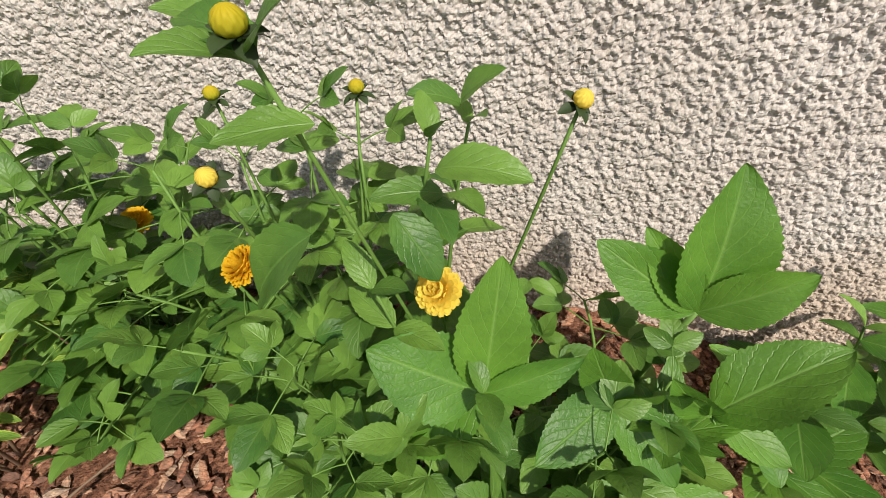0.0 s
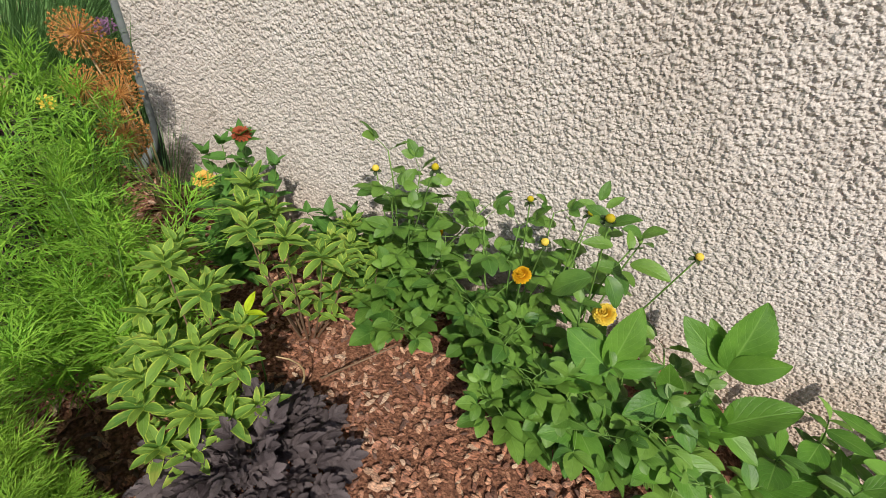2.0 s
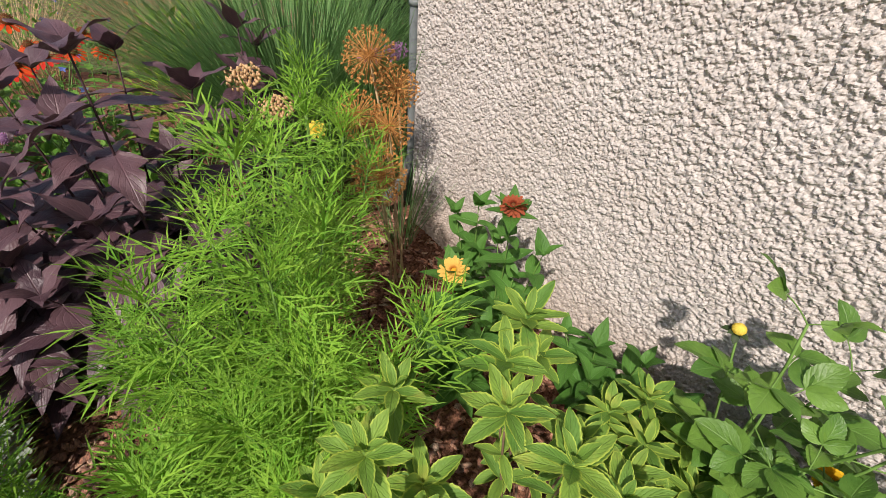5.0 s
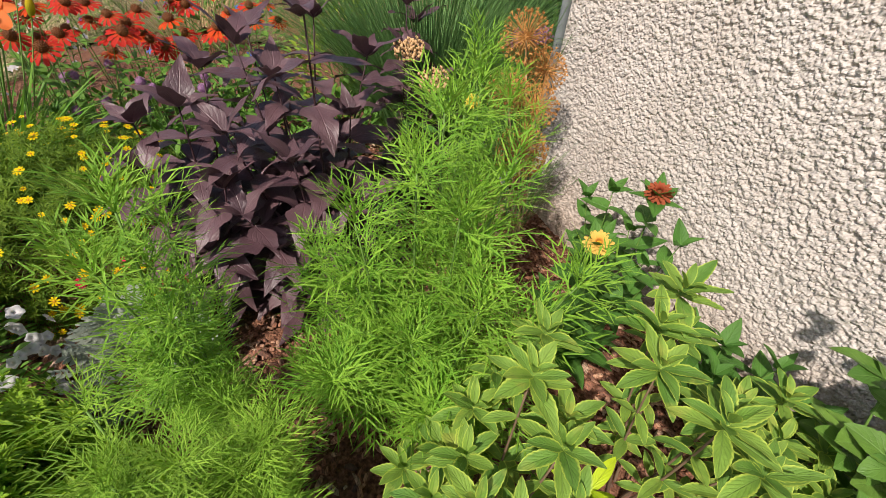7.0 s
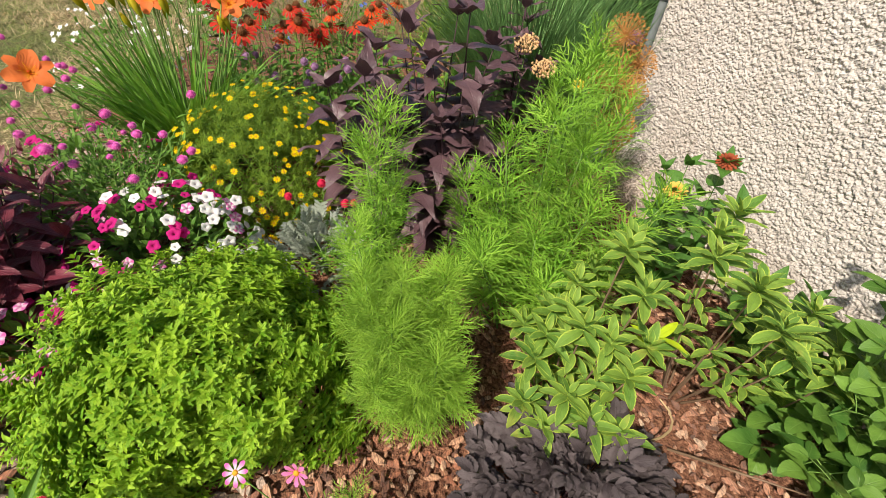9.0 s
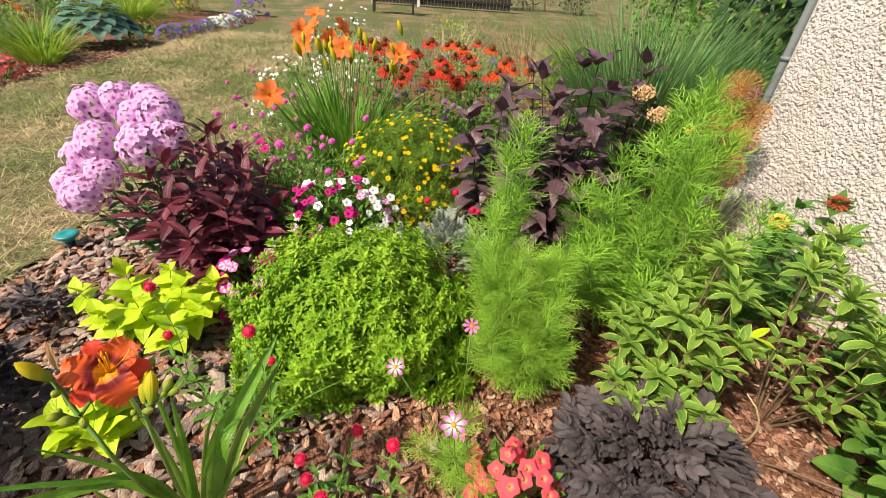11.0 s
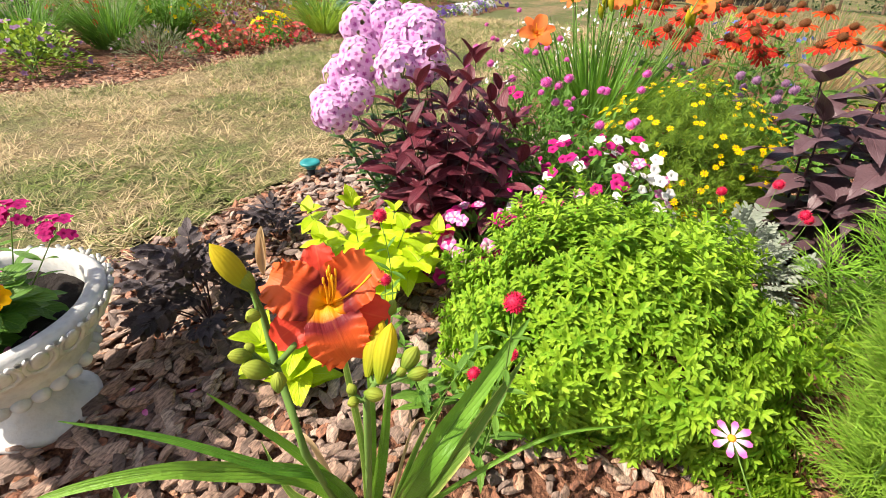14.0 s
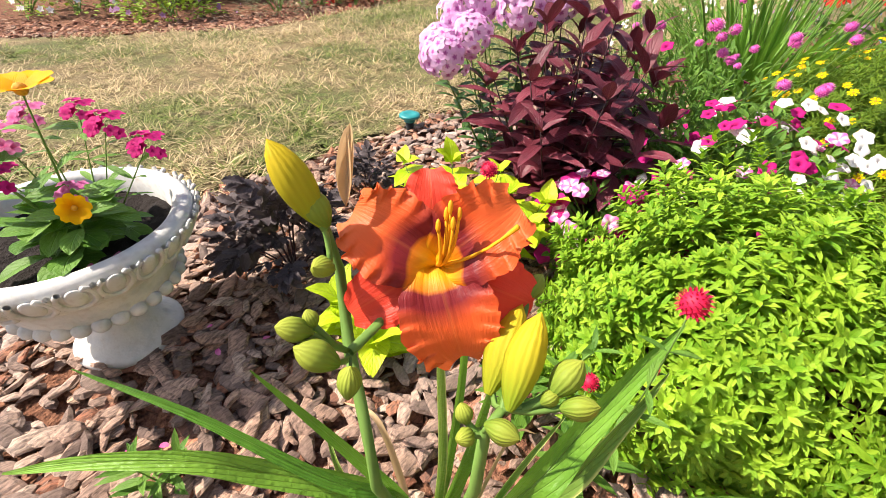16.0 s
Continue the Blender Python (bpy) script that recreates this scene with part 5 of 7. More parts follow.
FLORET = petals(5, 0.026, 0.024, "petal", 0.05, 0.2, 3, 0, cols=3).mesh("floret", ["phlox"])


def phlox_head(r):
    g = Geo()
    for i in range(14):
        d = polar(i * 2.4, 0.1 + 0.09 * i)
        g.add(tube([(0, 0, -r * 0.7), d * r * 0.5, d * r * 0.95], 0.0015, 4))
    return g.mesh("flower_head", ["stem"])


def fill_phlox(head, r, count=34):
    for i in range(count):
        z = 1 - 1.45 * (i + 0.5) / count
        a = i * 2.39996 + U(-0.15, 0.15)
        d = Vector((math.cos(a) * math.sqrt(1 - z * z), math.sin(a) * math.sqrt(1 - z * z), z))
        sub("floret", FLORET, head, stand(d * r * U(0.86, 1.1), d + Vector((U(-0.35, 0.35), U(-0.35, 0.35), U(0, 0.3))), U(0.85, 1.15), U(0, 6)))


PHX = [phlox_head(0.08) for _ in range(2)]
PHL = leaf_set("leaf", "phlox_leaf", 4, 0.10, 0.028, "lance", 6, fold=(0.15, 0.3), droop=(0.3, 0.8))
e = thing("phlox", "phlox with large rounded lilac-pink flower heads", "phlox", (-1.93, -2.17, 0))
for x, y, z, k in ((-1.956, -2.36, 0.77, 1.05), (-1.90, -2.03, 0.77, 1.05), (-1.75, -2.05, 0.675, 1.05), (-1.775, -2.33, 0.60, 1.0), (-1.58, -2.25, 0.505, 0.95), (-1.756, -2.23, 0.685, 1.0), (-1.69, -2.36, 0.50, 0.9),
                   (-1.98, -2.24, 0.79, 1.0), (-1.90, -2.14, 0.74, 0.9), (-1.80, -1.95, 0.70, 0.85), (-1.66, -2.20, 0.57, 0.85), (-2.0, -2.12, 0.80, 0.9)):
    tip = Vector((x, y, z)) - Vector(e.location)
    spike_leafy(e, (tip.x * 0.3 - 0.04, tip.y * 0.3, 0), tip - Vector((0, 0, 0.06)), PHL, "stem", 8, 0.12, (1.0, 0.9), 2, (0.0, 0.5), 0.004, crown=2)
    fill_phlox(sub("flower_head", R.choice(PHX), e, stand(tip, (0.5 + U(-0.2, 0.2), 0.25 + U(-0.3, 0.3), 0.8), k, U(0, 6)), "rounded lilac-pink flower cluster"), 0.086, 40)

# ---- lime sweet potato plant ----
LIM = leaf_set("leaf", "lime", 5, 0.145, 0.10, "heart", 10, fold=(0.1, 0.3), droop=(0.3, 0.9), wave=0.03, teeth=0.02)
for label, loc, shoots in (("lime-yellow leafy plant on bark mulch", (-1.28, -1.92, 0), [(-0.14, -0.16, 0.22), (0.0, -0.26, 0.24), (0.06, 0.0, 0.26), (-0.06, 0.12, 0.24), (-0.16, 0.02, 0.24), (0.02, 0.24, 0.22), (0.08, -0.14, 0.2), (-0.12, 0.22, 0.22), (0.1, 0.14, 0.18)]),
                           ("small lime-yellow plant under the daylily", (-0.84, -1.86, 0), [(0.03, 0.02, 0.2), (-0.08, -0.04, 0.15), (0.06, -0.08, 0.13), (0.08, 0.06, 0.1)])):
    e = thing("lime_plant", label, "plant", loc, "lime-leaved plants")
    for tip in shoots:
        spike_leafy(e, (tip[0] * 0.4, tip[1] * 0.4, 0), tip, LIM, "stem", 4, 0.35, (0.9, 0.7), 2, (0.0, 0.5), 0.003, crown=3)

# ---- coreopsis cushion, dusty miller ----
WISP = [whorl(0.045, 0.004, 5) for _ in range(4)]
COR = daisy("flower", ["yellow", "cone_gold"], 8, 0.021, 0.0150, 0.15, 0.2, 0.006, 0.004, "wedge", n=3)
e = shrub("coreopsis", "rounded cushion of thread-leaved coreopsis with yellow flowers", "coreopsis", (-2.62, -0.94, 0), 0.5, 0.5, 0.57, WISP, 2200, "coreo_leaf", low=0.0, inner=0.7)
for i in range(300):
    p, d = on_dome(0.51, 0.51, 0.59, 0.05, U(0.97, 1.07))
    sub("flower", COR, e, stand(p, d + Vector((0.5, 0, 0.6)), U(0.38, 0.7), U(0, 6)))
LACE = []
for _ in range(3):
    g = Geo()
    for f in (0.3, 0.5, 0.7, 0.9):
        for s in (-1, 1):
            g.add(leaf(0.028, 0.012, "petal", 3, 0.2, 0.4, cols=3, rnd=R), aim((0, 0.07 * f, 0), (s, 0.6, 0.2)))
    g.add(leaf(0.08, 0.01, "lance", 4, 0.2, 0.4, cols=3, rnd=R))
    LACE.append(g.patch())
shrub("dusty_miller", "small silver-white felted dusty miller", "dusty miller", (-1.89, -0.69, 0), 0.17, 0.17, 0.28, LACE, 190, "silver", low=0.0, lean=0.4)

# ---- knautia and globe amaranth ----
BURR_R, BURR_P = burr("flower_head", 0.0175, "crimson"), burr("flower_head", 0.024, "rosy", 0.8)
KLEAF = leaf_set("leaf", "green_mid", 3, 0.075, 0.017, "lance", 4, fold=0.2, droop=(0.3, 0.7))


def heads(label, loc, tips, mesh, leafy=5, per=2, group="round-headed pink flowers", mats=KLEAF, scale=(0.8, 1.1)):
    e = thing("globe_amaranth", label, "globe amaranth", loc, group)
    for t in tips:
        t = Vector(t)
        spike_leafy(e, (t.x * 0.25, t.y * 0.25, 0), t, mats, "stem", leafy, 0.1, (1.1, 0.5), per, (0.1, 0.7), 0.0022, (U(-0.02, 0.02), U(-0.02, 0.02), 0), 2)
        sub("flower_head", mesh, e, stand(t + Vector((0, 0, 0.012)), (U(-0.2, 0.3), U(-0.2, 0.2), 1), U(*scale), U(0, 6)))
    return e


heads("airy plant with rose-pink globe flower heads", (-2.20, -1.56, 0), [(U(-0.28, 0.36), U(-0.35, 0.4), U(0.46, 0.72)) for _ in range(26)], BURR_P, 9, scale=(0.5, 0.95))
heads("airy plant with crimson globe heads over the daylily", (-2.62, -1.80, 0), [(U(-0.3, 0.2), U(-0.25, 0.2), U(0.62, 0.84)) for _ in range(12)], BURR_P, 9, scale=(0.45, 0.8))
heads("globe amaranth with tall crimson heads beside the mound", (-0.80, -1.30, 0), [(0.03, 0.035, 0.555), (-0.06, 0.03, 0.34), (-0.04, -0.04, 0.26)], BURR_R, 6, scale=(0.75, 1.1))
heads("low globe amaranth with crimson heads on the mulch", (-0.58, -1.05, 0), [(0.07, 0.0, 0.22), (0.02, -0.05, 0.22), (-0.14, 0.06, 0.2), (0.1, -0.08, 0.16), (-0.08, -0.1, 0.14)], BURR_R, 5)
heads("single crimson globe amaranth beside pink cosmos", (-0.58, -0.86, 0), [(-0.04, -0.01, 0.29), (0.06, 0.02, 0.14)], BURR_R, 5)
heads("crimson globe amaranth between lime leaves", (-1.02, -1.68, 0), [(-0.05, -0.04, 0.44), (0.03, 0.02, 0.3)], BURR_R, 5)
heads("crimson globe heads above silver leaves", (-1.98, -0.62, 0), [(-0.02, -0.03, 0.40), (0.06, 0.06, 0.34), (0.0, 0.1, 0.3), (-0.06, -0.18, 0.32)], BURR_R, 4)
e = thing("grey_leaved_plant", "young grey-green narrow-leaved plant on the mulch", "plant", (-0.88, -1.46, 0))
for t in ((0.1, 0.0, 0.26), (-0.02, 0.1, 0.28), (0.0, -0.08, 0.22)):
    spike_leafy(e, (0, 0, 0), t, KLEAF, "stem", 6, 0.1, (1.2, 0.8), 2, (0.3, 0.8), 0.003)
e = thing("seedling", "small green seedling on the bark", "plant", (-0.30, -1.92, 0))
for t in ((0.02, 0.0, 0.1), (-0.04, 0.03, 0.08)):
    spike_leafy(e, (0, 0, 0), t, KLEAF, "stem", 5, 0.05, (1.0, 0.8), 2, (0.2, 0.7), 0.002)

kf = shrub("knautia_foliage", "grey-green airy foliage under the pink globe flowers", "perennial", (-2.25, -1.55, 0), 0.42, 0.44, 0.56, [leaf(0.06, 0.012, "lance", 3, 0.2, 0.5, cols=3, rnd=R) for _ in range(4)], 1800, "green_mid", low=0.0, lean=0.9)
for i in range(18):
    p, d = on_dome(0.42, 0.44, 0.58, 0.3)
    sub("flower", PET_M, kf, stand(p, d + Vector((0.5, 0, 0.3)), U(0.5, 0.8), U(0, 6)))
shrub("dark_perennial", "dark bronze-leaved perennial beside the phlox", "perennial", (-2.3, -1.98, 0), 0.3, 0.26, 0.52, [leaf(0.06, 0.02, "lance", 3, 0.2, 0.5, cols=3, rnd=R) for _ in range(4)], 420, "burgundy", low=0.0, lean=0.9)

# ---- coral petunias ----
e = shrub("petunia", "small petunia covered in coral and yellow flowers", "petunia", (-0.62, -0.50, 0), 0.14, 0.15, 0.19, SMALL, 130, "green_mid", low=0.0)
for i in range(34):
    p, d = on_dome(0.15, 0.16, 0.22, 0.2, U(0.9, 1.08))
    sub("flower", PET_C, e, stand(p, d + Vector((0.6 + U(-0.3, 0.3), -0.2 + U(-0.3, 0.3), 0.5)), U(0.68, 0.88), U(0, 6)))

# ---- orange daylilies, red coneflowers ----
def lily_bloom(name, mat_p, mat_s, size, stamen=True):
    g = Geo()
    for k in range(6):
        a = k * math.pi / 3
        broad = k % 2 == 0
        g.add(leaf(size, size * (0.72 if broad else 0.48), "petal", 7, 0.25, 0.95, 0.05 if broad else 0.0, 0, 0.0, 7, rnd=R, m=0 if broad else 1), aim((0, 0, 0.02 * size * broad), polar(a, 0.85), (0, 0, 1)))
    for k in range(5):
        g.add(tube([(0, 0, 0), polar(k * 1.3, 1.1) * size * 0.3, polar(k * 1.3, 0.9) * size * 0.55], size * 0.012, 4, 2))
    g.add(lathe([(size * 0.03, -size * 0.35), (size * 0.05, -size * 0.15), (size * 0.09, 0.02)], 8, 0))
    return g.mesh(name, [mat_p, mat_s, "stamen"])


def bud_mesh(name, L, r, mat="bud_yellow"):
    prof = [(r * max(0.02, math.sin(math.pi * min(1, (0.06 + 0.94 * s)) ** 1.15) ** 0.7), L * s) for s in [i / 8 for i in range(9)]]
    p = lathe(prof, 10)
    v = p["v"]
    t = np.arctan2(v[:, 1], v[:, 0])
    v[:, :2] *= (1 + 0.10 * np.cos(3 * t))[:, None]
    return to_mesh(name, p, [mat])


OR_BLOOM = lily_bloom("flower", "orange", "orange", 0.090)
OR_BUD = bud_mesh("bud", 0.09, 0.015, "bud_yellow")
e = thing("daylily", "clump of tall apricot-orange daylilies", "daylily", (-3.12, -1.42, 0))
g = Geo()
for i in range(230):
    az = U(0, 6.28)
    g.add(leaf(U(0.5, 0.85), 0.040, "blade", 7, 0.4, U(0.2, 1.3), cols=3, twist=U(-0.5, 0.5), rnd=R), aim(polar(az, 0) * U(0, 0.24), polar(az, U(1.15, 1.52)), (0, 0, 1)))
stuff("foliage", g.mesh("foliage", ["blade"]), e)
for x, y, z, f in ((-3.46, -1.78, 0.95, (0.6, 0.2, 0.4)), (-3.36, -1.66, 0.98, (0.4, -0.5, 0.5)), (-3.3, -1.72, 0.88, (0.7, -0.3, 0.3)), (-3.15, -1.42, 0.90, (0.8, -0.2, 0.3)), (-3.04, -1.03, 0.90, (0.8, 0.0, 0.5)),
                   (-2.36, -1.69, 0.76, (0.7, 0.3, 0.6)), (-3.5, -1.5, 0.98, (0.2, 0.6, 0.4)), (-3.3, -1.55, 0.92, (0.5, 0.5, 0.4)), (-3.6, -1.7, 1.04, (0.3, 0.0, 0.8))):
    tip = Vector((x, y, z)) - Vector(e.location)
    flower_stalk(e, (tip.x * 0.2, tip.y * 0.2, 0), tip, OR_BLOOM, f, 0.005)
for i in range(22):
    t = Vector((U(-0.35, 0.2), U(-0.3, 0.4), U(0.72, 0.98)))
    flower_stalk(e, (t.x * 0.3, t.y * 0.3, 0), t, OR_BUD, (U(-0.4, 0.4), U(-0.4, 0.4), 1), 0.004, "bud", U(0.8, 1.3))


def cone_flower(mat_p):
    g = petals(13, 0.062, 0.028, "wedge", 0.0, 0.5, 4, 0, hub=0.016, cols=3)
    g.add(ball(0.026, 0.026, 12, 7, 1), Matrix.Translation((0, 0, 0.012)))
    for i in range(60):
        z, a = 1 - (i + 0.5) / 60, i * 2.39996
        d = Vector((math.cos(a) * math.sqrt(1 - z * z), math.sin(a) * math.sqrt(1 - z * z), z))
        g.add(lathe([(0.003, 0), (0.0005, 0.008)], 4, 1), stand(d * 0.025 + Vector((0, 0, 0.012)), d))
    return g.mesh("flower", [mat_p, "cone"])


CONES = [cone_flower("red"), cone_flower("red_orange")]
ECH = leaf_set("leaf", "green_mid", 4, 0.14, 0.05, "lance", 5, fold=0.2, droop=(0.4, 1.0))
for k in range(9):
    e = thing("coneflower", "coneflower with drooping red-orange petals and dark cones", "coneflower", (-4.15 + 0.34 * (k % 3) - 0.12 * (k // 3), -1.3 + 0.42 * (k // 3) + 0.14 * (k % 3), 0), "red coneflowers")
    for i in range(6):
        t = Vector((U(-0.24, 0.24), U(-0.24, 0.24), U(0.55, 0.86)))
        spike_leafy(e, (t.x * 0.4, t.y * 0.4, 0), t, ECH, "stem", 4, 0.08, (1.1, 0.6), 2, (0.1, 0.7), 0.004, crown=0)
        sub("flower", CONES[0 if U(0, 1) < 0.72 else 1], e, stand(t, (U(0, 0.6), U(-0.3, 0.2), 1), U(0.75, 1.1), U(0, 6)))
heads("bergamot with dusky rose heads under the coneflowers", (-3.45, -0.80, 0), [(U(-0.3, 0.3), U(-0.3, 0.4), U(0.4, 0.56)) for _ in range(14)], burr("flower_head", 0.028, "mauve"), 6, group="")
MIDLEAF = [leaf(0.07, 0.03, "ovate", 4, 0.2, 0.5, rnd=R) for _ in range(4)]
shrub("leafy_plant", "yellow-green leafy plant behind the purple shrub", "plant", (-4.1, 0.5, 0), 0.5, 0.45, 0.95, MIDLEAF, 800, "green_yellow", low=0.0)
shrub("leafy_plant", "low mixed greenery among the purple shrubs", "plant", (-3.0, -0.1, 0), 0.5, 0.45, 0.32, MIDLEAF, 420, "green_mid", low=0.0)
shrub("leafy_plant", "green undergrowth between the grasses", "plant", (-3.4, 0.35, 0), 0.45, 0.4, 0.45, MIDLEAF, 420, "green_mid", low=0.0)
for x, y, r, h in ((-3.25, -0.55, 0.4, 0.34), (-3.75, -0.25, 0.5, 0.42), (-3.9, -0.95, 0.5, 0.4), (-4.4, -0.3, 0.5, 0.45), (-3.0, -1.35, 0.35, 0.3), (-3.4, -1.1, 0.4, 0.36)):
    shrub("leafy_plant", "green undergrowth below the coneflowers", "plant", (x, y, 0), r, r, h, MIDLEAF, 260, "green_mid", low=0.0, lean=0.9)
STAR = petals(5, 0.020, 0.014, "petal", 0.15, 0.1, 2, cols=3).mesh("flower", ["white"])
for label, loc, h, cnt in (("cloud of small white star flowers at the bed's edge", (-4.4, -2.15, 0), 0.55, 70), ("white-flowered perennial behind the orange daylilies", (-5.2, -1.75, 0), 0.95, 110)):
    e = shrub("white_perennial", label, "perennial", loc, 0.42, 0.4, h, SMALL, 420, "green_mid", low=0.0)
    for i in range(cnt):
        p, d = on_dome(0.46, 0.44, h * 1.05, 0.1)
        sub("flower", STAR, e, stand(p * U(0.85, 1.08), d + Vector((0.6, 0, 0.3)), U(0.7, 1.25)))
e = shrub("mixed_perennial", "airy green perennial with scattered blue flowers", "perennial", (-5.6, -0.3, 0), 0.9, 0.8, 0.72, SMALL, 700, "green_mid", low=0.0)
BLUE = petals(5, 0.022, 0.014, "petal", 0.2, 0.1, 2, cols=3).mesh("flower", ["blue"])
for i in range(24):
    p, d = on_dome(0.95, 0.85, 0.76, 0.3)
    sub("flower", BLUE, e, stand(p, d, U(1.0, 1.6)))
grass_clump("dry_grass", "straw-coloured feathery grass behind the coneflowers", (-6.2, -0.6, 0), 260, 0.95, 0.008, 0.5, "dry_blade", 0.3, (1.0, 1.5))
grass_clump("dry_grass", "pale dry grass stems at the bed's end", (-6.6, 0.6, 0), 260, 0.85, 0.008, 0.5, "dry_blade", 0.4, (1.0, 1.5))

# ---- red daylily ----
lily = thing("daylily", "brick-orange daylily bloom with yellow throat and plump buds", "daylily", (-0.50, -1.46, 0))
LO = Vector(lily.location)
FACE = Vector((0.62, 0.42, 0.62)).normalized()
C = Vector((-0.507, -1.421, 0.708)) - LO
RIGHT = Vector((-0.56, 0.83, 0)).normalized()
UPV = FACE.cross(RIGHT) * -1
if UPV.z < 0:
    UPV = -UPV
BLOOM_M = stand(C - FACE * 0.052, FACE)
bloom = sub("flower", Geo().add(lathe([(0.005, 0), (0.007, 0.02), (0.012, 0.035)], 12)).mesh("flower_tube", ["bud_yellow"]), lily, BLOOM_M, "open brick-orange bloom with wine-red eye")
INTO = BLOOM_M.inverted()
for ang, wide, length, droop, lift in ((152, True, 0.074, 1.45, 0.0), (40, True, 0.074, 1.30, 0.0), (-70, True, 0.078, 1.75, 0.0), (98, False, 0.070, 1.0, 0.0), (214, False, 0.074, 1.2, 0.0), (-18, False, 0.078, 1.25, 0.0)):
    a = radians(ang)
    out = RIGHT * math.cos(a) + UPV * math.sin(a)
    d = out * 0.80 + FACE * (0.80 if wide else 0.66)
    p = leaf(length, length * (0.86 if wide else 0.66), "petal", 44, 0.30 if wide else 0.12, droop, 0.0, 0, 0, 13, rnd=R)
    v = p["v"]
    o = (p["uv"][:, 0] - 0.5) * 2
    s = p["uv"][:, 1]
    rim = np.abs(o) ** 3 * np.clip(s * 1.6 - 0.25, 0, 1)
    amp = 0.0062 if wide else 0.002
    v[:, 0] *= 1 + (0.07 if wide else 0.02) * rim * np.sin(s * 62 + ang) + 0.03 * rim * np.sin(s * 23 + o)
    v[:, 2] += amp * rim * np.sin(s * 46 + o * 4 + ang) + 0.0022 * np.cos(o * 9) * np.clip(1 - s, 0, 1) + 0.0012 * np.sin(s * 9 + o * 5 + ang)
    sub("petal" if wide else "sepal", to_mesh("petal", p, ["lily_petal" if wide else "lily_sepal"]), bloom, INTO @ aim(C - FACE * 0.022 + out * 0.002 + FACE * (0.004 if wide else -0.004), d, FACE))
for ax, ay, L in ((0.10, 0.55, 0.040), (0.18, 0.45, 0.042), (0.02, 0.42, 0.036), (0.14, 0.62, 0.046), (0.24, 0.56, 0.040)):
    end = C - FACE * 0.006 + RIGHT * ax * 0.06 + UPV * ay * 0.06 + FACE * L * 0.5
    g = Geo().add(tube(arc(C - FACE * 0.02, end, RIGHT * 0.003 - UPV * 0.008), [0.0017, 0.0016, 0.0015, 0.0014, 0.0013, 0.0012, 0.001], 6))
    g.add(ball(0.0018, 0.0048, 8, 5), stand(end, UPV + FACE * 0.3))
    sub("stamen", g.mesh("stamen", ["stamen"]), bloom, INTO)
sub("pistil", Geo().add(tube(arc(C - FACE * 0.02, C + RIGHT * 0.052 + UPV * 0.028 + FACE * 0.018, -UPV * 0.006), [0.0016, 0.0015, 0.0014, 0.0013, 0.0012, 0.0012, 0.002], 6)).mesh("pistil", ["stamen"]), bloom, INTO)


def at(x, y, z):
    return Vector((x, y, z)) - LO


left_scape = [at(-0.565, -1.50, 0.0), at(-0.48, -1.44, 0.3), at(-0.42, -1.401, 0.56), at(-0.441, -1.434, 0.600), at(-0.455, -1.458, 0.636), at(-0.485, -1.497, 0.675), at(-0.473, -1.489, 0.728)]
right_scape = [at(-0.55, -1.44, 0.0), at(-0.49, -1.38, 0.3), at(-0.458, -1.341, 0.577), at(-0.467, -1.345, 0.638), at(-0.482, -1.343, 0.646)]
for pts in (left_scape, right_scape):
    sub("scape", Geo().add(tube(pts, [0.0046] * (len(pts) - 2) + [0.004, 0.003], 10)).mesh("scape", ["stem"]), lily)
sub("flower_stalk", Geo().add(tube([at(-0.441, -1.437, 0.667), C - FACE * 0.07, C - FACE * 0.045], 0.0035, 8)).mesh("flower_stalk", ["stem"]), lily)
BUDS = [bud_mesh("bud", 0.066, 0.0130), bud_mesh("bud", 0.031, 0.0100, "bud"), bud_mesh("bud", 0.018, 0.0070, "bud")]
for base, tip, k in (((-0.470, -1.488, 0.729), (-0.462, -1.516, 0.782), 0), ((-0.484, -1.339, 0.646), (-0.530, -1.349, 0.696), 0), ((-0.488, -1.357, 0.641), (-0.542, -1.368, 0.679), 0),
                     ((-0.473, -1.485, 0.728), (-0.469, -1.499, 0.752), 1), ((-0.428, -1.432, 0.671), (-0.409, -1.453, 0.692), 1), ((-0.427, -1.453, 0.686), (-0.410, -1.462, 0.700), 1), ((-0.420, -1.417, 0.659), (-0.427, -1.419, 0.681), 1),
                     ((-0.504, -1.322, 0.655), (-0.526, -1.314, 0.676), 1), ((-0.502, -1.314, 0.652), (-0.511, -1.294, 0.662), 1), ((-0.465, -1.345, 0.649), (-0.466, -1.323, 0.656), 1), ((-0.548, -1.368, 0.677), (-0.566, -1.368, 0.688), 1),
                     ((-0.466, -1.478, 0.700), (-0.452, -1.474, 0.712), 1), ((-0.430, -1.454, 0.688), (-0.430, -1.459, 0.699), 2), ((-0.461, -1.355, 0.643), (-0.464, -1.363, 0.654), 2), ((-0.459, -1.349, 0.641), (-0.447, -1.352, 0.648), 2), ((-0.497, -1.325, 0.652), (-0.505, -1.318, 0.660), 2)):
    b, t = at(*base), at(*tip)
    L = (0.064, 0.030, 0.017)[k]
    sub("bud", BUDS[k], lily, stand(b, t - b, min(1.0, max(0.75, (t - b).length / L))))
    near = min(left_scape[2:] + right_scape[2:], key=lambda q: (q - b).length)
    sub("bud_stalk", Geo().add(tube([near, near.lerp(b, 0.5) - Vector((0, 0, 0.004)), b + (t - b) * 0.1], 0.0022, 6)).mesh("bud_stalk", ["stem"]), lily)
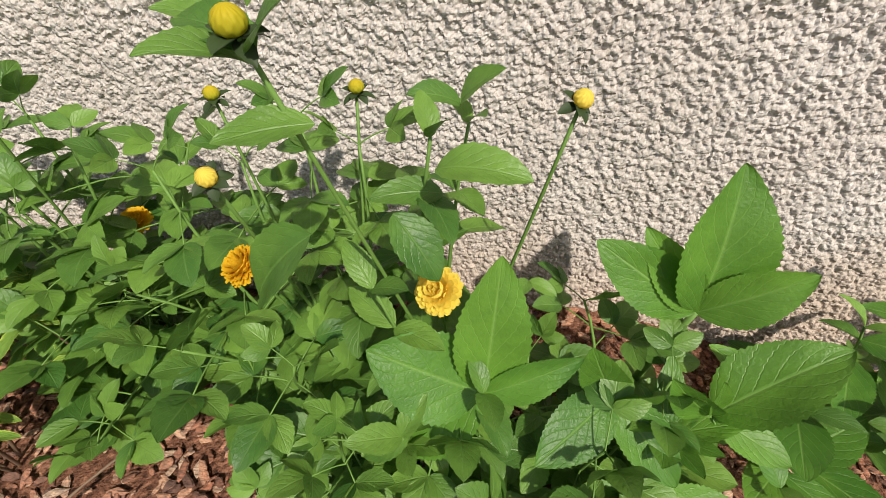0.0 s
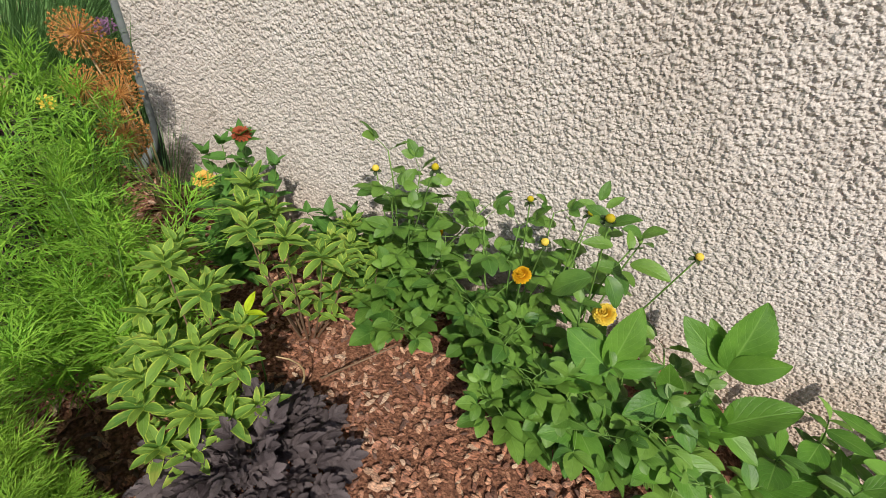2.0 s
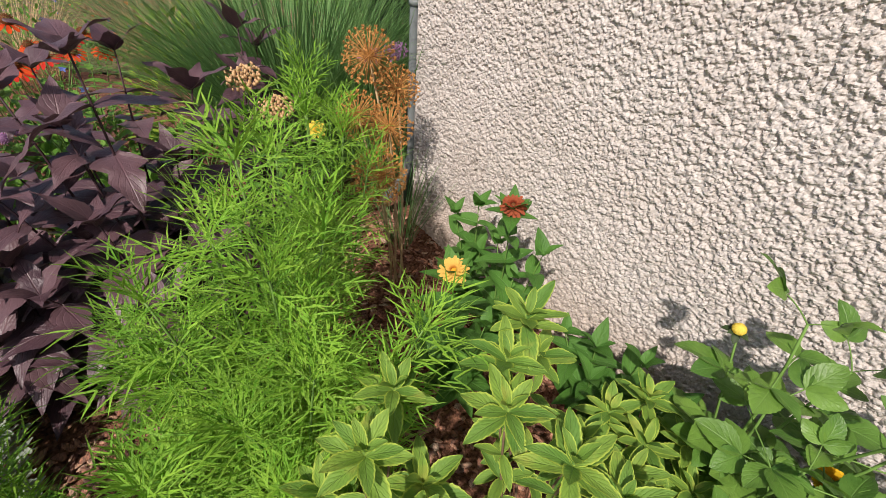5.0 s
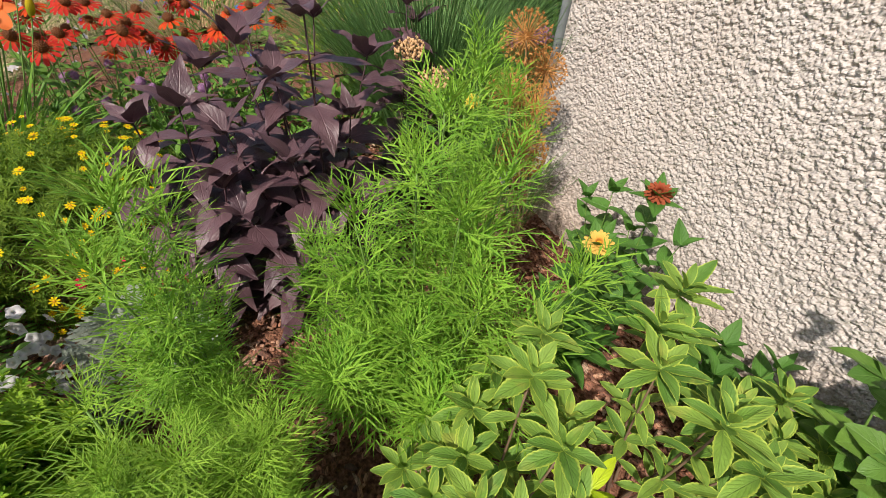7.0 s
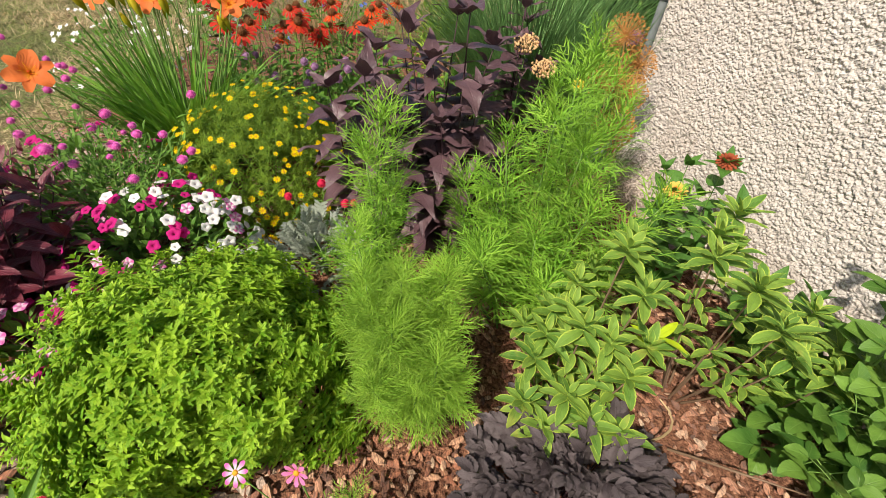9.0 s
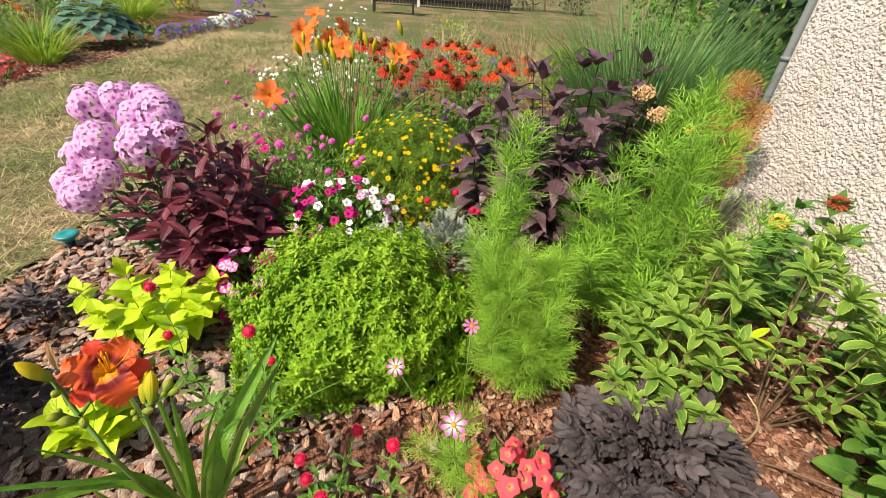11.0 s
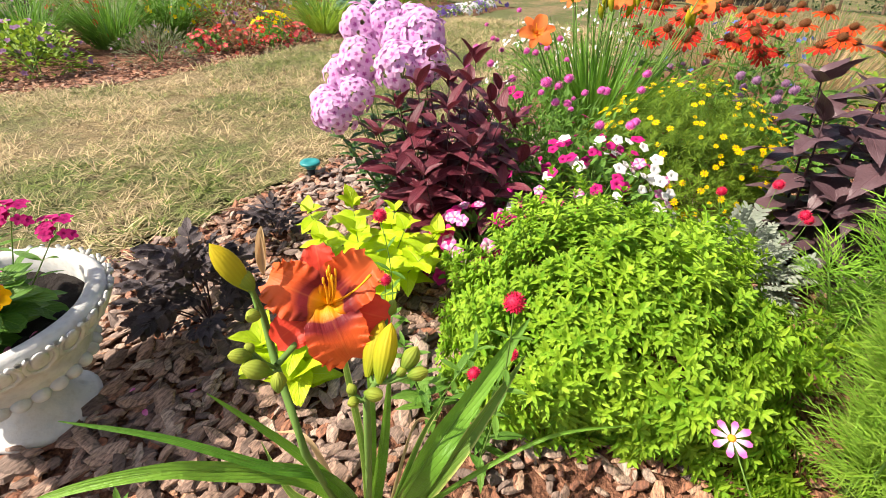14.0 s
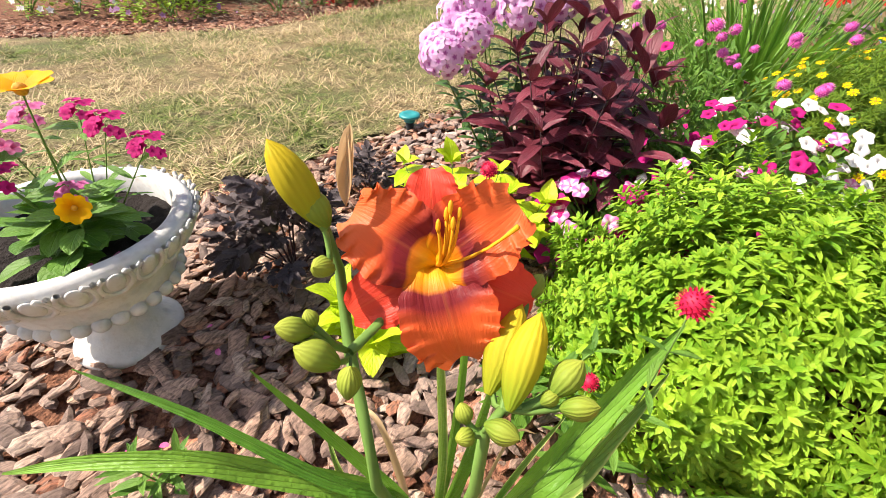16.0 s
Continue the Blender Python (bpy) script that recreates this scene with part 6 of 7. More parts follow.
sub("spent_flower", Geo().add(leaf(0.055, 0.022, "lance", 8, 1.6, 0.3, 0.05, 0, 0, 7, rnd=R)).add(leaf(0.05, 0.018, "lance", 8, 1.6, -0.3, 0.05, 0, 0, 7, rnd=R)).mesh("spent_flower", ["dry_blade"]), lily, aim(at(-0.488, -1.483, 0.737), (-0.02, -0.012, 0.05), (0.6, 0.4, 0.3), (0.5, 1.0, 0.4)), "withered papery bloom")


def strap(points, width, mat, flip=0.0, n=22):
    """A keeled daylily leaf through the given points, tapering to its tip."""
    p = [at(*q) for q in points]
    p = [p[0] * 2 - p[1]] + p + [p[-1] * 2 - p[-2]]
    v, uv, segs = [], [], len(p) - 3
    for i in range(n + 1):
        f = i / n * segs
        k = min(segs - 1, int(f))
        t, (a, b, c, d) = f - k, p[k:k + 4]
        pos = 0.5 * (2 * b + (c - a) * t + (2 * a - 5 * b + 4 * c - d) * t * t + (3 * b - a - 3 * c + d) * t ** 3)
        way = (0.5 * ((c - a) + 2 * (2 * a - 5 * b + 4 * c - d) * t + 3 * (3 * b - a - 3 * c + d) * t * t)).normalized()
        side = way.cross(Vector((0.3, 0.5, 0.8))).normalized()
        side = Matrix.Rotation(flip * i / n, 3, way) @ side
        up, half = side.cross(way), 0.5 * width * profile("blade", i / n)
        for o in (-1, -0.5, 0, 0.5, 1):
            v.append(pos + side * (o * half) + up * (abs(o) * half * 0.55))
            uv.append((0.5 + 0.5 * o, i / n))
    sub("blade", to_mesh("blade", patch(v, grid_faces(n + 1, 5), uv), [mat]), lily)


for pts, w, mat, flip in (([(-0.57, -1.42, 0), (-0.600, -1.334, 0.308), (-0.692, -1.311, 0.343), (-0.816, -1.283, 0.376), (-0.909, -1.256, 0.420)], 0.062, "blade", 0.0),
                          ([(-0.57, -1.41, 0), (-0.645, -1.306, 0.261), (-0.740, -1.274, 0.316), (-0.88, -1.244, 0.342)], 0.044, "blade_stripe", 0.2),
                          ([(-0.58, -1.46, 0), (-0.60, -1.43, 0.25), (-0.615, -1.41, 0.50)], 0.034, "blade", 0.0),
                          ([(-0.59, -1.47, 0), (-0.585, -1.46, 0.25), (-0.57, -1.46, 0.50), (-0.56, -1.455, 0.60)], 0.020, "blade_stripe", 0.0),
                          ([(-0.57, -1.43, 0), (-0.56, -1.38, 0.2), (-0.60, -1.35, 0.36), (-0.66, -1.33, 0.42)], 0.022, "blade_stripe", 0.4),
                          ([(-0.58, -1.42, 0), (-0.60, -1.40, 0.18), (-0.66, -1.39, 0.30), (-0.72, -1.37, 0.24)], 0.012, "dry_blade", 0.8),
                          ([(-0.55, -1.42, 0), (-0.62, -1.30, 0.2), (-0.72, -1.16, 0.33), (-0.80, -1.02, 0.36)], 0.014, "blade", 0.2),
                          ([(-0.56, -1.48, 0), (-0.48, -1.44, 0.35), (-0.44, -1.455, 0.50), (-0.404, -1.516, 0.616)], 0.022, "blade", 0.1),
                          ([(-0.56, -1.47, 0), (-0.50, -1.42, 0.27), (-0.455, -1.425, 0.430), (-0.414, -1.467, 0.485), (-0.365, -1.564, 0.550), (-0.318, -1.662, 0.580)], 0.022, "blade", 0.0),
                          ([(-0.56, -1.46, 0), (-0.50, -1.44, 0.25), (-0.445, -1.448, 0.425), (-0.379, -1.514, 0.494), (-0.344, -1.548, 0.525), (-0.291, -1.605, 0.534), (-0.243, -1.658, 0.522)], 0.034, "blade", 0.2),
                          ([(-0.57, -1.51, 0), (-0.48, -1.52, 0.22), (-0.46, -1.53, 0.32), (-0.48, -1.58, 0.36)], 0.018, "blade_stripe", 0.6),
                          ([(-0.62, -1.48, 0), (-0.65, -1.48, 0.35), (-0.67, -1.50, 0.66)], 0.020, "blade", 0.0),
                          ([(-0.58, -1.53, 0), (-0.60, -1.62, 0.16), (-0.60, -1.72, 0.12)], 0.016, "dry_blade", 0.5)):
    strap(pts, w, mat, flip)

# ---- urn ----
urn = thing("garden_urn", "white weathered plaster urn with egg-and-dart rim, planted", "urn", (-0.425, -2.365, 0))
prof = [(0.118, 0), (0.124, 0.006), (0.124, 0.018), (0.116, 0.026), (0.104, 0.032), (0.082, 0.052), (0.064, 0.082), (0.056, 0.108), (0.058, 0.122), (0.07, 0.130), (0.068, 0.136), (0.105, 0.148), (0.145, 0.172), (0.168, 0.200), (0.178, 0.232), (0.186, 0.256), (0.198, 0.266), (0.216, 0.282), (0.232, 0.306), (0.243, 0.334), (0.245, 0.352), (0.236, 0.363), (0.216, 0.365), (0.204, 0.354), (0.198, 0.31), (0.188, 0.28)]
sub("body", Geo().add(lathe(prof, 64)).mesh("body", ["urn"]), urn)
bead = Geo().add(ball(0.019, 0.017, 10, 7)).mesh("bead", ["urn"])
for k in range(30):
    a = 2 * math.pi * k / 30
    sub("bead", bead, urn, Matrix.Translation((0.166 * math.cos(a), 0.166 * math.sin(a), 0.192)) @ Matrix.Rotation(a, 4, "Z"))
g = Geo().add(ball(0.017, 0.029, 14, 10), Matrix.Diagonal((0.6, 1, 1, 1)))
rim_ring = []
for i in range(17):
    t = -2.5 + 5.0 * i / 16
    rim_ring.append((0.003, 0.029 * math.sin(t), -0.041 * math.cos(t) + 0.002))
g.add(tube(rim_ring, 0.0056, 8))
egg = g.mesh("egg_ornament", ["urn"])
dart = Geo().add(tube([(0, 0, 0.03), (0, 0, -0.005), (0, 0, -0.034)], [0.006, 0.0045, 0.0015], 6)).mesh("dart_ornament", ["urn"])
for k in range(24):
    a = 2 * math.pi * k / 24
    sub("egg_ornament", egg, urn, Matrix.Translation((0.240 * math.cos(a), 0.240 * math.sin(a), 0.326)) @ Matrix.Rotation(a, 4, "Z") @ Matrix.Rotation(0.5, 4, "Y") @ Matrix.Diagonal((0.85, 1, 1, 1)))
    a += math.pi / 24
    sub("dart_ornament", dart, urn, Matrix.Translation((0.243 * math.cos(a), 0.243 * math.sin(a), 0.326)) @ Matrix.Rotation(a, 4, "Z") @ Matrix.Rotation(0.5, 4, "Y"))
g = Geo()
disc = sheet(-0.22, 0.22, -0.22, 0.22, 41, 41, lambda x, y: 0.312 + 0.016 * noise.noise((x * 25, y * 25, 2)) + 0.008 * noise.noise((x * 70, y * 70, 2)), lambda x, y: x * x + y * y < 0.0408)
sub("soil", g.add(disc).mesh("soil", ["soil"]), urn, None, "dark crumbly potting soil")
ULEAF = leaf_set("leaf", "green_mid", 4, 0.10, 0.045, "spoon", 7, fold=(0.1, 0.3), droop=(0.4, 1.0))
zin_y = daisy("flower", ["golden_yellow", "cone_gold"], 8, 0.046, 0.040, 0.45, 0.3, 0.010, 0.010, "petal")
up = thing("marigold", "yellow daisy-like flowers growing in the urn", "flower plant", (-0.435, -2.29, 0.315))
for t, sc in (((-0.03, 0.02, 0.33), 1.1), ((0.0, 0.11, 0.15), 0.55), ((0.08, -0.02, 0.24), 0.8)):
    spike_leafy(up, (0, 0, 0), t, ULEAF, "stem", 4, 0.15, (1.0, 0.6), 2, (0.2, 0.7), 0.003, crown=0)
    sub("flower", zin_y, up, stand(t, (0.05, 0.05, 1) if sc > 0.6 else (0.4, 0.8, 0.4), sc))
for j in range(52):
    sub("leaf", R.choice(ULEAF), up, aim((U(-0.08, 0.07), U(-0.08, 0.05), U(0.005, 0.09)), polar(j * 2.4, U(0.1, 1.0)), (0, 0, 1), U(0.7, 1.2)))
VERB = Geo()
for i in range(16):
    p = Vector((U(-0.035, 0.035), U(-0.035, 0.035), U(-0.004, 0.012)))
    VERB.add(petals(5, 0.017, 0.014, "petal", 0.3, 0.3, 3, cols=3).patch(), stand(p, (p.x * 14, p.y * 14, 1)))
verb_m, verb_p = VERB.mesh("flower_head", ["magenta"]), VERB.mesh("flower_head", ["pink"])
vb = thing("geranium", "magenta and pink geranium flowers in the urn", "flower plant", (-0.47, -2.40, 0.315))
for t, mm in (((-0.10, 0.06, 0.22), verb_m), ((-0.14, 0.12, 0.18), verb_m), ((0.0, 0.02, 0.26), verb_p), ((0.06, 0.05, 0.24), verb_p), ((0.1, 0.12, 0.2), verb_m), ((0.02, 0.16, 0.15), verb_p), ((0.12, -0.02, 0.25), verb_p), ((-0.08, 0.0, 0.24), verb_m)):
    spike_leafy(vb, (t[0] * 0.3, t[1] * 0.3, 0), t, KLEAF, "stem", 4, 0.15, (0.9, 0.6), 2, (0.1, 0.7), 0.002, crown=0)
    sub("flower_head", mm, vb, stand(t, (0.2, 0.4, 1), U(0.6, 0.85)))
for x, y, z in ((-0.375, -2.21, 0.330), (-0.415, -2.205, 0.330), (-0.345, -2.235, 0.330), (-0.395, -2.235, 0.330), (-0.465, -2.21, 0.330), (-0.53, -2.12, 0.03), (-0.56, -2.2, 0.03), (-0.62, -2.06, 0.03), (-0.28, -2.02, 0.03), (-0.33, -1.98, 0.03), (-1.28, -2.42, 0.03), (-1.6, -2.44, 0.03), (-1.52, -2.5, 0.03), (-1.42, -2.36, 0.03)):
    pt = thing("fallen_petal", "fallen pink petal lying on the ground", "petal", (x, y, z), "fallen pink petals")
    sub("blade", leaf_set("fallen", "pink", 1, 0.018, 0.014, "petal", 3, fold=0.3, droop=0.5)[0], pt, pose(0, 0, 0, U(-15, 15), U(-15, 15), U(0, 360)))

# ---- teal stake ----
cap = thing("sprinkler_stake", "teal plastic cap on a short dark stake in the mulch", "garden stake", (-1.93, -2.74, 0))
sub("stake", Geo().add(tube([(0, 0, -0.05), (0, 0, 0.05)], 0.022, 12)).mesh("stake", ["black_plastic"]), cap)
sub("collar", Geo().add(lathe([(0.022, 0.035), (0.03, 0.04), (0.03, 0.055), (0.02, 0.06)], 20)).mesh("collar", ["teal"]), cap)
sub("cap", Geo().add(lathe([(0.001, 0.062), (0.05, 0.062), (0.055, 0.066), (0.055, 0.074), (0.05, 0.079), (0.025, 0.081), (0.02, 0.078), (0.001, 0.078)], 28)).mesh("cap", ["teal"]), cap)

# ---- bed across the lawn ----
ROUND = [leaf(0.06, 0.035, "ovate", 4, 0.2, 0.5, rnd=R) for _ in range(4)]
THIN = [leaf(0.07, 0.010, "lance", 3, 0.2, 0.4, cols=3, rnd=R) for _ in range(4)]
TINY = petals(5, 0.02, 0.015, "petal", 0.2, 0.1, 2, cols=3)
TINY_P = TINY.patch()


def far_plant(name, label, loc, rx, ry, h, leaves, count, mat, bloom=None, n=0, size=(1.0, 1.6), category="perennial"):
    e = shrub(name, label, category, loc, rx, ry, h, leaves, count, mat, low=0.0, stems=8)
    g = Geo()
    for i in range(n):
        p, d = on_dome(rx, ry, h, 0.1, 1.04)
        names = [bloom] if isinstance(bloom, str) else list(dict.fromkeys(bloom))
        pick = 0 if isinstance(bloom, str) else names.index(R.choice(bloom))
        g.add(TINY_P, stand(p, d + Vector((0.3, 0.4, 0.5)), U(*size), U(0, 6)), pick)
    if n:
        stuff("blossom", g.mesh("blossom", names), e)
    return e


far_plant("catmint", "green bushy plant with mauve flowers across the lawn", (-2.45, -6.45, 0), 0.5, 0.42, 0.42, ROUND, 700, "green_yellow", "mauve", 60)
far_plant("grey_shrub", "low grey-green shrub at the far bed's edge", (-3.35, -5.95, 0), 0.45, 0.3, 0.34, THIN, 900, "green_grey", "mauve", 16, (0.5, 0.8))
for x, y in ((-4.3, -5.75), (-4.75, -5.7), (-5.2, -5.7), (-5.0, -6.1), (-4.5, -6.2), (-4.0, -6.0)):
    far_plant("red_bedding", "low bedding plant with coral-red flowers", (x, y, 0), 0.28, 0.2, 0.24, ROUND, 160, "ajuga" if U(0, 1) < 0.4 else "green_mid", ["coral", "red", "coral"], 40, (1.1, 1.8))
for x, y, z in ((-3.6, -7.1, 0.8), (-4.4, -7.2, 0.85), (-2.9, -7.4, 0.8)):
    grass_clump("daylily_foliage", "clump of dark green arching daylily leaves", (x, y, 0), 320, z, 0.018, 1.0, "green_mid", 0.22, (0.9, 1.5))
far_plant("mauve_perennial", "tall dusky mauve-flowered perennial", (-2.2, -7.4, 0), 0.6, 0.5, 0.8, THIN, 500, "green_mid", ["mauve", "mauve", "red"], 110, (1.4, 2.2))
far_plant("mauve_perennial", "bronze sedum with dusky flower heads", (-5.3, -7.0, 0), 0.6, 0.5, 0.55, ROUND, 360, "ajuga", ["mauve", "red"], 80, (1.4, 2.2))
far_plant("yellow_bedding", "patch of golden-yellow bedding flowers", (-5.25, -6.15, 0), 0.36, 0.26, 0.34, ROUND, 160, "green_mid", "yellow", 70, (1.3, 2.0))
for k, (x, y) in enumerate(((-6.15, -6.0), (-6.6, -6.4))):
    grass_clump("daylily_foliage", "yellowing daylily clump with faded orange blooms", (x, y, 0), 260, 0.72, 0.016, 1.1, ("green_yellow", "green_mid")[k], 0.2, (0.8, 1.45))
e = far_plant("faded_daylily", "faded apricot daylily blooms", (-6.4, -6.6, 0), 0.5, 0.3, 0.75, THIN, 200, "green_mid", "orange", 22, (2.0, 2.8))
HOS = leaf_set("leaf", "hosta", 4, 0.30, 0.23, "heart", 8, fold=(0.1, 0.25), droop=(0.5, 1.0), wave=0.02)
e = thing("hosta", "large blue-green hosta with broad ribbed leaves", "hosta", (-7.6, -6.15, 0))
for i in range(60):
    az, q = i * 2.39996, math.sqrt((i + 0.5) / 60)
    p = Vector((0.46 * q * math.cos(az), 0.46 * q * math.sin(az), 0.72 - 0.45 * q))
    sub("leaf", R.choice(HOS), e, aim(p, polar(az, 0.5 - 0.6 * q), (0, 0, 1), U(0.8, 1.15)))
far_plant("leafy_plant", "rounded green plant beside the hosta", (-7.9, -5.7, 0), 0.4, 0.3, 0.32, ROUND, 260, "green_mid")
far_plant("bronze_groundcover", "bronze-brown groundcover in the far bed", (-9.0, -6.2, 0), 0.6, 0.5, 0.25, ROUND, 260, "ajuga")
for x in (-8.7, -9.3, -9.8, -11.4):
    far_plant("alyssum", "low violet edging flowers along the lawn", (x, edge_far(x) - 0.28, 0), 0.36, 0.24, 0.22, ROUND, 90, "green_mid", "violet", 46, (1.6, 2.4))
for x in (-10.3, -10.8, -12.0):
    far_plant("alyssum", "low white edging flowers along the lawn", (x, edge_far(x) - 0.3, 0), 0.36, 0.26, 0.22, ROUND, 60, "green_mid", "white", 60, (1.6, 2.4))
far_plant("salvia", "violet salvia at the far end of the bed", (-12.8, -5.6, 0), 0.5, 0.4, 0.5, THIN, 160, "green_mid", "violet", 70, (2.0, 3.0))
grass_clump("ornamental_grass", "bright green fountain of arching grass", (-9.7, -6.9, 0), 520, 1.05, 0.02, 1.4, "green_yellow", 0.25, (0.8, 1.5))
far_plant("white_shrub", "white-flowered shrub in the far bed", (-7.2, -7.9, 0), 0.7, 0.6, 1.0, ROUND, 420, "green_mid", "white", 110, (1.8, 2.6))
far_plant("yellow_shrub", "yellow-leaved shrub at the back of the far bed", (-5.9, -8.0, 0), 0.8, 0.7, 0.95, ROUND, 520, "green_yellow")
far_plant("leafy_shrub", "green shrub at the back of the far bed", (-4.2, -8.6, 0), 1.0, 0.8, 1.05, ROUND, 600, "green_mid")
far_plant("leafy_shrub", "dark green shrub closing the far bed", (-2.4, -8.9, 0), 1.0, 0.8, 1.1, ROUND, 600, "green_dark")
far_plant("leafy_shrub", "large-leaved green shrub behind the hosta", (-8.9, -7.6, 0), 0.9, 0.8, 1.1, ROUND, 600, "green_mid")
far_plant("leafy_shrub", "green shrub beyond the arching grass", (-12.6, -7.4, 0), 1.1, 0.9, 1.0, ROUND, 600, "green_mid")
far_plant("red_bedding", "red salvia at the back of the far bed", (-4.9, -7.7, 0), 0.5, 0.3, 0.5, THIN, 120, "green_mid", "red", 30, (2.0, 3.0))

fill = random.Random(21)
for k in range(22):
    x, y = -1.4 - 0.58 * k + fill.uniform(-0.2, 0.2), fill.uniform(-8.6, -6.9)
    mat = ("green_mid", "green_yellow", "green_grey", "green_mid", "ajuga")[k % 5]
    bloom = (None, "white", None, "mauve", "red", "yellow", None)[k % 7]
    far_plant("border_plant", "leafy border plant filling the bed across the lawn", (x, y, 0), fill.uniform(0.35, 0.6), fill.uniform(0.3, 0.5), fill.uniform(0.35, 0.8), ROUND if k % 2 else THIN, 340, mat, bloom, 40 if bloom else 0, (1.2, 2.0))
for x, y, h, mat in ((-7.4, 0.3, 0.55, "ajuga"), (-8.3, -0.5, 0.6, "green_grey"), (-7.0, 1.3, 0.7, "green_yellow"), (-8.8, 1.4, 0.6, "ajuga"), (-7.8, -1.4, 0.5, "green_mid"), (-10.5, 1.5, 0.7, "green_mid"), (-6.6, -1.2, 0.5, "green_grey"), (-11.5, 0.4, 0.6, "green_grey")):
    far_plant("border_plant", "soft dry-looking perennial beyond the coneflowers", (x, y, 0), 0.6, 0.55, h, THIN, 420, mat, ("mauve", "blue") if mat == "green_grey" else "orange" if mat == "ajuga" else None, 16 if mat in ("green_grey", "ajuga") else 0, (0.8, 1.4))

# ---- far garden ----
HEDGE = [leaf(0.09, 0.06, "ovate", 3, 0.2, 0.5, cols=3, rnd=R) for _ in range(4)]


def hedge(label, loc, lx, ly, h, count, mat):
    e = thing("hedge", label, "hedge", loc)
    g = Geo()
    for i in range(count):
        x, y, z = U(-lx, lx), U(-ly, ly), h * U(0.0, 1.0) ** 0.8
        k = 1 + 0.25 * noise.noise((x * 0.9, y * 0.9, z * 0.9))
        g.add(R.choice(HEDGE), aim((x * k, y * k, z * (0.85 + 0.3 * noise.noise((x, y, 7)))), (U(-1, 1), U(-1, 1), U(-0.6, 0.8)), (U(-0.5, 0.5), U(-0.5, 0.5), 1), U(0.8, 1.6)))
    sg = Geo()
    for i in range(int(max(lx, ly) * 2)):
        x, y = U(-lx, lx), U(-ly, ly)
        sg.add(tube([(x, y, 0), (x * 0.95, y * 0.95, h * 0.8)], [0.05, 0.02], 6))
    stuff("trunk", sg.mesh("trunk", ["stem_wood"]), e)
    stuff("foliage", g.mesh("foliage", [mat]), e)


hedge("dark green hedge closing the garden", (-23.5, -3.0, 0), 0.9, 10.0, 2.6, 11000, "green_dark")
hedge("mixed green hedge behind the far bed", (-7.0, -11.0, 0), 10.5, 0.8, 2.6, 9000, "green_dark")
hedge("green shrubs beside the house", (-7.5, 4.2, 0), 3.6, 0.9, 2.2, 6000, "green_mid")
fence = thing("fence", "dark weathered board fence at the garden's end", "fence", (-21.0, -0.4, 0))
board = Geo().add(box(-0.012, 0.012, -0.065, 0.065, 0.05, 1.25)).mesh("board", ["fence_wood"], False)
post = Geo().add(box(-0.05, 0.05, -0.05, 0.05, -0.1, 1.4)).mesh("post", ["white_paint"], False)
for k in range(40):
    sub("board", board, fence, pose(0, -3.0 + 0.15 * k, 0, 0, 0, U(-2, 2)))
for k in range(2):
    sub("post", post, fence, pose(0.09, -3.0 + 1.95 * k, 0))
rail = Geo().add(box(-0.02, 0.02, -3.05, 3.0, -0.04, 0.04)).mesh("rail", ["fence_wood"], False)
for z in (0.3, 1.0):
    sub("rail", rail, fence, pose(0.034, 0, z))
bench = thing("garden_bench", "dark wooden bench far down the garden", "bench", (-17.0, -2.2, 0))
slat = Geo().add(box(-0.035, 0.035, -0.75, 0.75, -0.015, 0.015)).mesh("slat", ["fence_wood"], False)
leg = Geo().add(box(-0.03, 0.03, -0.03, 0.03, 0, 0.43)).mesh("leg", ["fence_wood"], False)
for k in range(5):
    sub("slat", slat, bench, pose(-0.2 + 0.09 * k, 0, 0.445))
for k in range(4):
    sub("slat", slat, bench, pose(-0.27 - 0.02 * k, 0, 0.55 + 0.1 * k, 0, 80))
for x in (-0.2, 0.16):
    for y in (-0.68, 0.68):
        sub("leg", leg, bench, pose(x, y, 0))
for y in (-0.6, 0.6):
    sub("back_post", Geo().add(tube([(-0.24, y, 0.43), (-0.31, y, 0.92)], 0.022, 6)).mesh("back_post", ["fence_wood"]), bench)
far_plant("leafy_plant", "pale green rounded plants far down the garden", (-10.2, -0.4, 0), 0.7, 0.6, 0.6, ROUND, 300, "green_yellow")
far_plant("leafy_plant", "rosy dry-looking perennials far down the garden", (-9.4, 0.8, 0), 0.8, 0.7, 0.65, THIN, 360, "ajuga")

# ---- grass blades on the lawn ----
rs = np.random.RandomState(11)


def tuft():
    g = Geo()
    for i in range(9):
        az = U(0, 6.28)
        g.add(leaf(U(0.045, 0.11), 0.0068, "blade", 2, 0.2, U(0.2, 1.2), cols=2, rnd=R), aim(polar(az, 0) * U(0, 0.035), polar(az + U(-1, 1), U(0.1, 0.9)), (0, 0, 1)))
    return g.patch()


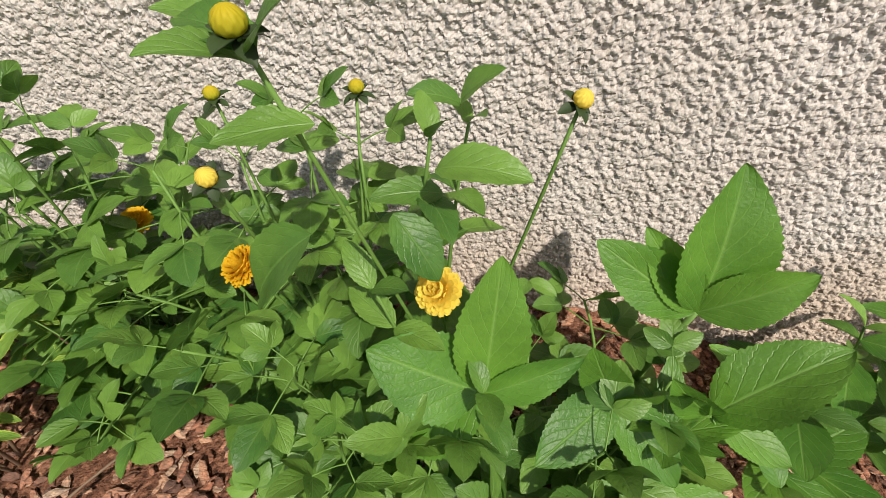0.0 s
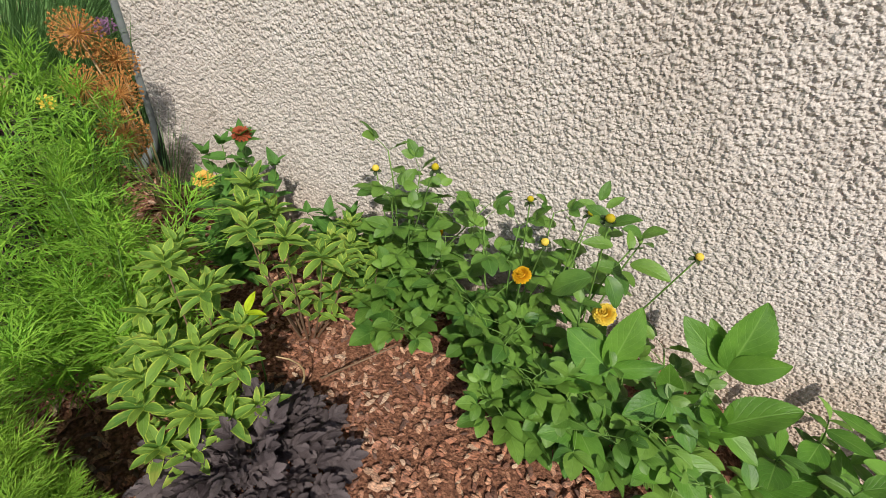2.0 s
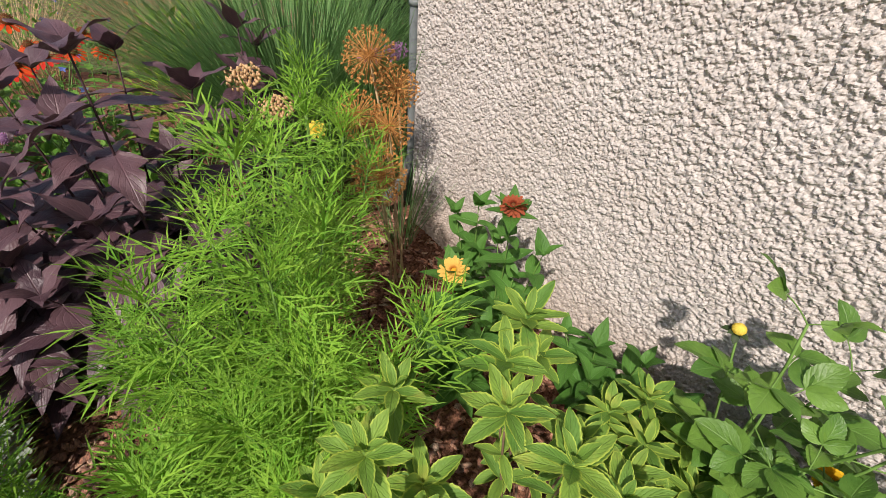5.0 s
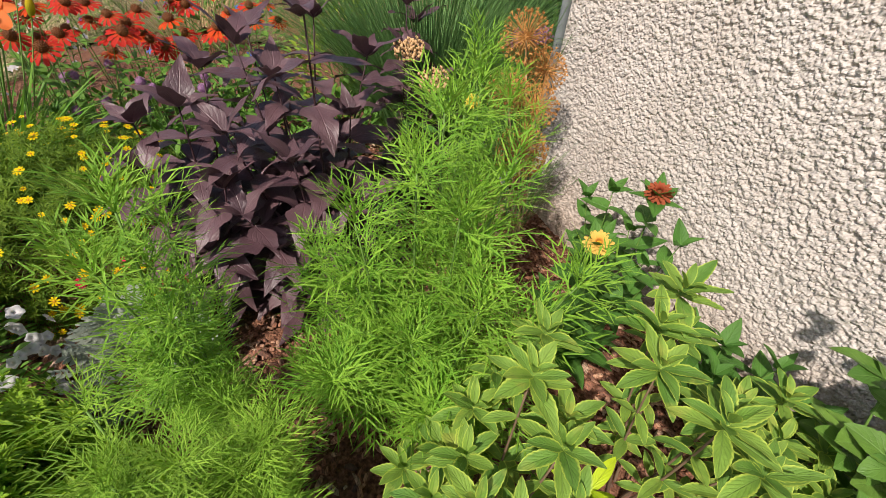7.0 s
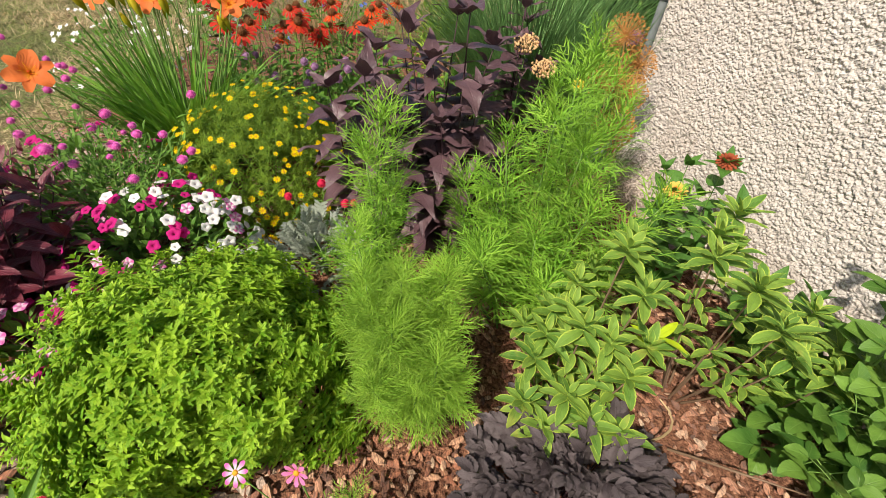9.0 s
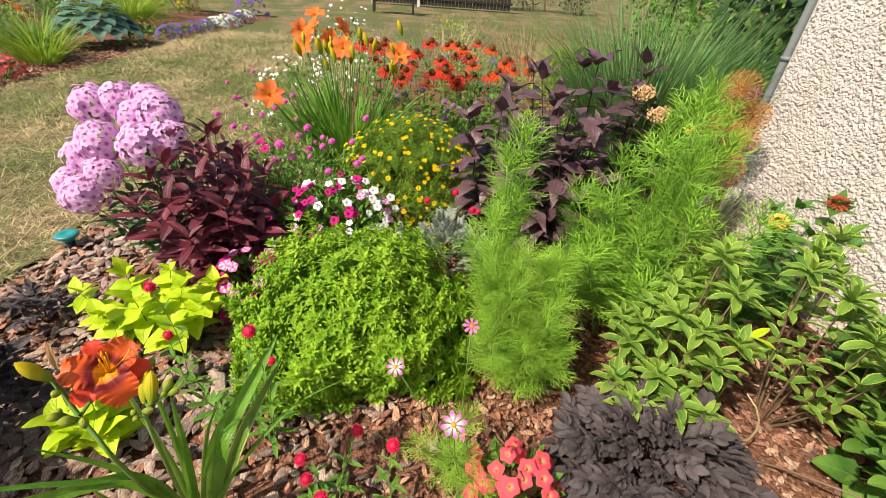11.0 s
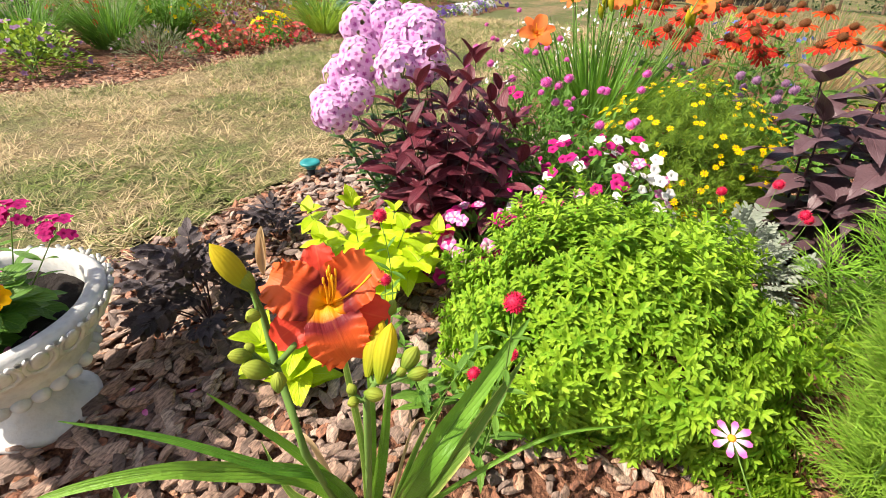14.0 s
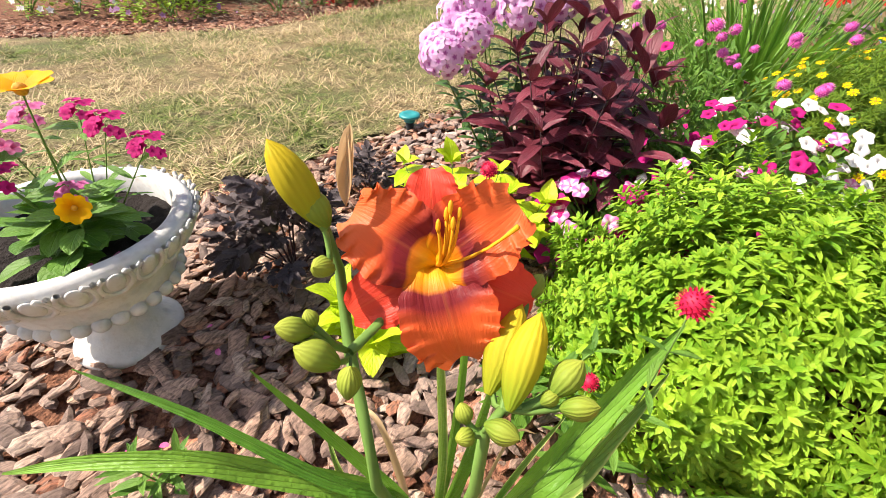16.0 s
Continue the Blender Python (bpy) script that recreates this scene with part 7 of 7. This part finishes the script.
TUFTS = [tuft() for _ in range(10)]
g = Geo()
for i in range(38000):
    x = 1.6 - 11.5 * U(0, 1) ** 1.35
    y = U(-6.2, -1.6)
    if in_near(x, y - 0.015) or in_far(x, y + 0.015):
        continue
    thick = noise.noise((x * 2.2, y * 2.2, 4))
    if thick < -0.25 and U(0, 1) < 0.6:
        continue
    s = U(0.65, 1.2) * (1 + 0.5 * thick) * (1 + max(0.0, -x - 2) * 0.10)
    g.add(R.choice(TUFTS), pose(x, y, lawn_top(x, y) - 0.004, U(-8, 8), U(-8, 8), U(0, 360)) @ Matrix.Scale(s, 4))
lawn_grass = tagged(new("lawn_grass", g.mesh("lawn_grass", ["lawn_blade"])), "short dry grass blades, straw and green", "grass", kind="stuff")

# ---- bark chips ----
def chip(size):
    """A split flake of bark: ragged outline, thin, slightly bent, with a ridge along its upper face."""
    k = R.randint(6, 9)
    lx, ly, th = size * U(0.8, 1.4), size * U(0.35, 0.7), size * U(0.06, 0.13)
    ring = [(lx * 0.5 * math.cos(6.28 * j / k) * U(0.65, 1.15), ly * 0.5 * math.sin(6.28 * j / k + 0.3) * U(0.6, 1.2)) for j in range(k)]
    bend, slope = U(-0.4, 0.4), U(-0.12, 0.12)
    v = [(x, y, -th / 2 + bend * x * x / lx) for x, y in ring]
    v += [(x * U(0.78, 0.97), y * U(0.75, 0.97), th * U(0.2, 0.55) + bend * x * x / lx + slope * y) for x, y in ring]
    v += [(lx * U(-0.2, -0.1), ly * U(-0.1, 0.1), th * U(0.5, 0.9)), (lx * U(0.1, 0.2), ly * U(-0.1, 0.1), th * U(0.5, 0.9))]
    f = [(j, (j + 1) % k, k + (j + 1) % k, k + j) for j in range(k)]
    for j in range(k):
        a, b = k + j, k + (j + 1) % k
        end = [2 * k + (v[q][0] > 0) for q in (a, b)]
        f.append((a, b, end[1]) if end[0] == end[1] else (a, b, end[1], end[0]))
    return patch(v, f)


CHIPS = [chip(1.0) for _ in range(18)]
CHIP_MESH = [to_mesh("bark_chip", c, ["bark_old"], False) for c in CHIPS]
for _ in range(290):
    x, y = U(-1.1, -0.05), U(-2.35, -1.55)
    sub("bark_chip", R.choice(CHIP_MESH), flower_bed, pose(x, y, 0.016 + U(0, 0.016), U(-28, 28), U(-24, 24), U(0, 360)) @ Matrix.Scale(U(0.06, 0.105), 4))
g, old = Geo(), Geo()
for i in range(27000):
    x, y = 1.7 - 5.4 * U(0, 1) ** 1.1, U(-2.95, 1.18)
    if not in_near(x, y + U(-0.06, 0.01)):
        continue
    fresh = y > -1.1 + U(-0.4, 0.4)
    m = pose(x, y, ground_z(x, y) + U(-0.004, 0.014), U(-25, 25), U(-25, 25), U(0, 360)) @ Matrix.Scale(U(0.020, 0.055) if fresh else U(0.032, 0.09), 4)
    (g if fresh or U(0, 1) < 0.25 else old).add(R.choice(CHIPS), m)
stuff("bark_mulch", g.mesh("bark_mulch", ["bark"], False), flower_bed, "loose reddish brown bark chips")
stuff("bark_flakes", old.mesh("bark_flakes", ["bark_old"], False), flower_bed, "weathered grey-brown bark flakes")
g = Geo()
for i in range(5000):
    x = U(-9.0, 1.5)
    y = edge_far(x) - abs(R.gauss(0, 0.5))
    g.add(R.choice(CHIPS), pose(x, y, U(-0.002, 0.012), U(-25, 25), U(-25, 25), U(0, 360)) @ Matrix.Scale(U(0.03, 0.08), 4))
stuff("bark_mulch", g.mesh("bark_mulch", ["bark"], False), far_bed, "loose brown bark chips")
